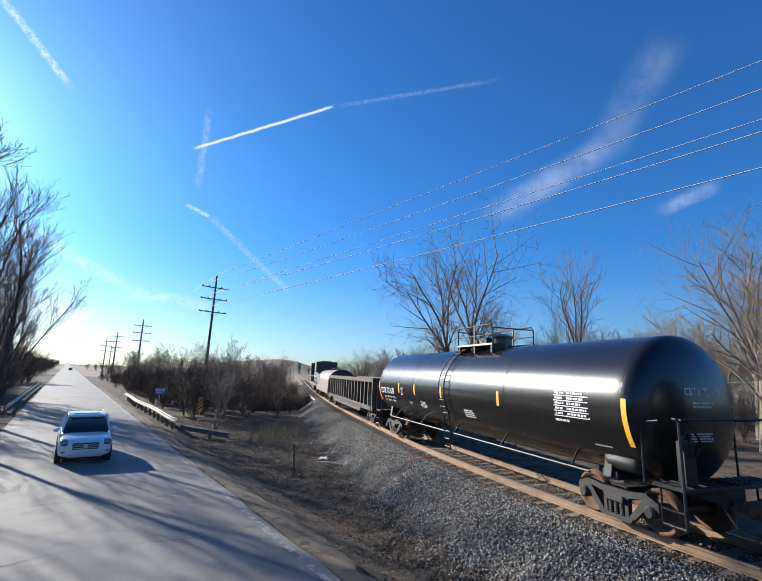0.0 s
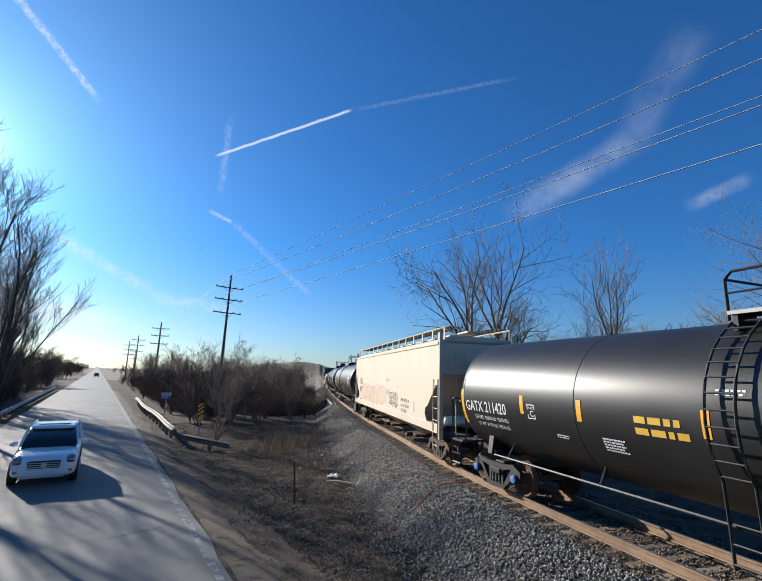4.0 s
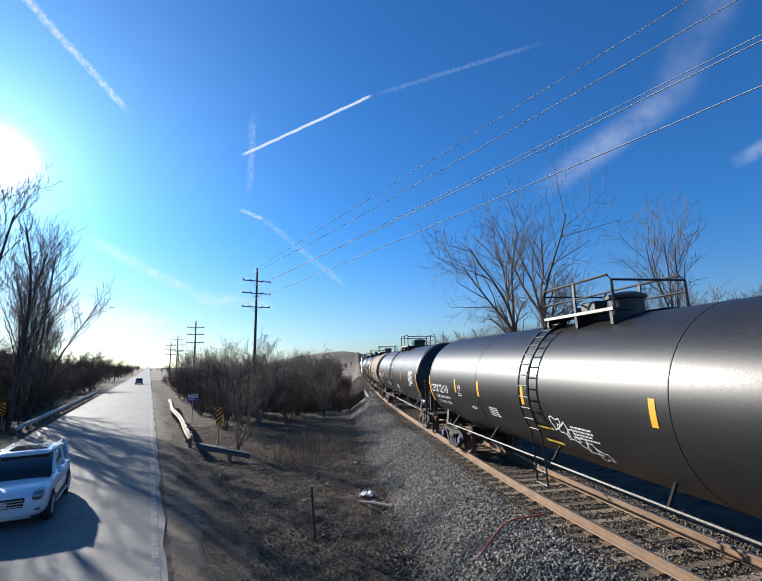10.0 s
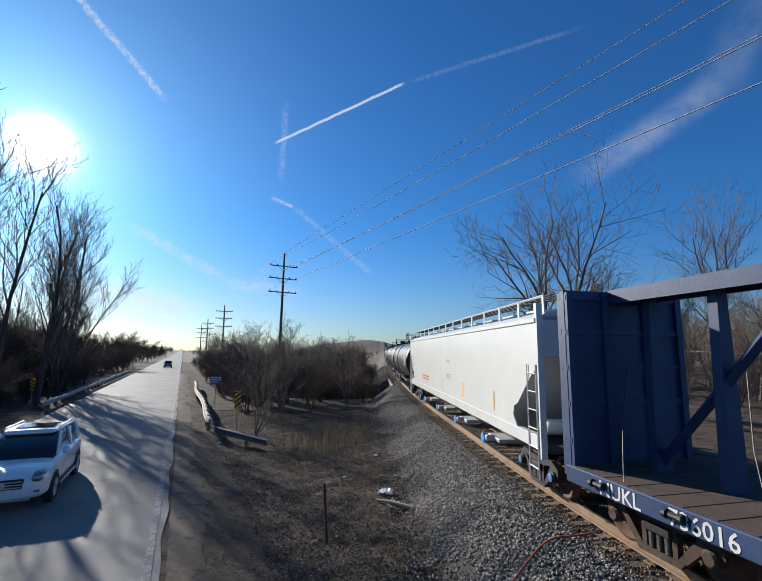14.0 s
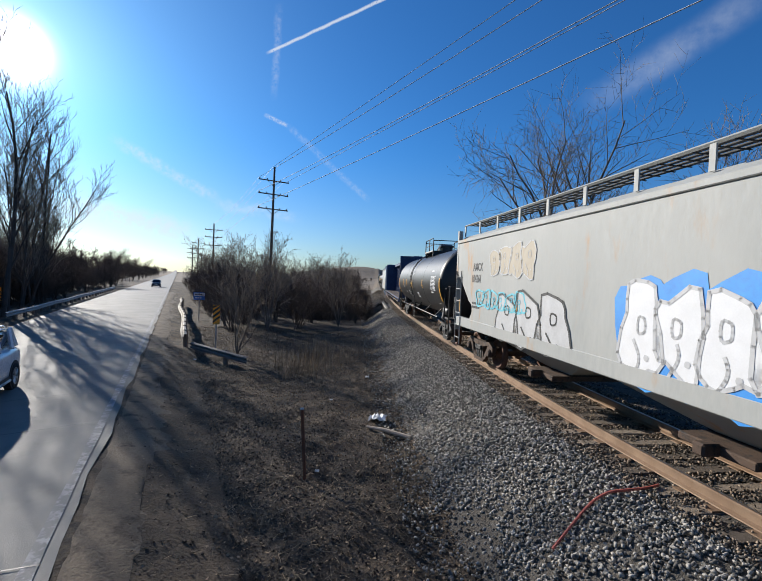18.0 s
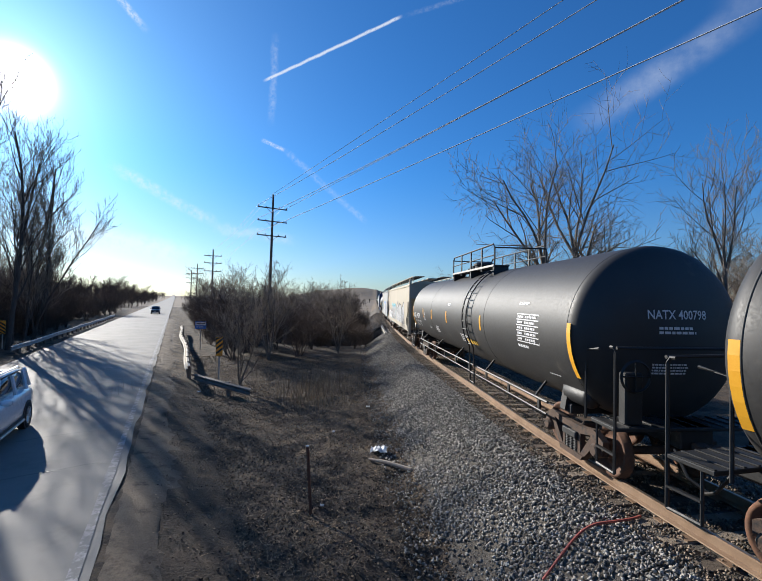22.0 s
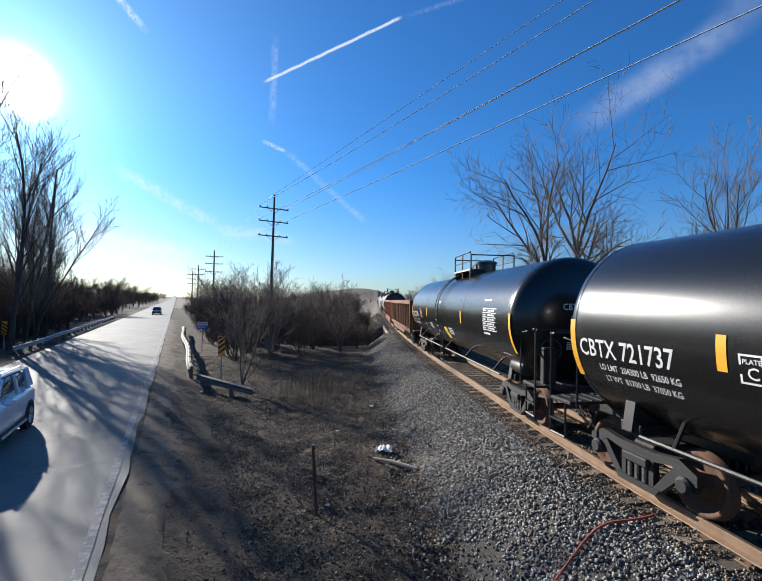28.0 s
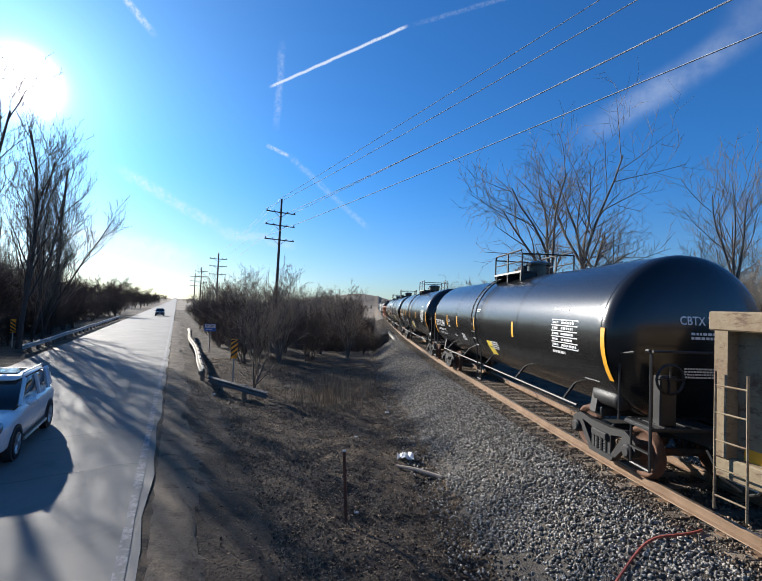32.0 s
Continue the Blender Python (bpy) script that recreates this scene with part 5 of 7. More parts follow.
def gondola(L, paint="rust_red", label="", ribs=12, top=2.95, trucks="truck", rib_paint=None):
    half = L / SC / 2
    hb = half - 0.5
    w, low = 1.50, 1.02
    car = thing("gondola", label, "gondola car", "cars of the freight train")
    for k in (-1, 1):
        part("side_wall", box(B(), -hb, hb, min(k * (w - 0.17), k * (w - 0.21)), max(k * (w - 0.17), k * (w - 0.21)), low, top), paint, car)
        part("top_chord", box(B(), -hb - 0.05, hb + 0.05, min(k * (w + 0.03), k * (w - 0.17)), max(k * (w + 0.03), k * (w - 0.17)), top - 0.16, top + 0.10, 0.02), paint, car)
        part("side_sill", box(B(), -hb, hb, min(k * (w - 0.02), k * (w - 0.22)), max(k * (w - 0.02), k * (w - 0.22)), low - 0.12, low + 0.16, 0.02), paint, car)
        belly = [(-hb + 3.1, low - 0.02), (-hb + 3.7, 0.66), (hb - 3.7, 0.66), (hb - 3.1, low - 0.02)]
        part("belly_plate", slab(B(), belly, 1, k * (w - 0.02), k * (w - 0.10)), paint, car)
        rib = B()
        slab(rib, [(k * (w - 0.17), low + 0.02), (k * (w + 0.01), low + 0.16), (k * (w + 0.01), top - 0.12), (k * (w - 0.17), top - 0.12)], 0, -0.09, 0.09)
        rib = mesh_of("rib", rib, rib_paint or paint)
        for i in range(ribs):
            x = -hb + 0.12 + (2 * hb - 0.24) * i / (ribs - 1)
            part("rib", rib, paint, car, at=Matrix.Translation((x, 0, 0)))
        a = k * (hb - 0.02)
        part("end_wall", box(B(), min(a, a - k * 0.06), max(a, a - k * 0.06), -w + 0.12, w - 0.12, low, top), paint, car)
        bm = B()
        for z in (1.5, 2.1, 2.6):
            box(bm, min(a, a + k * 0.09), max(a, a + k * 0.09), -w + 0.14, w - 0.14, z - 0.07, z + 0.07, 0.01)
        box(bm, min(a - k * 0.1, a + k * 0.1), max(a - k * 0.1, a + k * 0.1), -w + 0.12, w - 0.12, top - 0.08, top + 0.10, 0.02)
        part("end_beam", bm, paint, car)
        for y in (-1, 1):
            bm = B()
            rungs(bm, k * (hb - 0.10), k * (hb - 0.52), y * (w + 0.07), 0.5, 2.3, 5, 0.016)
            part("ladder", bm, paint, car)
        a, b = sorted((k * (half - 0.45), k * (half - 3.2)))
        part("draft_sill", box(B(), a, b, -0.25, 0.25, 0.72, 1.0), "frame", car)
        truck(car, k * (half - 2.2), trucks)
    part("floor", box(B(), -hb, hb, -w + 0.2, w - 0.2, low - 0.04, low + 0.04), paint, car)
    part("centre_sill", box(B(), -hb, hb, -0.2, 0.2, 0.66, low - 0.04), "frame", car)
    coupler(car, half)
    car["half"] = half
    return car


def centerbeam_car(L):
    half = L / SC / 2
    hb = half - 0.5
    w, deck = 1.42, 1.12
    car = thing("centerbeam_flat_car", "empty blue centerbeam flat car with wooden deck", "flat car", "cars of the freight train")
    n = 46
    d = part("deck", box(B(), -hb, hb, -w, w, deck - 0.10, deck - 0.03), "deck", car)
    plank = mesh_of("plank", box(B(), -hb / n + 0.012, hb / n - 0.012, -w, w, -0.03, 0.02, 0.006), "deck")
    for i in range(n):
        part("plank", plank, "deck", d, at=Matrix.Translation((-hb + 2 * hb * (i + 0.5) / n, 0, deck)))
    for k in (-1, 1):
        s = part("side_sill", box(B(), -hb, hb, min(k * (w + 0.05), k * (w - 0.06)), max(k * (w + 0.05), k * (w - 0.06)), deck - 0.30, deck + 0.01, 0.02), "blue_steel", car)
        for i in range(15):
            x = -hb + 0.9 + (2 * hb - 1.8) * i / 14
            part("winch", lathe(B(), [(-0.16, 0.0), (-0.16, 0.07), (-0.1, 0.07), (-0.1, 0.045), (0.1, 0.045), (0.1, 0.07), (0.16, 0.07), (0.16, 0)], "x", 10, (x, k * (w + 0.09), deck - 0.12)), "frame", s)
        bm = B()
        a, b = sorted((k * hb, k * (hb - 0.12)))
        box(bm, a, b, -w, w, deck, 4.55, 0.01)
        bulk = part("bulkhead", bm, "blue_steel", car)
        bm = B()
        for y in (-w + 0.08, -0.5, 0.5, w - 0.08):
            box(bm, min(k * hb, k * (hb + 0.12)), max(k * hb, k * (hb + 0.12)), y - 0.07, y + 0.07, deck - 0.2, 4.5)
            box(bm, min(k * (hb - 0.12), k * (hb - 0.2)), max(k * (hb - 0.12), k * (hb - 0.2)), y - 0.07, y + 0.07, deck, 4.5)
        for z in (1.6, 2.3, 3.0, 3.7, 4.4):
            box(bm, min(k * hb, k * (hb + 0.07)), max(k * hb, k * (hb + 0.07)), -w, w, z - 0.05, z + 0.05)
            box(bm, min(k * (hb - 0.12), k * (hb - 0.16)), max(k * (hb - 0.12), k * (hb - 0.16)), -w, w, z - 0.05, z + 0.05)
        part("stiffener", bm, "blue_steel", bulk)
        a, b = sorted((k * (half - 0.45), k * (half - 3.6)))
        part("draft_sill", box(B(), a, b, -0.25, 0.25, 0.75, 1.02), "frame", car)
        truck(car, k * (half - 2.2), "truck")
    bm = B()
    box(bm, -hb + 0.1, hb - 0.1, -0.32, 0.32, 4.50, 4.58, 0.01)
    for y in (-0.32, 0.32):
        box(bm, -hb + 0.1, hb - 0.1, y - 0.03, y + 0.03, 4.30, 4.58)
    part("top_beam", bm, "blue_steel", car)
    part("centre_sill", box(B(), -hb, hb, -0.3, 0.3, 0.62, deck - 0.1), "blue_steel", car)
    m = 17
    xs = [-hb + 0.8 + (2 * hb - 1.6) * i / (m - 1) for i in range(m)]
    post = B()
    slab(post, [(-0.19, deck), (0.19, deck), (0.10, 4.4), (-0.10, 4.4)], 0, -0.085, 0.085)
    post = mesh_of("post", post, "blue_steel")
    for i, x in enumerate(xs):
        part("post", post, "blue_steel", car, at=Matrix.Translation((x, 0, 0)))
        if i % 2 == 0 and i + 2 < m:
            zc, zd = (deck + 0.15, 4.3) if i < m // 2 else (4.3, deck + 0.15)
            part("brace", tube(B(), [(x, 0, zc), (xs[i + 2], 0, zd)], 0.09, 4), "blue_steel", car)
    bm = B()
    for i in range(10):
        x = -hb + 1.4 + (2 * hb - 2.8) * i / 9
        tube(bm, [(x, w - 0.02, deck + 0.05), (x + 0.5, 0.9, deck + 0.9), (x + 0.9, 0.35, deck + 1.9)], 0.008, 4)
    part("tie_down_cable", bm, "frame", car, "slack steel tie-down cables")
    put = on_side(hb, w + 0.056)
    for f in (0.2, 0.35, 0.5, 0.64, 0.78, 0.93):
        u = f * 2 * hb
        wrapped([quad(u, u + 0.55, deck - 0.26, deck - 0.06)], put, "reflector", "yellow", car, "yellow reflector strip")
    rnd = random.Random(4)
    items = [("NUKL", 0.9, deck - 0.27, 0.24), ("736016", 2.3, deck - 0.27, 0.24), ("BH  11-1", 0.56 * 2 * hb, deck - 0.15, 0.10), ("EL  73-0", 0.56 * 2 * hb, deck - 0.28, 0.10)]
    for f in (0.27, 0.43, 0.72, 0.86):
        items += bars(f * 2 * hb, deck - 0.16, 1.0, 2, 0.06, rnd)
    wrapped(items, put, "side_lettering", "white", car, "white stencilled lettering")
    coupler(car, half)
    car["half"] = half
    return car


def coil_car(L):
    half = L / SC / 2
    hb = half - 0.5
    car = thing("coil_car", "grey-brown coil car with a round hood", "coil car", "cars of the freight train")
    prof = [(-1.42, 1.5)] + [(1.42 * math.cos(a), 2.2 + 1.25 * math.sin(a)) for a in np.linspace(math.pi, 0, 17)] + [(1.42, 1.5)]
    part("hood", slab(B(), prof, 0, -hb + 0.5, hb - 0.5), "hood", car)
    for k in (-1, 1):
        part("side_sill", box(B(), -hb, hb, min(k * 1.5, k * 1.3), max(k * 1.5, k * 1.3), 0.95, 1.5, 0.03), "hood", car)
        part("hood_end", slab(B(), prof, 0, k * (hb - 0.5), k * (hb - 0.44)), "hopper_dark", car)
        truck(car, k * (half - 2.1))
    bm = B()
    for x in (-2, 2):
        box(bm, x - 0.08, x + 0.08, -0.5, 0.5, 3.43, 3.6)
    box(bm, -2, 2, -0.06, 0.06, 3.55, 3.66)
    part("lifting_frame", bm, "frame", car)
    part("floor", box(B(), -hb, hb, -1.3, 1.3, 0.9, 1.05), "frame", car)
    coupler(car, half)
    car["half"] = half
    return car


def locomotive(L):
    half = L / SC / 2
    car = thing("locomotive", "dark weathered diesel locomotive at the head of the train", "locomotive", "cars of the freight train")
    part("underframe", box(B(), -half + 0.4, half - 0.4, -1.5, 1.5, 1.2, 1.55, 0.03), "loco_green", car)
    part("long_hood", box(B(), -half + 1.5, half - 6.5, -0.95, 0.95, 1.55, 4.35, 0.08), "loco_green", car)
    part("radiator", box(B(), -half + 1.4, -half + 5.5, -1.5, 1.5, 3.1, 4.6, 0.10), "loco_green", car)
    cab = part("cab", box(B(), half - 6.5, half - 3.4, -1.5, 1.5, 1.55, 4.65, 0.10), "loco_green", car)
    for y in (-1.51, 1.51):
        part("cab_window", box(B(), half - 6.0, half - 4.0, min(y, y * 0.99), max(y, y * 0.99), 3.3, 4.1), "car_glass", cab)
    part("short_hood", box(B(), half - 3.4, half - 1.2, -0.9, 0.9, 1.55, 3.2, 0.1), "loco_green", car)
    part("fuel_tank", box(B(), -2.4, 2.4, -1.3, 1.3, 0.35, 1.2, 0.15), "frame", car)
    for y in (-1.45, 1.45):
        bm = B()
        tube(bm, [(-half + 0.5, y, 2.5), (half - 0.5, y, 2.5)], 0.02, 4)
        for i in range(14):
            x = -half + 0.6 + (2 * half - 1.2) * i / 13
            tube(bm, [(x, y, 1.5), (x, y, 2.5)], 0.016, 4)
        part("handrail", bm, "gate", car)
    for k in (-1, 1):
        truck(car, k * (half - 3.2))
        truck(car, k * (half - 5.2))
    part("fan", lathe(B(), [(4.58, 0.9), (4.72, 0.9), (4.74, 0.0)], "z", 24, (-half + 3.5, 0, 0)), "frame", car)
    coupler(car, half)
    car["half"] = half
    return car


SPEED = 12.259
RND = random.Random(21)
TRAIN = []                       # (car, metres along the track of its front coupler at the start)


def add(car, front):
    car.scale = (SC, SC, SC)
    TRAIN.append((car, front))
    return car


TL = 17.35
new_tank = "glossy black tank car, clean paint, yellow reflectors"


def make_train():
    add(locomotive(21.0), 60.5)
    add(coil_car(15.2), 39.3)
    add(gondola(18.4, "dark_gon", "dark weathered gondola car with close ribs", 18, 2.75), 24.0)
    glossy = tank_car(17.4, "black", new_tank, "truck_black")
    first = glossy
    tank_marks(add(glossy, 5.29), "CBTX 721679", rnd=RND)

    def tank(front, L, mark, paint, label, trucks="truck_black", blue=False, **kw):
        long_rail = kw.pop("rail_long", False)
        c = add(tank_car(L, paint, label, trucks, blue, long_rail), front)
        tank_marks(c, mark, rnd=RND, **kw)
        return c
    worn = "satin black tank car, slightly dusty, yellow reflectors"
    haz = ("label_yellow", [quad(8.0, 8.7, -1.25, -0.78)])
    tank(-12.9, 18.2, "CBTX 721063", "satin", worn, blue=True, extra=[haz])
    c = add(hopper_car(18.9, "cream", "cream covered hopper with pink spray-painted letters", top=4.48), -31.6)
    hopper_marks(c, ("TILX", "54297"), [("EXW 10-8  H  9-8", 13.3, 1.95, 0.13), ("EW  6-6  H  15-0", 13.3, 1.72, 0.13), ("CU FT 5461", 13.3, 1.49, 0.13)], RND, at=(1.95, 2.5), stripes=(0.09, 0.30, 0.42, 0.6, 0.83))
    side = lambda car: lambda lift: on_side(car["half"] - 0.85, 1.522 + lift)
    for u, w, n in ((3.0, 2.1, 3), (5.4, 1.9, 3), (7.7, 2.3, 3)):
        graffiti(c, side(c), u, 2.0, w, 1.0, n, None, "pink_ink", RND, thick=0.035)
    graffiti(c, side(c), 11.0, 1.95, 1.7, 0.6, 4, None, "dark_ink", RND, thick=0.03)
    tank(-50.2, 17.6, "GATX 211420", "satin", worn, blue=True, extra=[("gold", bars(6.2, -0.2, 1.0, 2, 0.12, RND))])
    c = tank(-68.4, 15.1, "GATX 207025", "black", "glossy black tank car with small printed panels", "truck",
             extra=[("white", [("FRA-AIP", 11.0, -0.35, 0.2)]), ("red_ink", [quad(13.6, 13.85, -0.95, -0.83)])])
    tank(-83.6, 14.5, "UTLX 650434", "brown", "dusty brown tank car with dark patches and gold lettering", "truck", ink="gold", square=False, panel=False, end_mark=False,
         extra=[("label_yellow", [quad(7.3, 8.35, -0.80 + 0.11 * i, -0.69 + 0.11 * i) for i in range(3)]), ("white", bars(7.3, -0.12, 0.7, 4, 0.05, RND)), ("white", loop(quad(10.6, 11.35, -0.72, -0.28), 0.045))])
    dusty, h = TRAIN[-1][0], TRAIN[-1][0]["half"] - 0.92
    for u0, u1 in ((1.2, 2.9), (3.3, 5.3), (6.0, 9.7)):
        wrapped([quad(u0, u1, -0.95 + 0.12 * i, -0.83 + 0.12 * i) for i in range(9)], on_tank(h - 0.35, 0.003), "repaint_patch", "dull", dusty, "dark repainted patch")
    tank(-98.2, 17.4, "CBTX 721146", "satin", worn, extra=[haz])
    tank(-115.7, 18.1, "CBTX 721119", "satin", "scuffed satin black tank car with a white scrawl", extra=[haz, ("white", [q for k in range(6) for q in loop(blob(RND, 8.9 + k * 0.22, -0.62 - k * 0.12, 0.34, 0.26, 10, 0.3), 0.03)])], blue=True)
    tank(-134.0, 17.4, "CBTX 721068", "satin", worn, extra=[haz, ("white", [q for k in range(4) for q in loop(blob(RND, 8.3 + k * 0.25, -0.5 - k * 0.15, 0.4, 0.3, 10, 0.3), 0.03)])])
    c = add(hopper_car(21.6, "pearl", "clean white covered hopper with blue valve caps", "truck_black", True, 4, "gate"), -151.6)
    hopper_marks(c, ("TILX", "523684"), [], RND, big=0.24, small="pale_ink", ink="pale_ink", at=(1.0, 2.7), stripe_z=(1.60, 2.15), stripes=(0.02, 0.14, 0.3, 0.5, 0.68, 0.85))
    wrapped(bars(5.2, 1.9, 2.4, 2, 0.09, RND), on_side(c["half"] - 0.85, 1.526), "red_lettering", "red_ink", c, "small red lettering")
    wrapped([quad(10.2, 10.4, 1.75, 1.95)], on_side(c["half"] - 0.85, 1.526), "decal", "label_yellow", c, "yellow sticker")
    add(centerbeam_car(22.6), -172.9)
    tank(-195.5, 16.9, "", "satin", "satin black tank car with a gold mark", extra=[("gold", bars(6.2, -0.2, 1.0, 2, 0.12, RND))])
    c = add(hopper_car(20.0, "grey_paint", "grey covered hopper with rust streaks and blue graffiti"), -212.8)
    hopper_marks(c, ("AMCX", "104261"), [], RND, big=0.24, at=(1.6, 3.0), stripes=(0.02, 0.24, 0.55, 0.95))
    graffiti(c, side(c), 3.0, 3.25, 2.6, 0.8, 4, "tan", "spray_grey", RND, thick=0.03)
    graffiti(c, side(c), 2.0, 2.15, 3.2, 0.5, 6, None, "spray_cyan", RND, thick=0.05)
    graffiti(c, side(c), 3.6, 1.75, 3.4, 1.2, 3, "spray_grey", "dark_ink", RND)
    graffiti(c, side(c), 8.6, 2.0, 4.4, 1.3, 6, "sun_white", "spray_grey", RND, halo="spray_blue", thick=0.06)
    graffiti(c, side(c), 13.6, 2.2, 2.2, 0.5, 5, None, "dark_ink", RND, thick=0.03)
    graffiti(c, side(c), 13.9, 1.6, 2.0, 0.4, 5, None, "dark_ink", RND, thick=0.04)
    c = add(hopper_car(20.0, "tan", "tan covered hopper with rust streaks and silver graffiti"), -232.7)
    hopper_marks(c, ("SHPX", "463866"), [], RND, big=0.31, at=(1.75, 2.72), stripes=(0.075, 0.17, 0.4, 0.62, 0.82), stripe_z=(1.75, 2.5))
    wrapped(loop(quad(3.25, 3.58, 2.45, 2.78), 0.015) + [("PLATE", 3.29, 2.67, 0.06), ("C", 3.37, 2.5, 0.12)], on_side(c["half"] - 0.85, 1.527), "plate_mark", "dark_ink", c)
    graffiti(c, side(c), 0.8, 3.65, 1.1, 0.35, 5, None, "dark_ink", RND, thick=0.025)
    graffiti(c, side(c), 1.9, 1.68, 4.2, 1.05, 4, "sun_white", "dark_ink", RND, thick=0.05)
    graffiti(c, side(c), 5.6, 1.95, 4.2, 1.25, 5, "spray_grey", "dark_ink", RND, halo="spray_cyan", thick=0.05)
    graffiti(c, side(c), 10.6, 2.0, 6.0, 1.6, 4, "spray_grey", "dark_ink", RND, thick=0.09)
    tank(-252.8, 19.0, "NATX 400798", "dull", "dull black tank car with sooty paint", "truck", rail_long=True,
         extra=[("gold", bars(10.6, -0.9, 1.4, 1, 0.16, RND))])
    c = tank(-271.9, 20.0, "", "dull", "dull black tank car with yellow and blue graffiti", "truck", rail_long=True, extra=[("label_yellow", [quad(3.0, 3.7, -0.42, -0.05)])], head="PRDX 84535")
    h = c["half"] - 0.92
    put = on_tank(h - 0.35)

    def tail(u, v):
        r = min(0.999, math.hypot(u, v) / TANK_R)
        return Vector((-(h - 0.58 * (1 - math.sqrt(1 - r * r))) - 0.010, -u, TANK_Z + v))
    wrapped([q for k in range(6) for q in loop(blob(RND, -1.0 + k * 0.17, -0.15 + 0.03 * (k % 2), 0.15, 0.3, 8, 0.3), 0.025)], tail, "scrawl", "white", c, "white sprayed scrawl")
    wrapped([q for k in range(5) for q in loop(blob(RND, 0.75 + (k % 2) * 0.2, 0.5 - k * 0.2, 0.2, 0.18, 7, 0.3), 0.02)], tail, "scrawl", "white", c, "white sprayed scrawl")
    wrapped([blob(RND, 0.75 + i * 0.28, 0.32, 0.26, 0.34, 8, 0.05) for i in range(6)], put, "logo", "white", c, "white block logo")
    wrapped(bars(0.8, -0.1, 1.0, 1, 0.16, RND), put, "side_lettering", "white", c)
    skin = lambda lift: on_tank(h - 0.35, lift)
    graffiti(c, skin, 4.2, -0.72, 8.4, 1.0, 6, "spray_yellow", "spray_pink", RND, halo="spray_blue", thick=0.06)
    graffiti(c, skin, 4.35, -0.80, 8.2, 0.7, 6, None, "spray_cyan", RND, thick=0.05)
    
    wrapped(loop([(13.2, -1.05), (13.45, -0.8), (13.7, -1.05), (13.45, -1.3)], 0.05), put, "placard", "red_ink", c, "red diamond placard")
    c = add(gondola(16.4, "rust_red", "rust-red gondola car with scraped paint", 13), -292.4)
    put = on_side(c["half"] - 0.5, 1.335)
    wrapped([quad(1.50, 2.62, 1.75, 2.75)], put, "dark_panel", "dark_ink", c, "dark painted panel")
    wrapped([("FPTX", 1.80, 2.40, 0.26, 0.76), ("84017", 1.80, 2.02, 0.26, 0.72)] + bars(1.6, 1.6, 0.9, 2, 0.09, RND), on_side(c["half"] - 0.5, 1.340), "side_lettering", "white", c)
    for u in (0.55, 4.0, 7.9, 12.2):
        wrapped([quad(u, u + 0.10, 1.3, 1.75)], put, "reflector", "yellow", c, "yellow reflector strip")
    c = add(gondola(16.4, "rust_brown", "rusty brown gondola car with faded murals", 12), -308.5)
    put = on_side(c["half"] - 0.5, 1.335)
    wrapped([("FPTX", 1.95, 2.4, 0.22, 0.8)] + bars(1.95, 2.1, 0.7, 1, 0.18, RND), put, "side_lettering", "white", c)
    wrapped([quad(0.25, 0.9, 1.18, 1.34), quad(9.4, 10.3, 1.18, 1.34)], put, "reflector", "yellow", c, "yellow reflector strip")
    gside = lambda lift: on_side(c["half"] - 0.5, 1.332 + lift)
    for u in (3.0, 4.5, 6.0, 7.5, 10.4, 12):
        graffiti(c, gside, u, 1.9, 1.1, 1.1, 2, "spray_grey", "dark_ink", RND, thick=0.04)
    hz = ("label_yellow", [quad(8.25, 8.75, -1.15, -0.85), quad(8.25, 8.75, -0.82, -0.62)])
    tank(-324.9, 17.5, "CBTX 721790", "black", new_tank, extra=[hz])
    tank(-342.4, 17.4, "CBTX 721737", "black", new_tank, extra=[hz])
    tank(-360.0, 17.1, "CBTX 721804", "black", new_tank, extra=[hz])
    tank(-377.1, 16.8, "CBTX 721841", "black", new_tank, extra=[hz])
    c = add(gondola(16.5, "beige_gon", "weathered beige and rust gondola car", 13, 3.0), -394.1)
    put = on_side(c["half"] - 0.5, 1.335)
    wrapped([quad(0.3, 1.2, 1.18, 1.34), quad(5, 5.9, 1.18, 1.34)], put, "reflector", "yellow", c, "yellow reflector strip")


def car_pose(car, front, t):
    half = car["half"] * SC
    mid = front - half + SPEED * t
    a, _ = on_track(mid + half - 2.3, CENTRE)
    b, _ = on_track(mid - half + 2.3, CENTRE)
    d = a - b
    p = (a + b) / 2
    return Matrix.Translation(p) @ Matrix.Rotation(math.atan2(d.y, d.x), 4, "Z")


make_train()

# ---- vehicles on the road ----


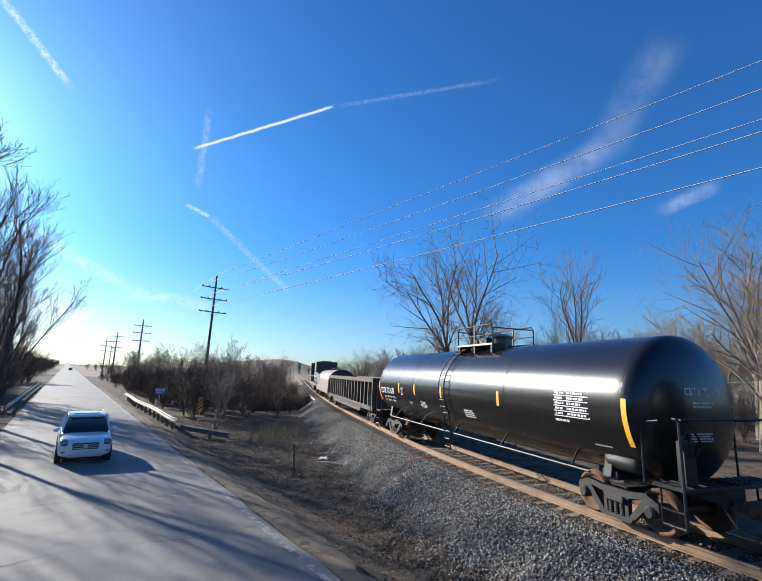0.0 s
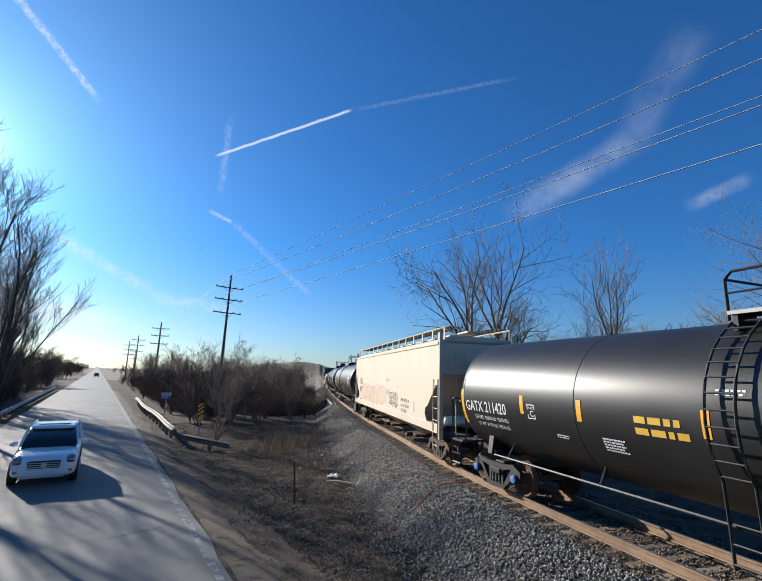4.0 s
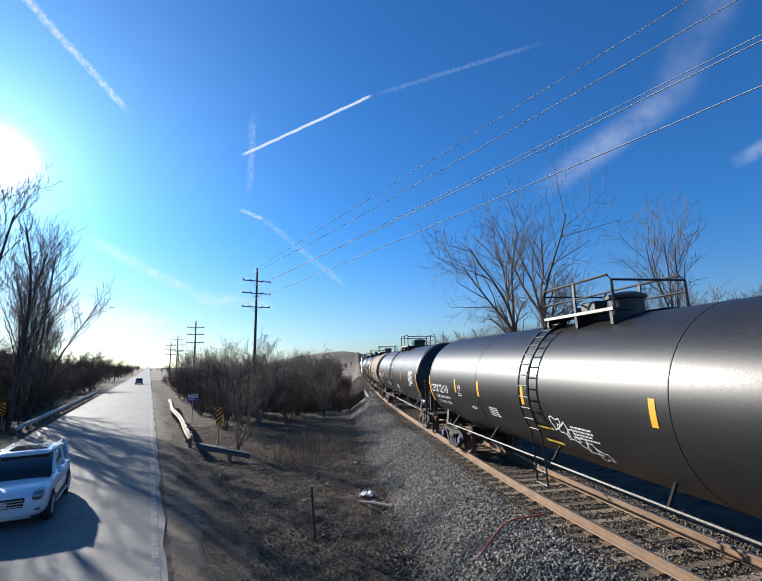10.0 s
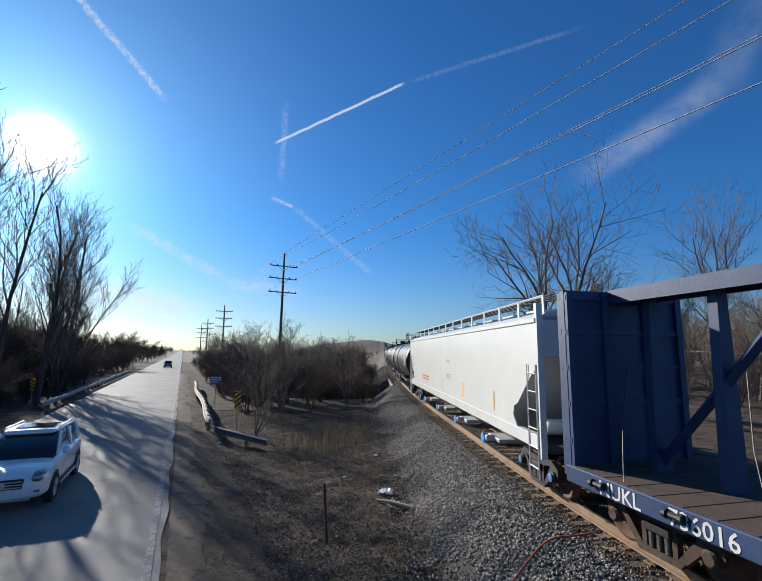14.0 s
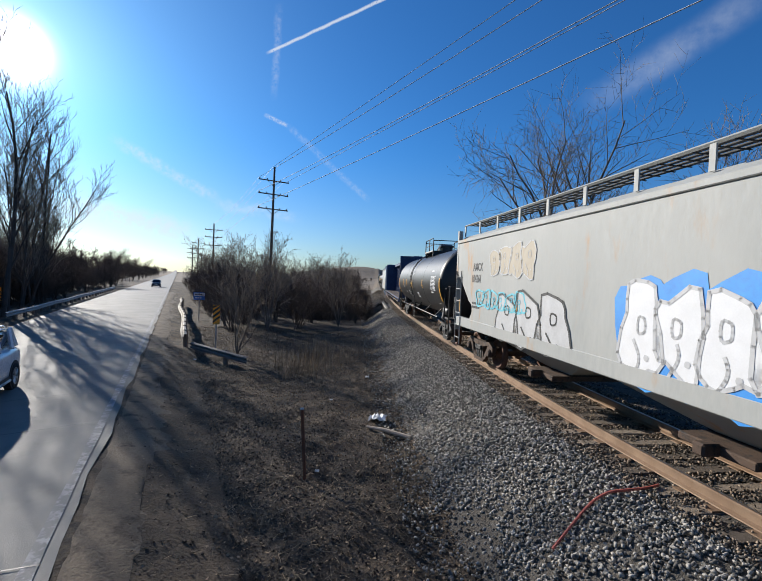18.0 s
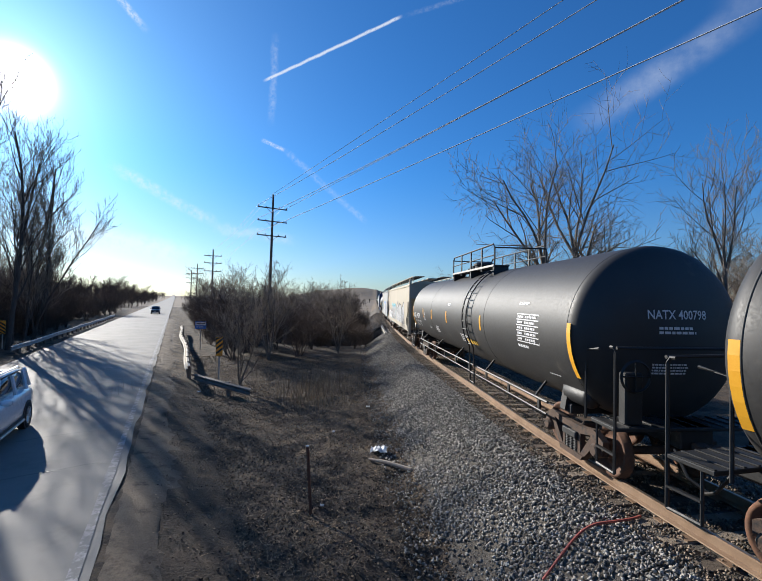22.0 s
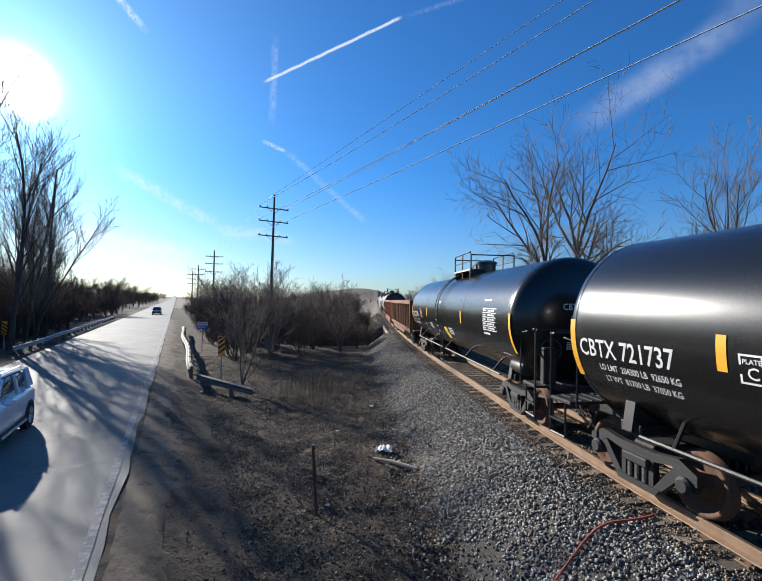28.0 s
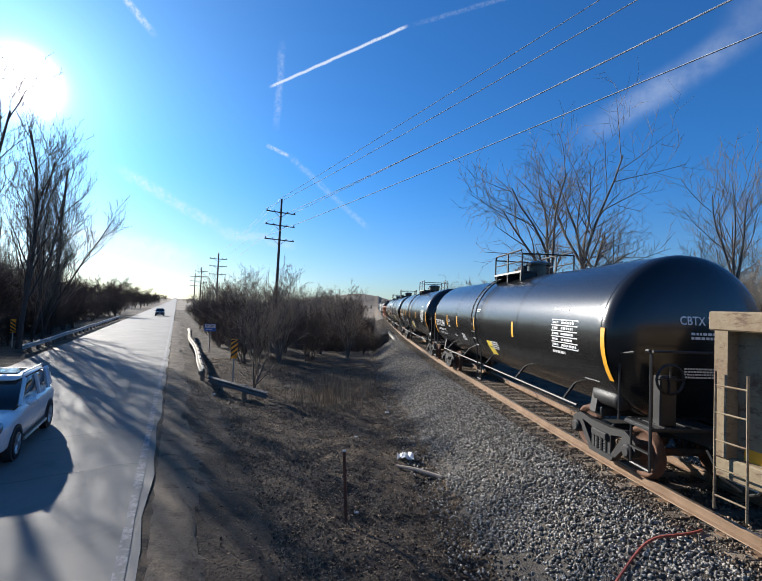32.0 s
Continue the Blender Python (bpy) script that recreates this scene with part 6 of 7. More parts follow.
def loft(bm, stations, n=14, power=4.0):
    """A body from cross sections: (x, half width, bottom, top)."""
    rings = []
    for x, w, z0, z1 in stations:
        c, h = (z0 + z1) / 2, (z1 - z0) / 2
        ring = []
        for k in range(n * 2):
            a = math.pi * k / n
            ca, sa = math.cos(a), math.sin(a)
            ring.append(bm.verts.new((x, w * math.copysign(abs(ca) ** (2 / power), ca), c + h * math.copysign(abs(sa) ** (2 / power), sa))))
        rings.append(ring)
    for a, b in zip(rings, rings[1:]):
        for k in range(n * 2):
            j = (k + 1) % (n * 2)
            bm.faces.new((a[k], a[j], b[j], b[k]))
    bm.faces.new(rings[0][::-1])
    bm.faces.new(rings[-1])
    bmesh.ops.recalc_face_normals(bm, faces=bm.faces)
    return bm


def road_car(name, label, paint, at, scale=1.0, detail=True):
    """A sport utility car; it looks along +x."""
    car = thing(name, label, "car", at=at)
    body = B()
    loft(body, [(2.38, 0.50, 0.42, 0.74), (2.32, 0.78, 0.34, 0.89), (2.15, 0.90, 0.28, 0.98), (1.75, 0.95, 0.26, 1.05), (1.0, 0.96, 0.26, 1.13), (0.6, 0.96, 0.26, 1.18),
                (-1.0, 0.96, 0.26, 1.20), (-1.8, 0.95, 0.28, 1.20), (-2.2, 0.90, 0.34, 1.16), (-2.36, 0.78, 0.42, 1.05)], 14, 5.0)
    part("body", body, paint, car, smooth=True)
    cabin = B()
    loft(cabin, [(1.15, 0.80, 1.05, 1.13), (0.75, 0.84, 1.05, 1.38), (0.25, 0.80, 1.05, 1.70), (-0.3, 0.79, 1.05, 1.76), (-1.4, 0.78, 1.05, 1.74), (-1.95, 0.74, 1.05, 1.62), (-2.25, 0.74, 1.05, 1.18)], 14, 5.0)
    glass = part("greenhouse", cabin, "car_glass", car, "dark tinted glass", smooth=True)
    roof = B()
    loft(roof, [(0.36, 0.60, 1.66, 1.72), (0.1, 0.72, 1.69, 1.775), (-0.4, 0.75, 1.70, 1.805), (-1.3, 0.74, 1.69, 1.79), (-1.9, 0.70, 1.62, 1.70), (-2.02, 0.62, 1.60, 1.64)], 12, 3.0)
    part("roof", roof, paint, car, smooth=True)
    part("sunroof", box(B(), -0.9, -0.05, -0.5, 0.5, 1.795, 1.812, 0.005), "car_glass", car)
    for k in (-1, 1):
        for low, high, r in (((0.98, 0.86), (0.28, 0.75), 0.045), ((-0.52, 0.90), (-0.55, 0.78), 0.05), ((-1.45, 0.90), (-1.62, 0.76), 0.06), ((-2.15, 0.80), (-1.9, 0.72), 0.06)):
            part("pillar", tube(B(), [(low[0], k * low[1], 1.16), (high[0], k * high[1], 1.71)], r, 6), paint, car)
        part("roof_rail", tube(B(), [(0.2, k * 0.68, 1.76), (0.05, k * 0.68, 1.83), (-1.5, k * 0.67, 1.83), (-1.65, k * 0.67, 1.76)], 0.02, 6), "alloy", car)
        part("mirror", loft(B(), [(0.80, 0.06, 1.14, 1.26), (0.86, 0.12, 1.12, 1.30), (0.98, 0.11, 1.14, 1.28), (1.02, 0.05, 1.18, 1.24)], 8, 3.0), paint, car, at=Matrix.Translation((-0.12, k * 1.06, 0)), smooth=True)
        lamp = B()
        loft(lamp, [(1.75, 0.05, 0.86, 0.98), (2.05, 0.14, 0.78, 0.98), (2.27, 0.12, 0.74, 0.90)], 8, 3.0)
        part("headlight", lamp, "lamp_glass", car, "clear headlight", at=Matrix.Translation((0.085, k * 0.735, 0.005)), smooth=True)
        part("fog_light", box(B(), 2.28, 2.34, k * 0.68 - 0.13, k * 0.68 + 0.13, 0.46, 0.54, 0.02), "lamp_glass", car)
        part("side_step", tube(B(), [(1.0, k * 0.98, 0.34), (-1.0, k * 0.98, 0.34)], 0.04, 6), "alloy", car)
        part("cladding", box(B(), -1.0, 1.0, min(k * 0.955, k * 0.975), max(k * 0.955, k * 0.975), 0.30, 0.46, 0.01), "plastic", car)
        for x in (1.46, -1.46):
            arch = B()
            lathe(arch, [(k * 0.80, 0.43), (k * 0.972, 0.43), (k * 0.972, 0.36), (k * 0.80, 0.36)], "y", 28, (x, 0, 0.385))
            part("wheel_arch", arch, "plastic", car)
            w = part("wheel", lathe(B(), [(-0.12, 0.22), (-0.12, 0.34), (-0.09, 0.375), (0.09, 0.375), (0.12, 0.34), (0.12, 0.25), (0.10, 0.24)], "y", 32), "tyre", car, at=Matrix.Translation((x, k * 0.87, 0.375)), smooth=True)
            rim = B()
            lathe(rim, [(k * 0.09, 0.25), (k * 0.115, 0.25), (k * 0.115, 0.225), (k * 0.08, 0.22)], "y", 28)
            for a in range(5):
                c, s = math.cos(a * 1.2566), math.sin(a * 1.2566)
                tube(rim, [(0.03 * c, k * 0.10, 0.03 * s), (0.235 * c, k * 0.10, 0.235 * s)], 0.032, 5)
            part("rim", rim, "alloy", w)
    grille = B()
    box(grille, 2.30, 2.395, -0.46, 0.46, 0.58, 0.84, 0.03)
    gr = part("grille", grille, "plastic", car)
    bm = B()
    for z in (0.64, 0.71, 0.78):
        box(bm, 2.39, 2.41, -0.43, 0.43, z - 0.012, z + 0.012)
    lathe(bm, [(2.40, 0.0), (2.40, 0.085), (2.42, 0.085), (2.42, 0.0)], "x", 16, (0, 0, 0.71))
    part("grille_bar", bm, "alloy", gr)
    part("lower_intake", box(B(), 2.29, 2.365, -0.5, 0.5, 0.40, 0.52, 0.02), "plastic", car)
    part("front_skid", box(B(), 2.26, 2.35, -0.62, 0.62, 0.28, 0.36, 0.02), "alloy", car)
    for y in (-0.35, 0.35):
        part("bonnet_vent", box(B(), 0.98, 1.14, y - 0.18, y + 0.18, 1.105, 1.142, 0.004), "plastic", car)
    part("plate", box(B(), 2.365, 2.385, -0.15, 0.15, 0.53, 0.60), "white", car, "plain pale plate")
    return car


def road_heading(towards_camera=True):
    d = -ROAD_DIR if towards_camera else ROAD_DIR
    return math.atan2(d.y, d.x)


suv_at = Matrix.Translation(on_road(4.2, -3.45, ROAD_Z + 0.006)) @ Matrix.Rotation(road_heading(), 4, "Z")
road_car("sport_utility_car", "white sport utility car waiting on the road", "car_white", suv_at).scale = (0.94, 0.94, 0.94)
far_car = road_car("waiting_car", "dark car coming up and stopping on the road", "car_dark", Matrix.Translation(on_road(280, -2.3, ROAD_Z + 0.01)) @ Matrix.Rotation(road_heading(), 4, "Z"))
far_car.scale = (0.84, 0.84, 0.84)


# ---- roadside furniture ----


def on_ground(x, y, lift=0.0):
    return Vector((x, y, float(height(x, y)) + lift))


def guardrail(points, label, mat="galv", lean=0.0):
    """A steel beam rail on posts along points."""
    g_ = thing("guardrail", label, "guardrail", "guardrails along the road")
    prof = [(-0.155, 0.0), (-0.11, 0.075), (-0.05, 0.075), (0.0, 0.01), (0.05, 0.075), (0.11, 0.075), (0.155, 0.0)]
    rows = []
    for i, p in enumerate(points):
        d = (points[min(i + 1, len(points) - 1)] - points[max(i - 1, 0)]).normalized()
        out = Vector((-d.y, d.x, 0))
        up, face = Vector((0, 0, math.cos(lean))) - out * math.sin(lean), out * math.cos(lean) + Vector((0, 0, math.sin(lean)))
        rows.append([p + face * b + up * a for a, b in prof] + [p + face * (b - 0.006) + up * a for a, b in prof[::-1]])
    part("beam", ribbon("beam", rows, mat), mat, g_)
    post = mesh_of("post", box(B(), -0.08, 0.08, -0.08, 0.08, -0.75, 0.17, 0.01), "guard_wood")
    run = 0.0
    for a, b in zip(points, points[1:]):
        run += (b - a).length
        if run > 1.9:
            run = 0
            d = (b - a).normalized()
            out = Vector((-d.y, d.x, 0))
            part("post", post, "guard_wood", g_, at=Matrix.Translation(a - out * 0.10))


guardrail([on_road(a, -7.65, ROAD_Z + 0.42 + 0.02 * math.sin(a * 0.6)) for a in np.arange(72, 22, -1.0)], "weathered steel guardrail on posts by the far lane")
guardrail([on_road(a, 1.75 + 0.10 * math.sin(a * 0.35) + 0.012 * max(0, 22 - a), ROAD_Z + 0.38) for a in np.arange(12.5, 44, 0.7)], "dented pale steel guardrail leaning by the road", "beam_pale", 0.75)
guardrail([Vector((-5.0 - 3.4 * f, 24.7 + 2.3 * f, 0.22 + 0.14 * f)) for f in np.linspace(0, 1, 6)], "short bent guardrail end piece", "beam_dark")


def hazard_sign(p, turn, flip=1):
    s = thing("hazard_marker", "yellow and black striped hazard marker on a post", "road sign", "hazard markers", at=Matrix.Translation(p) @ Matrix.Rotation(turn, 4, "Z"))
    top = 2.21 - p.z
    part("post", box(B(), -0.03, 0.03, 0.02, 0.05, -0.3, top), "galv", s)
    plate_ = part("plate", box(B(), -0.153, 0.153, -0.006, 0.006, top - 0.914, top, 0.0), "sign_yellow", s)
    for i in range(4):
        z = top - 0.914 + 0.05 + i * 0.235
        pts = [(-0.15, z), (0.15, z + 0.24 * flip), (0.15, z + 0.12 + 0.24 * flip), (-0.15, z + 0.12)]
        lo, hi = top - 0.91, top - 0.004
        pts = [(x, min(max(v, lo), hi)) for x, v in pts]
        vs = [Vector((x, -0.010, v)) for x, v in pts]
        me = bpy.data.meshes.new("stripe")
        me.from_pydata([tuple(v) for v in vs], [], [(0, 1, 2, 3)])
        me.materials.append(M["sign_black"])
        part("stripe", me, "sign_black", plate_)


hazard_sign(on_ground(-7.53, 27.58), 0.28)
hazard_sign(Vector((-25.8, 35.8, 0.1)), 0.5, -1)


def blue_sign(p, turn):
    s = thing("blue_road_sign", "small blue and white road sign on a post", "road sign", at=Matrix.Translation(p) @ Matrix.Rotation(turn, 4, "Z"))
    h = 2.15 - p.z
    part("post", box(B(), -0.03, 0.03, 0.02, 0.05, -0.3, h), "galv", s)
    plate_ = part("plate", box(B(), -0.42, 0.42, -0.008, 0.008, h - 0.58, h, 0.0), "sign_blue", s)
    me = wrapped([quad(-0.38, 0.38, h - 0.30, h - 0.04)], lambda u, v: Vector((u, -0.012, v)), "white_band", "white", plate_)
    wrapped(bars(-0.3, h - 0.2, 0.6, 1, 0.07, random.Random(2)), lambda u, v: Vector((u, -0.015, v)), "writing_bar", "dark_ink", plate_)
    wrapped(bars(-0.3, h - 0.47, 0.6, 1, 0.08, random.Random(3)), lambda u, v: Vector((u, -0.012, v)), "writing_bar", "white", plate_)


blue_sign(on_ground(-14.36, 40.8), 0.28)


def utility_pole(x, y, top, arms, width=2.2, yaw=0.0, lean=0.0, label="tall wooden utility pole with three crossarms"):
    z = float(height(x, y))
    p = thing("utility_pole", label, "utility pole", "utility poles", at=Matrix.Translation((x, y, z)) @ Matrix.Rotation(lean, 4, "Y") @ Matrix.Rotation(yaw, 4, "Z"))
    h = top - z
    part("pole", tube(B(), [(0, 0, -0.5), (0, 0, h * 0.5), (0, 0, h)], 0.2, 10, radii=[0.24, 0.19, 0.13]), "pole_wood", p)
    for a in arms:
        arm = part("crossarm", box(B(), -width, width, -0.07, 0.07, h - a - 0.07, h - a + 0.07, 0.01), "pole_wood", p)
        bm = B()
        tube(bm, [(-0.9, 0.08, h - a), (0, 0.1, h - a - 0.75)], 0.03, 4)
        tube(bm, [(0.9, 0.08, h - a), (0, 0.1, h - a - 0.75)], 0.03, 4)
        part("brace", bm, "pole_wood", p)
        for k in (-0.94, -0.45, 0.45, 0.94):
            part("insulator", lathe(B(), [(h - a + 0.07, 0.03), (h - a + 0.12, 0.08), (h - a + 0.2, 0.08), (h - a + 0.28, 0.04), (h - a + 0.3, 0.0)], "z", 8, (k * width, 0, 0)), "insulator", arm)
    return p


POLE = Vector((-17.2, 69.4, 19.05))
LINE = Vector((0.530, -0.848, 0)).normalized()            # the way the wires run
NEXT = POLE + LINE * 108
FACE = math.atan2(LINE.y, LINE.x) + math.pi / 2
utility_pole(POLE.x, POLE.y, POLE.z, (2.0, 3.9, 6.0), 2.15, FACE, 0.012)
utility_pole(NEXT.x, NEXT.y, POLE.z, (2.0, 3.9, 6.0), 2.15, FACE)
FAR_STEPS = ((-22.3, 33.1, 0), (-44, 73, 0), (-59, 101, 0), (-83, 162, 0))
FAR_POLES = [POLE + Vector(v) for v in FAR_STEPS]
for k, q in enumerate(FAR_POLES):
    utility_pole(q.x, q.y, 14.5 - 0.3 * k, (1.4, 3.0, 4.8), 1.8, FACE - 0.1)


def wires():
    across = Vector((-LINE.y, LINE.x, 0))
    for a, side, sag in ((0.0, 0.0, 0.2), (1.9, 2.0, 0.15), (1.75, -2.0, 1.0), (3.7, -2.0, 0.9), (5.75, -2.0, 0.35)):
        pts = []
        for i in range(41):
            f = i / 40
            p = POLE.lerp(NEXT, f) + across * side
            pts.append((p.x, p.y, POLE.z - a - 4 * sag * f * (1 - f)))
        tagged(part("power_line", tube(B(), pts, 0.028, 4), "wire"), "thin overhead power line slung between poles", "power line", "power lines")
        pts = []
        for k, (u, v) in enumerate(zip([POLE] + FAR_POLES, FAR_POLES)):
            for i in range(8):
                f = i / 8
                p = u.lerp(v, f) + across * side * 0.9
                drop = 4.5 * (f if k == 0 else 1)
                pts.append((p.x, p.y, POLE.z - drop - a * 0.88 - 4 * 0.8 * f * (1 - f)))
        tagged(part("power_line", tube(B(), pts, 0.014, 3), "wire"), "thin overhead power line slung between poles", "power line", "power lines")


wires()
utility_pole(20.3, 41.6, 5.5, (0.75,), 1.5, 0.35, label="short old telegraph pole with one crossarm behind the track")
utility_pole(33.0, 12.0, 6.0, (0.75,), 1.5, 0.35, label="short old telegraph pole with one crossarm behind the track")
tagged(part("telegraph_wire", tube(B(), [(20.3 + 12.7 * f, 41.6 - 29.6 * f, 4.75 + 0.5 * f - 2.6 * f * (1 - f)) for f in np.linspace(0, 1, 16)], 0.012, 4), "wire"), "single slack telegraph wire", "wire")
tagged(part("telegraph_wire", tube(B(), [(20.3 - 4 * f, 41.6 + 55 * f, 4.75 - 2.2 * f * (1 - f)) for f in np.linspace(0, 1, 16)], 0.012, 4), "wire"), "single slack telegraph wire", "wire")

# ---- by the track ----


def rusty_post(x, y, top):
    z = float(height(x, y))
    p = thing("metal_post", "thin rusty leaning metal post with a pale cap", "post", at=Matrix.Translation((x, y, z)))
    part("rod", box(B(), -0.028, 0.028, -0.02, 0.02, -0.2, top - z, 0.004), "rust_rod", p, at=Matrix.Rotation(-0.07, 4, "Y"))
    part("cap", box(B(), -0.03, 0.03, -0.022, 0.022, top - z, top - z + 0.03, 0.004), "litter", p, at=Matrix.Rotation(-0.07, 4, "Y"))


rusty_post(-0.72, 15.37, 1.22)
rusty_post(-3.2, 70.0, 1.3)


def crumple(name, label, x, y, size, mat, seed, category="litter"):
    rnd = random.Random(seed)
    bm = B()
    bmesh.ops.create_grid(bm, x_segments=7, y_segments=6, size=size)
    for v in bm.verts:
        v.co += Vector((rnd.uniform(-0.25, 0.25) * size * 0.5, rnd.uniform(-0.25, 0.25) * size * 0.5, abs(rnd.gauss(0.25, 0.25)) * size))
    bmesh.ops.solidify(bm, geom=bm.faces[:], thickness=0.006)
    ob = part(name, bm, mat, at=Matrix.Translation(on_ground(x, y, 0.02)))
    return tagged(ob, label, category)


crumple("plastic_sheet", "crumpled white plastic sheet lying in dead grass", 0.50, 18.95, 0.22, "litter", 3)
crumple("paper_scrap", "small white scrap of litter on the ground", -0.1, 23.9, 0.07, "litter", 4)
crumple("paper_scrap", "small white scrap of litter on the ground", -1.0, 20.6, 0.045, "litter", 5)
crumple("paper_scrap", "small white scrap of litter on the ground", -7.6, 25.6, 0.06, "litter", 6)
crumple("paper_scrap", "small white scrap of litter on the ground", -0.55, 15.7, 0.04, "litter", 9)
crumple("clod", "lump of reddish clay at the foot of the ballast", 2.2, 12.3, 0.09, "rust_rod", 7, "clod")
crumple("dark_rag", "dark scrap lying by the plastic sheet", 1.75, 18.6, 0.14, "sign_black", 8)
a, b = on_ground(0.25, 18.35, 0.05), on_ground(1.35, 17.55, 0.04)
tagged(part("stick", tube(B(), [a, a.lerp(b, 0.4) + Vector((0, 0, 0.03)), b], 0.035, 7, radii=[0.03, 0.045, 0.05]), "stick"), "pale broken stick on the ground", "stick")


def hose():
    pts = []
    for i in range(24):
        f = i / 23
        x, y = 2.85 + 1.62 * f + 0.03 * math.sin(f * 9), 12.52 + 0.75 * f + 0.05 * math.sin(f * 5)
        pts.append(on_ground(x, y, 0.085))
    tagged(part("red_hose", tube(B(), pts, 0.018, 6), "hose"), "thin faded red hose lying on the ballast", "hose")


hose()


def bridge():
    br = thing("trestle_bridge", "short timber railway bridge over a creek", "bridge", kind="structure")
    for side in (-1, 1):
        bm = B()
        pts = [on_track(s, CENTRE + side * 1.75)[0] for s in np.linspace(32.5, 44.5, 9)]
        for p, q in zip(pts, pts[1:]):
            tube(bm, [p + Vector((0, 0, -0.32)), q + Vector((0, 0, -0.32))], 0.18, 4)
        part("side_beam", bm, "concrete", br, "pale timber side beam")
        for i, s in enumerate(np.linspace(33, 44, 7)):
            p, d = on_track(s, CENTRE + side * 1.78)
            part("side_post", box(B(), -0.09, 0.09, -0.09, 0.09, -2.6, -0.1), "concrete", br, at=Matrix.Translation(p) @ Matrix.Rotation(math.atan2(d.y, d.x), 4, "Z"))
    rows = []
    for s in np.linspace(32, 45, 8):
        p, d = on_track(s, CENTRE)
        r = Vector((d.y, -d.x, 0))
        rows.append([p + r * w + Vector((0, 0, z)) for w, z in ((-1.7, -0.36), (1.7, -0.36), (1.7, -0.8), (-1.7, -0.8), (-1.7, -0.36))])
    part("bridge_deck", ribbon("bridge_deck", rows, "tie"), "tie", br)


bridge()
rows = [[(x, 53 + 0.10 * (x - 1) + w, -1.75) for w in (-2.2, 2.2)] for x in np.linspace(-22, 14, 20)]
tagged(new("creek_water", ribbon("creek_water", rows, "water")), "still dark creek water among the brush", "water", kind="structure")

# ---- trees and brush ----


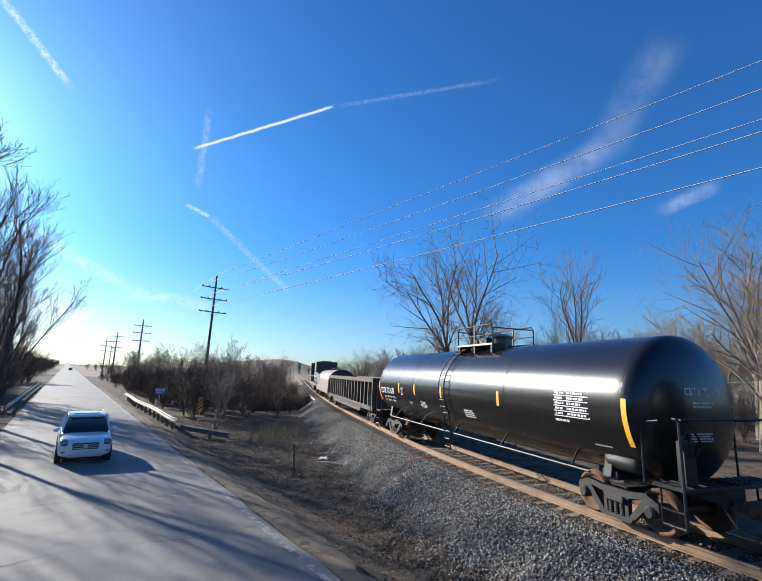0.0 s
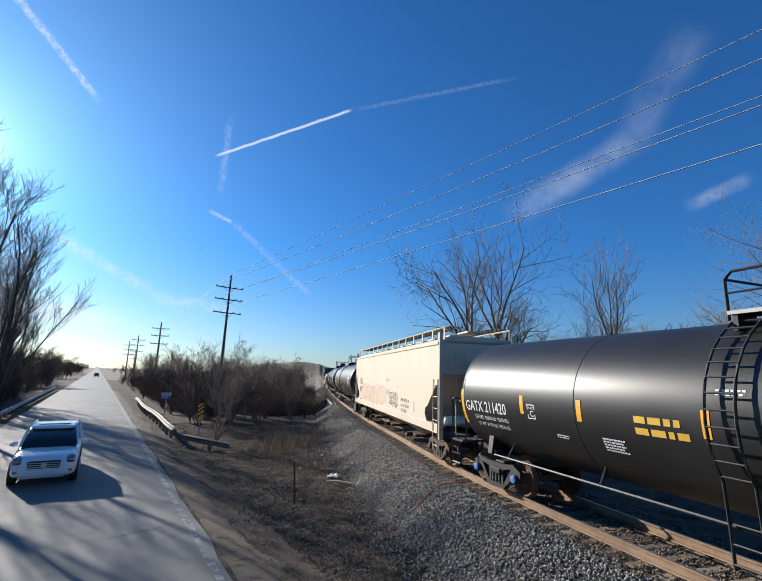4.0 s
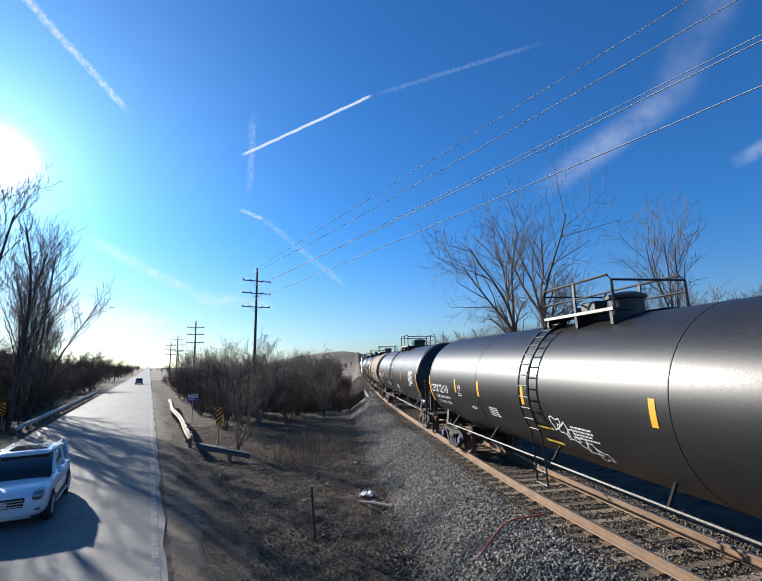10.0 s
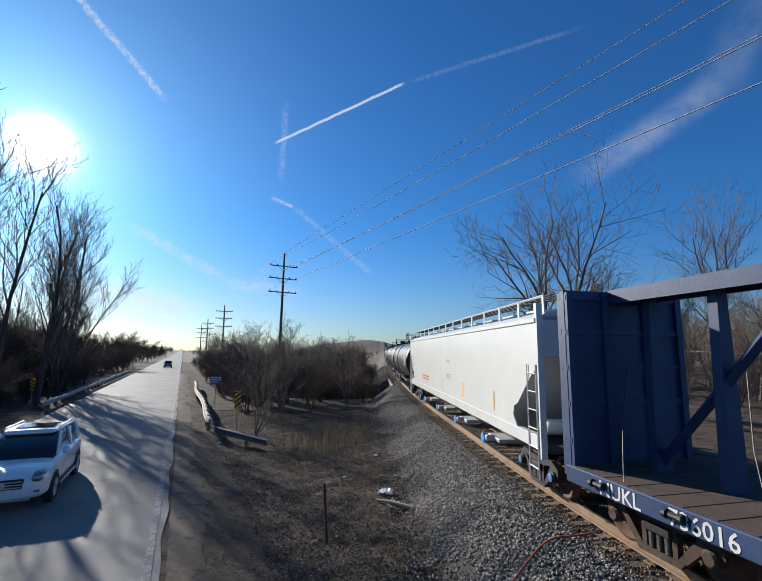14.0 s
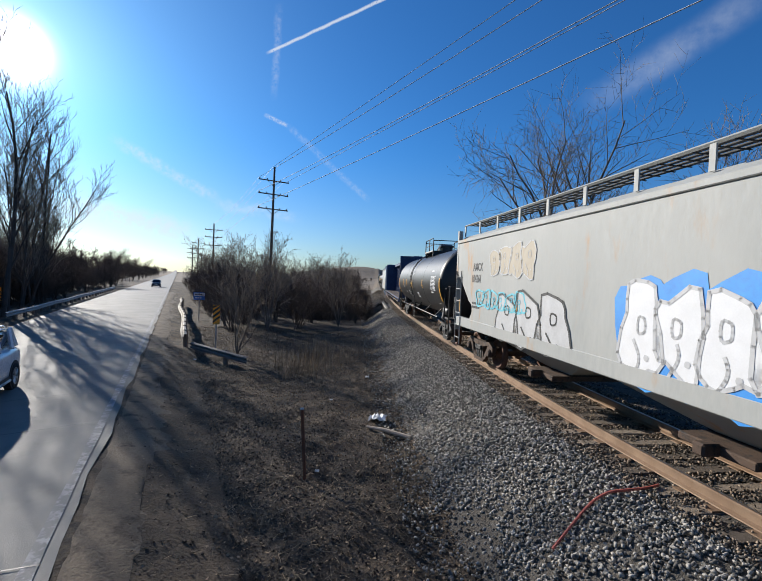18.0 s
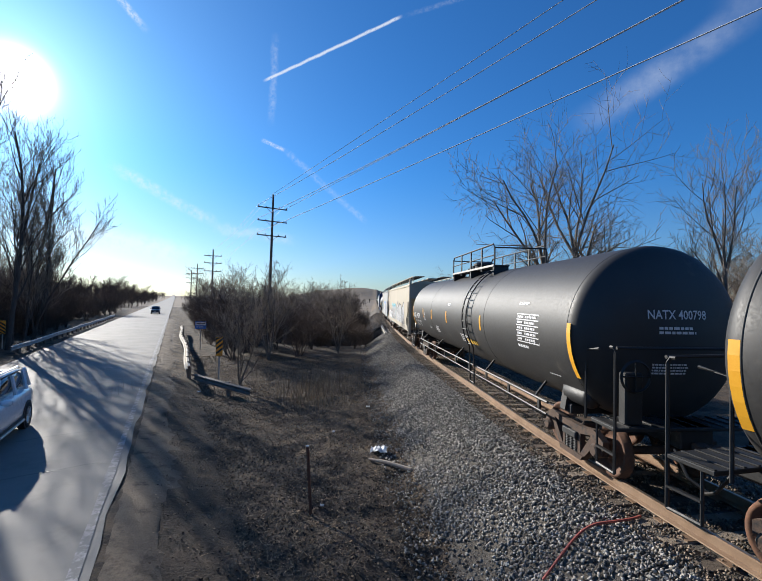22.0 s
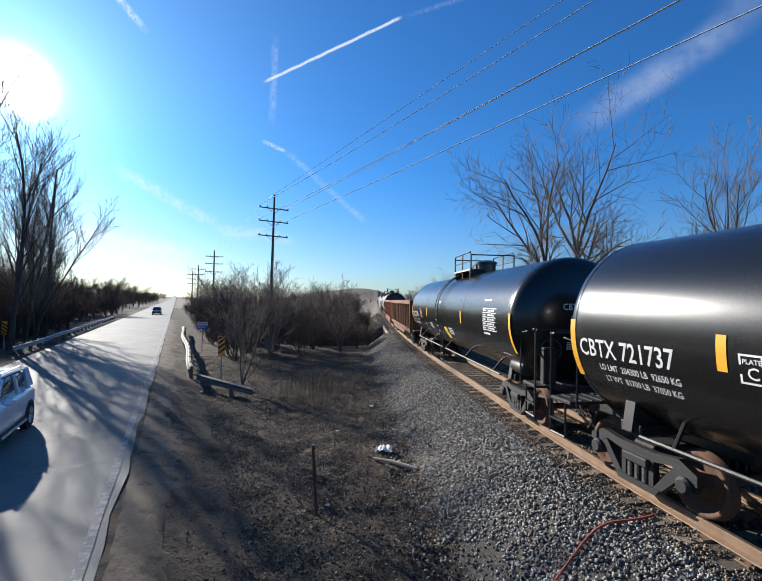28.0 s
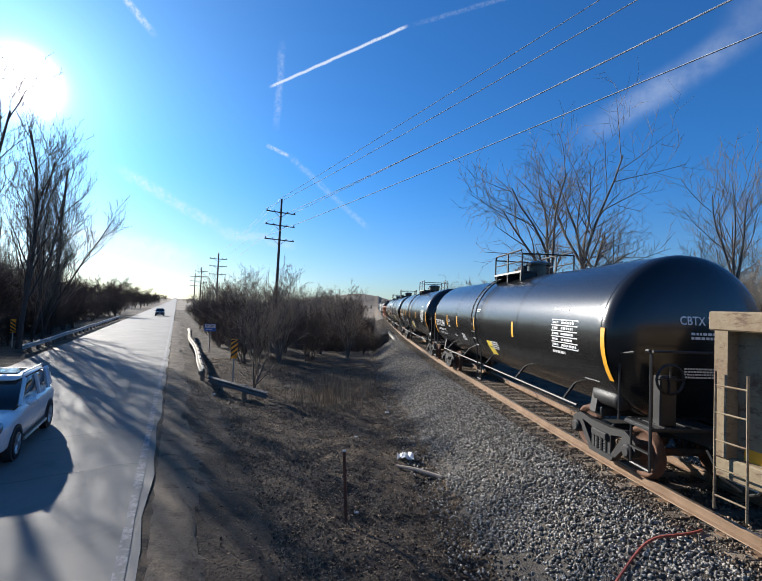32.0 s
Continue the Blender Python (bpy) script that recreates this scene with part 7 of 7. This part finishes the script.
def branch_tree(seed, tall, spread, levels, trunk_r, limbs, sides=(7, 5, 4, 3, 3), stems=1, up=0.55, first=0.25, twig=0.012, droop=0.0, fork=None, stem_at=None, lean=0.16, bend=0.16, thin=(0.42, 0.6), reach=1.0):
    """A bare tree: vertices and faces for the wood (trunk and limbs) and for the twigs."""
    rnd = random.Random(seed)
    wood, twigs = ([], []), ([], [])

    def stick(target, pts, radii, n):
        vs, fs = target
        k = len(vs)
        for i, p in enumerate(pts):
            d = (pts[min(i + 1, len(pts) - 1)] - pts[max(i - 1, 0)]).normalized()
            s = d.cross(Vector((0.3, 0.2, 1))) if abs(d.z) < 0.9 else d.cross(Vector((1, 0.1, 0)))
            s.normalize()
            t = s.cross(d)
            for j in range(n):
                a = 2 * math.pi * j / n
                vs.append(tuple(p + radii[i] * (math.cos(a) * s + math.sin(a) * t)))
        for i in range(len(pts) - 1):
            for j in range(n):
                fs.append((k + i * n + j, k + i * n + (j + 1) % n, k + (i + 1) * n + (j + 1) % n, k + (i + 1) * n + j))

    def grow_branch(p, d, length, r, level):
        n = 6 if level == 0 else 5 if level < levels - 2 else 4 if level < levels - 1 else 3
        full = length
        if level == 0 and fork:
            length = length * fork[0]
        pts, radii, dirs = [p], [r], [d]
        for i in range(n):
            d = (d + Vector((rnd.gauss(0, 1), rnd.gauss(0, 1), rnd.gauss(0, 0.7))) * (0.07 if level == 0 else bend) + Vector((0, 0, up * 0.12 - droop * level * 0.05))).normalized()
            p = p + d * (length / n)
            pts.append(p)
            dirs.append(d)
            end = 0.72 if level == 0 and fork else 0.35 if level < levels - 1 else 0.4
            radii.append(max(twig * 0.5, r * (1 - (1 - end) * (i + 1) / n)))
        stick(wood if level < max(1, levels - 2) else twigs, pts, radii, sides[min(level, len(sides) - 1)])
        if level >= levels - 1:
            return
        if level == 0 and fork:
            turn = rnd.uniform(0, 6.28)
            for c in range(fork[1]):
                a = turn + c * 6.283 / fork[1] + rnd.uniform(-0.35, 0.35)
                out = fork[2] * (0.3 if c == 0 else rnd.uniform(0.65, 1.15))
                nd = (d + Vector((math.cos(a), math.sin(a), 0)) * out).normalized()
                grow_branch(pts[-1 - (c % 3 == 2)], nd, full * (1 - fork[0]) * rnd.uniform(0.85, 1.05), r * rnd.uniform(0.42, 0.55), 1)
        count = limbs[min(level, len(limbs) - 1)]
        for c in range(count):
            f = (first if level == 0 else 0.2) + (1 - (first if level == 0 else 0.2)) * (c + rnd.random() * 0.8) / count
            f = min(f, 0.98)
            i = min(int(f * n), n - 1)
            q = pts[i].lerp(pts[i + 1], f * n - i)
            a = rnd.uniform(0, 6.283) + c * 2.4
            side = dirs[i].cross(Vector((math.cos(a), math.sin(a), 0.2))).normalized()
            nd = (dirs[i] * rnd.uniform(0.55, 0.95) + side * spread * rnd.uniform(0.6, 1.1) + Vector((0, 0, up * 0.5))).normalized()
            grow_branch(q, nd, (full * 0.82 if level == 0 and fork else length) * rnd.uniform(0.42, 0.62) * ((1.15 - 0.55 * f) * reach if level == 0 else 1), max(twig, radii[i] * rnd.uniform(*thin)), level + 1)

    for s in range(stems):
        if stem_at:
            dx, dy, lx, k = stem_at[s]
            grow_branch(Vector((dx, dy, -0.1)), Vector((lx, 0.02, 1)).normalized(), tall * k, trunk_r * k, 0)
            continue
        d = Vector((rnd.gauss(0, lean), rnd.gauss(0, lean), 1)).normalized() if stems > 1 else Vector((0.02, 0.01, 1))
        o = Vector((rnd.gauss(0, 0.12), rnd.gauss(0, 0.12), -0.1)) * (stems > 1)
        grow_branch(o, d, tall * rnd.uniform(0.75, 1.0) if stems > 1 else tall * 0.86, trunk_r * rnd.uniform(0.7, 1.0), 0)
    return wood, twigs


def pieces(name, data, mat):
    me = bpy.data.meshes.new(name)
    me.from_pydata(data[0], [], data[1])
    me.materials.append(M[mat])
    me.polygons.foreach_set("use_smooth", [True] * len(me.polygons))
    return me


def tree(name, label, category, group, seed, at, wood="bark", fine="twig", **kw):
    w, t = branch_tree(seed, **kw)
    ob = thing(name, label, category, group, at=at)
    part("trunk", pieces("trunk", w, wood), wood, ob)
    part("crown", pieces("crown", t, fine), fine, ob)
    return ob


def spot(x, y, yaw=0.0, size=1.0, sink=0.0):
    return Matrix.Translation(on_ground(x, y, -sink)) @ Matrix.Rotation(yaw, 4, "Z") @ Matrix.Scale(size, 4)


def put_copy(ob, m):
    c = copy_thing(ob, Matrix.Identity(4))
    c.matrix_basis = m
    return c


big = dict(levels=5, limbs=(5, 8, 5, 4), spread=1.0, up=0.22, first=0.40, twig=0.024, bend=0.09, thin=(0.42, 0.58))
# two large cottonwoods and a slimmer one behind the track
t1 = tree("cottonwood_tree", "tall bare cottonwood with a wide twiggy crown", "tree", "bare trees", 11, spot(26.6, 69.5, 0.0), tall=27.0, trunk_r=0.56, stems=2,
          fork=(0.40, 4, 0.40), stem_at=((0.9, 0.0, 0.03, 1.0), (-2.6, 0.4, -0.06, 0.88)), **big)
t2 = tree("cottonwood_tree", "slim bare cottonwood with upright forked limbs", "tree", "bare trees", 16, spot(41.5, 61.5, 1.0), tall=23, trunk_r=0.40, fork=(0.42, 4, 0.34), **dict(big, limbs=(4, 7, 5, 4), up=0.36, spread=0.7))
slim = dict(levels=5, limbs=(12, 5, 4, 3), spread=0.52, up=0.5, first=0.16, twig=0.011, bend=0.10, thin=(0.36, 0.52), reach=0.55)
t3 = tree("roadside_tree", "tall slender bare tree beside the road", "tree", "bare trees", 23, spot(-30.5, 43.0, 0.2), tall=18.0, trunk_r=0.16, wood="bark_dark", fine="twig", **slim)
t4 = tree("roadside_tree", "bare many-stemmed tree beside the road", "tree", "bare trees", 29, spot(-28.0, 41.0, 2.0), tall=12.5, trunk_r=0.11, stems=3, lean=0.05, wood="bark_dark", fine="twig", **slim)
put_copy(t3, spot(-24.6, 34.9, 1.1, 1.0))
rnd = random.Random(77)
for x, y, s, k in ((-34.5, 47.5, 0.9, 3), (-31, 26.5, 1.0, 3), (-37, 51, 0.8, 4), (-40, 42, 1.0, 4), (-37.5, 34, 0.95, 4), (-26.5, 38.5, 0.75, 4), (-43, 56, 0.62, 3), (-41, 51, 0.72, 4), (-44, 57, 0.6, 4),
                   (-39, 47.5, 0.75, 3), (-42, 48, 0.85, 3), (-36, 39, 0.95, 3), (-46, 53, 0.75, 3), (-47.5, 61, 0.6, 3), (-54, 72, 0.5, 3)):
    put_copy(t3 if k == 3 else t4, spot(x + rnd.uniform(-0.6, 0.6), y + rnd.uniform(-0.6, 0.6), rnd.uniform(0, 6.28), s * rnd.uniform(0.92, 1.05)))
t5 = tree("roadside_tree", "bare tree with a stout trunk and few limbs beside the road", "tree", "bare trees", 31, spot(-32.1, 47.1, 0.4), tall=16.5, trunk_r=0.19, wood="bark_dark", fine="twig",
          levels=5, limbs=(13, 6, 4, 3), spread=0.6, up=0.5, first=0.34, twig=0.013, bend=0.09, thin=(0.34, 0.48), reach=0.6)
for x, y, s in ((-26.8, 37.6, 0.95), (-23.8, 30.6, 1.0), (-20.2, 23.4, 0.9), (-21.5, 20.0, 1.05), (-17.0, 15.6, 0.85), (-13.9, 10.9, 0.8), (-22.5, 14.5, 1.1), (-36.3, 52.5, 0.8), (-19.0, 8.0, 1.0), (-27.5, 26.0, 1.1)):
    put_copy(t5, spot(x, y, x * 2.3 + y, s))
put_copy(t1, spot(34, 26, 1.9, 0.58))
for x, y, s in ((33, 78, 0.34), (47, 66, 0.42), (52, 58, 0.45), (48, 48, 0.45), (44, 40, 0.45), (22, 92, 0.34), (37, 88, 0.36), (57, 70, 0.42), (42, 32, 0.5), (46, 22, 0.5), (37, 16, 0.5), (14, 118, 0.36), (8, 150, 0.36)):
    put_copy(t1 if rnd.random() < 0.4 else t2, spot(x + rnd.uniform(-1.5, 1.5), y + rnd.uniform(-1.5, 1.5), rnd.uniform(0, 6.28), s * rnd.uniform(0.85, 1.1)))

shrub = dict(levels=4, limbs=(7, 5, 4), spread=0.75, up=0.45, first=0.08, twig=0.009, sides=(5, 4, 3, 3), lean=0.28)
sh1 = tree("brush_thicket", "dense bare brown brush with many thin stems", "shrub", "bare brush", 41, spot(-10, 36, 0), tall=4.4, trunk_r=0.045, stems=8, wood="bark_dark", fine="twig_red", **shrub)
sh2 = tree("brush_thicket", "low bare brown brush with many thin stems", "shrub", "bare brush", 43, spot(-6, 38, 0), tall=3.2, trunk_r=0.035, stems=10, wood="twig_red", fine="twig_red", **shrub)
sh3 = tree("sapling", "bare grey sapling standing out of the brush", "tree", "bare brush", 47, spot(-6.3, 27.2, 0, 0.72), tall=6.2, trunk_r=0.07, stems=3, wood="bark", fine="twig", **dict(shrub, levels=5, limbs=(7, 5, 4, 3), lean=0.15))
for x, y, s in ((-7.6, 36.3, 0.95), (-11.5, 38.5, 0.9), (-3.4, 40.5, 0.8)):
    put_copy(sh3, spot(x, y, x * 3, s))


def road_u(x, y):
    return (x - ROAD_X) * ROAD_SIDE.x + (y - 15) * ROAD_SIDE.y


def fill_brush(count, xs, ys, test, sizes, seed, kinds):
    rr = random.Random(seed)
    done, tries = 0, 0
    while done < count and tries < 20000:
        tries += 1
        x, y = rr.uniform(*xs), rr.uniform(*ys)
        if not test(x, y):
            continue
        put_copy(kinds[rr.randrange(len(kinds))], spot(x, y, rr.uniform(0, 6.28), rr.uniform(*sizes)))
        done += 1


def left_of_track(x, y):
    return rail_x(y) - x


fill_brush(62, (-34, 1), (33.5, 72), lambda x, y: road_u(x, y) > 4.2 and left_of_track(x, y) > 5.5 + max(0, 40 - y) * 0.5, (0.58, 0.98), 1, (sh1, sh2, sh1, sh2, sh3))
fill_brush(34, (-60, -14), (34, 125), lambda x, y: 3.4 < road_u(x, y) < 7, (0.5, 0.9), 6, (sh1, sh2))
fill_brush(70, (-60, 0), (72, 125), lambda x, y: road_u(x, y) > 4.5 and left_of_track(x, y) > 5, (0.7, 1.1), 2, (sh1, sh2, sh3))
fill_brush(90, (-75, -18), (12, 100), lambda x, y: -20 < road_u(x, y) < -9.8, (0.8, 1.25), 3, (sh1, sh2))
fill_brush(60, (-60, -22), (20, 70), lambda x, y: -24 < road_u(x, y) < -13.0, (1.0, 1.4), 8, (sh1, sh1, sh3))
fill_brush(34, (-9, 3), (44, 76), lambda x, y: 2.9 < left_of_track(x, y) < 7.5 and abs(y - 53) > 1.5, (0.35, 0.62), 9, (sh1, sh2))
fill_brush(60, (8, 60), (12, 110), lambda x, y: left_of_track(x, y) < -9, (0.8, 1.5), 4, (sh1, sh2, sh3))


def woods():
    """Far woods on both sides, of many small bare trees."""
    rng = np.random.default_rng(12)
    shapes = []
    for seed in (3, 5, 7):
        w, t = branch_tree(seed, tall=1.0, trunk_r=0.018, levels=4, limbs=(10, 7, 5), spread=0.7, up=0.6, first=0.15, twig=0.002, sides=(4, 3, 3, 3))
        k = len(w[0])
        fs = [f if len(f) == 4 else (*f, f[2]) for f in w[1]] + [tuple(i + k for i in f) for f in t[1]]
        shapes.append((np.array(w[0] + t[0]), np.array(fs)))
    def place(n, test, xs, ys, tall):
        out = []
        while len(out) < n:
            x, y = rng.uniform(*xs), rng.uniform(*ys)
            if test(x, y):
                s = rng.uniform(*tall)
                m = np.eye(4)
                a = rng.uniform(0, 6.28)
                m[:3, :3] = np.array([[math.cos(a), -math.sin(a), 0], [math.sin(a), math.cos(a), 0], [0, 0, 1]]) * s * np.array([1.25, 1.25, 1.0])
                m[:3, 3] = (x, y, float(height(x, y)) - 0.2)
                out.append(m)
        return out
    left = place(170, lambda x, y: -60 < road_u(x, y) < -16, (-190, -26), (25, 260), (6.5, 10)) + place(60, lambda x, y: -50 < road_u(x, y) < -12, (-420, -100), (240, 700), (6, 9))
    left += place(150, lambda x, y: -24 < road_u(x, y) < -9.8, (-190, -40), (85, 340), (3, 5.5))
    scatter("woods_by_road", "bare winter woods along the far side of the road", "woods", shapes, left, "twig_red")
    right = place(230, lambda x, y: -75 < left_of_track(x, y) < -24, (18, 90), (5, 220), (7, 10.5)) + place(70, lambda x, y: -60 < left_of_track(x, y) < -14, (-40, 60), (200, 620), (7, 10))
    scatter("woods_by_track", "bare winter woods behind the track", "woods", shapes, right, "twig")
    mid_ = place(150, lambda x, y: road_u(x, y) > 7 and left_of_track(x, y) > 7, (-330, 0), (120, 640), (3, 5))
    scatter("distant_brush", "bare brush between the road and the track", "woods", shapes, mid_, "twig_red")
    behind = place(60, lambda x, y: True, (-60, 60), (-120, -60), (9, 14))
    scatter("woods_beyond_crossing", "bare winter woods beyond the crossing", "woods", shapes, behind, "twig")


def litter_layer():
    """Dead grass blades, leaves and twigs lying on the soil."""
    rng = np.random.default_rng(9)

    def strewn(count, far, y_power=1.5):
        y = 4 + far * rng.random(count) ** y_power
        x = rng.uniform(-13, 5.0, count)
        u, q = road_u(x, y), left_of_track(x, y)
        thick = 0.5 + 0.5 * grain(x, y, 1.3, 5) + 0.9 * grain(x, y, 0.45, 6)
        ok = (u > 0.9) & (q > 2.4) & (rng.random(count) < np.where(u < 2.2, 0.12, 0.45 + thick))
        x, y = x[ok], y[ok]
        return np.stack([x, y, height(x, y) + 0.012], 1)
    p = strewn(70000, 34)
    blades = turned(rng, p, rng.uniform(0.07, 0.22, len(p)), 0.35)
    p = strewn(190000, 34)
    leaves = turned(rng, p, rng.uniform(0.016, 0.045, len(p)), 0.55)
    p = strewn(32000, 24)
    clods = turned(rng, p, rng.uniform(0.012, 0.03, len(p)), 0.8)
    blade = (np.array([(-0.02, 0, 0), (0.02, 0, 0), (0.015, 0.6, 0.10), (-0.015, 0.6, 0.10), (0.0, 1.1, 0.05), (-0.008, 1.1, 0.05)]), np.array([(0, 1, 2, 3), (3, 2, 4, 5)]))
    leaf = (np.array([(-0.5, 0, 0.06), (0, -0.7, 0), (0.5, 0, 0.06), (0, 0.8, 0.12)]), np.array([(0, 1, 2, 3)]))
    scatter("dry_grass", "flattened dry grass on the bare soil", "grass", [blade], blades, "straw")
    scatter("dead_leaves", "dead leaves strewn on the bare soil", "leaves", [leaf], leaves, "leaf")
    scatter("loose_stones", "small clods and stones on the soil", "stones", stone_shapes(rng, 4), clods, "clod")
    tufts = []
    for cx, cy, n, spread, tall in ((-2.7, 25.0, 420, 0.7, 1.0), (-2.2, 27.5, 380, 0.9, 0.9), (-4.3, 26.5, 300, 0.9, 0.5), (1.4, 15.6, 350, 0.6, 0.28), (-9.5, 24.5, 250, 0.9, 0.3), (-3.0, 22.0, 300, 1.4, 0.3), (-6.5, 30.0, 300, 1.2, 0.6), (0.3, 30, 250, 1.0, 0.6)):
        for _ in range(n):
            x, y = rng.normal(cx, spread), rng.normal(cy, spread)
            a, lean = rng.uniform(0, 6.28), rng.normal(0, 0.45)
            r = Matrix.Rotation(a, 3, "Z") @ Matrix.Rotation(1.35 + lean, 3, "X")
            m = np.eye(4)
            m[:3, :3] = np.array(r) * tall * rng.uniform(0.35, 1.15) * np.array([0.3, 1, 1])
            m[:3, 3] = (x, y, float(height(x, y)))
            tufts.append(m)
    scatter("tall_dry_grass", "tufts of tall dry brown weeds", "grass", [blade], tufts, "straw")


woods()
litter_layer()
build_ballast()


def motions():
    """All that moves: the cars of the train, their wheels, and the car that comes up the road."""
    times = [float(t) for t in range(0, 33)]
    for car, front in TRAIN:
        walk(car, [(t, car_pose(car, front, t)) for t in times])
    turn = SPEED / (WHEEL * SC) / 30
    acts = {}
    for ob, n in AXLES:
        if n not in acts:
            base = ob.matrix_basis.translation.copy()
            walk(ob, [(k / 30, Matrix.Translation(base) @ Matrix.Rotation(turn * k, 4, "Y")) for k in range(961)])
            acts[n] = ob.animation_data.action, ob.animation_data.action_slot
        else:
            ob.rotation_mode = "QUATERNION"
            keys = ob.animation_data_create()
            keys.action, keys.action_slot = acts[n]
    heading = Matrix.Rotation(road_heading(), 4, "Z")
    stops = [(0, 268), (3, 215), (6, 152), (9, 120), (12, 104), (15, 96), (18, 92), (20, 91), (26, 91), (32, 91)]
    walk(far_car, [(t, Matrix.Translation(on_road(a, -2.5, ROAD_Z + 0.01)) @ heading @ Matrix.Scale(0.84, 4)) for t, a in stops])


motions()
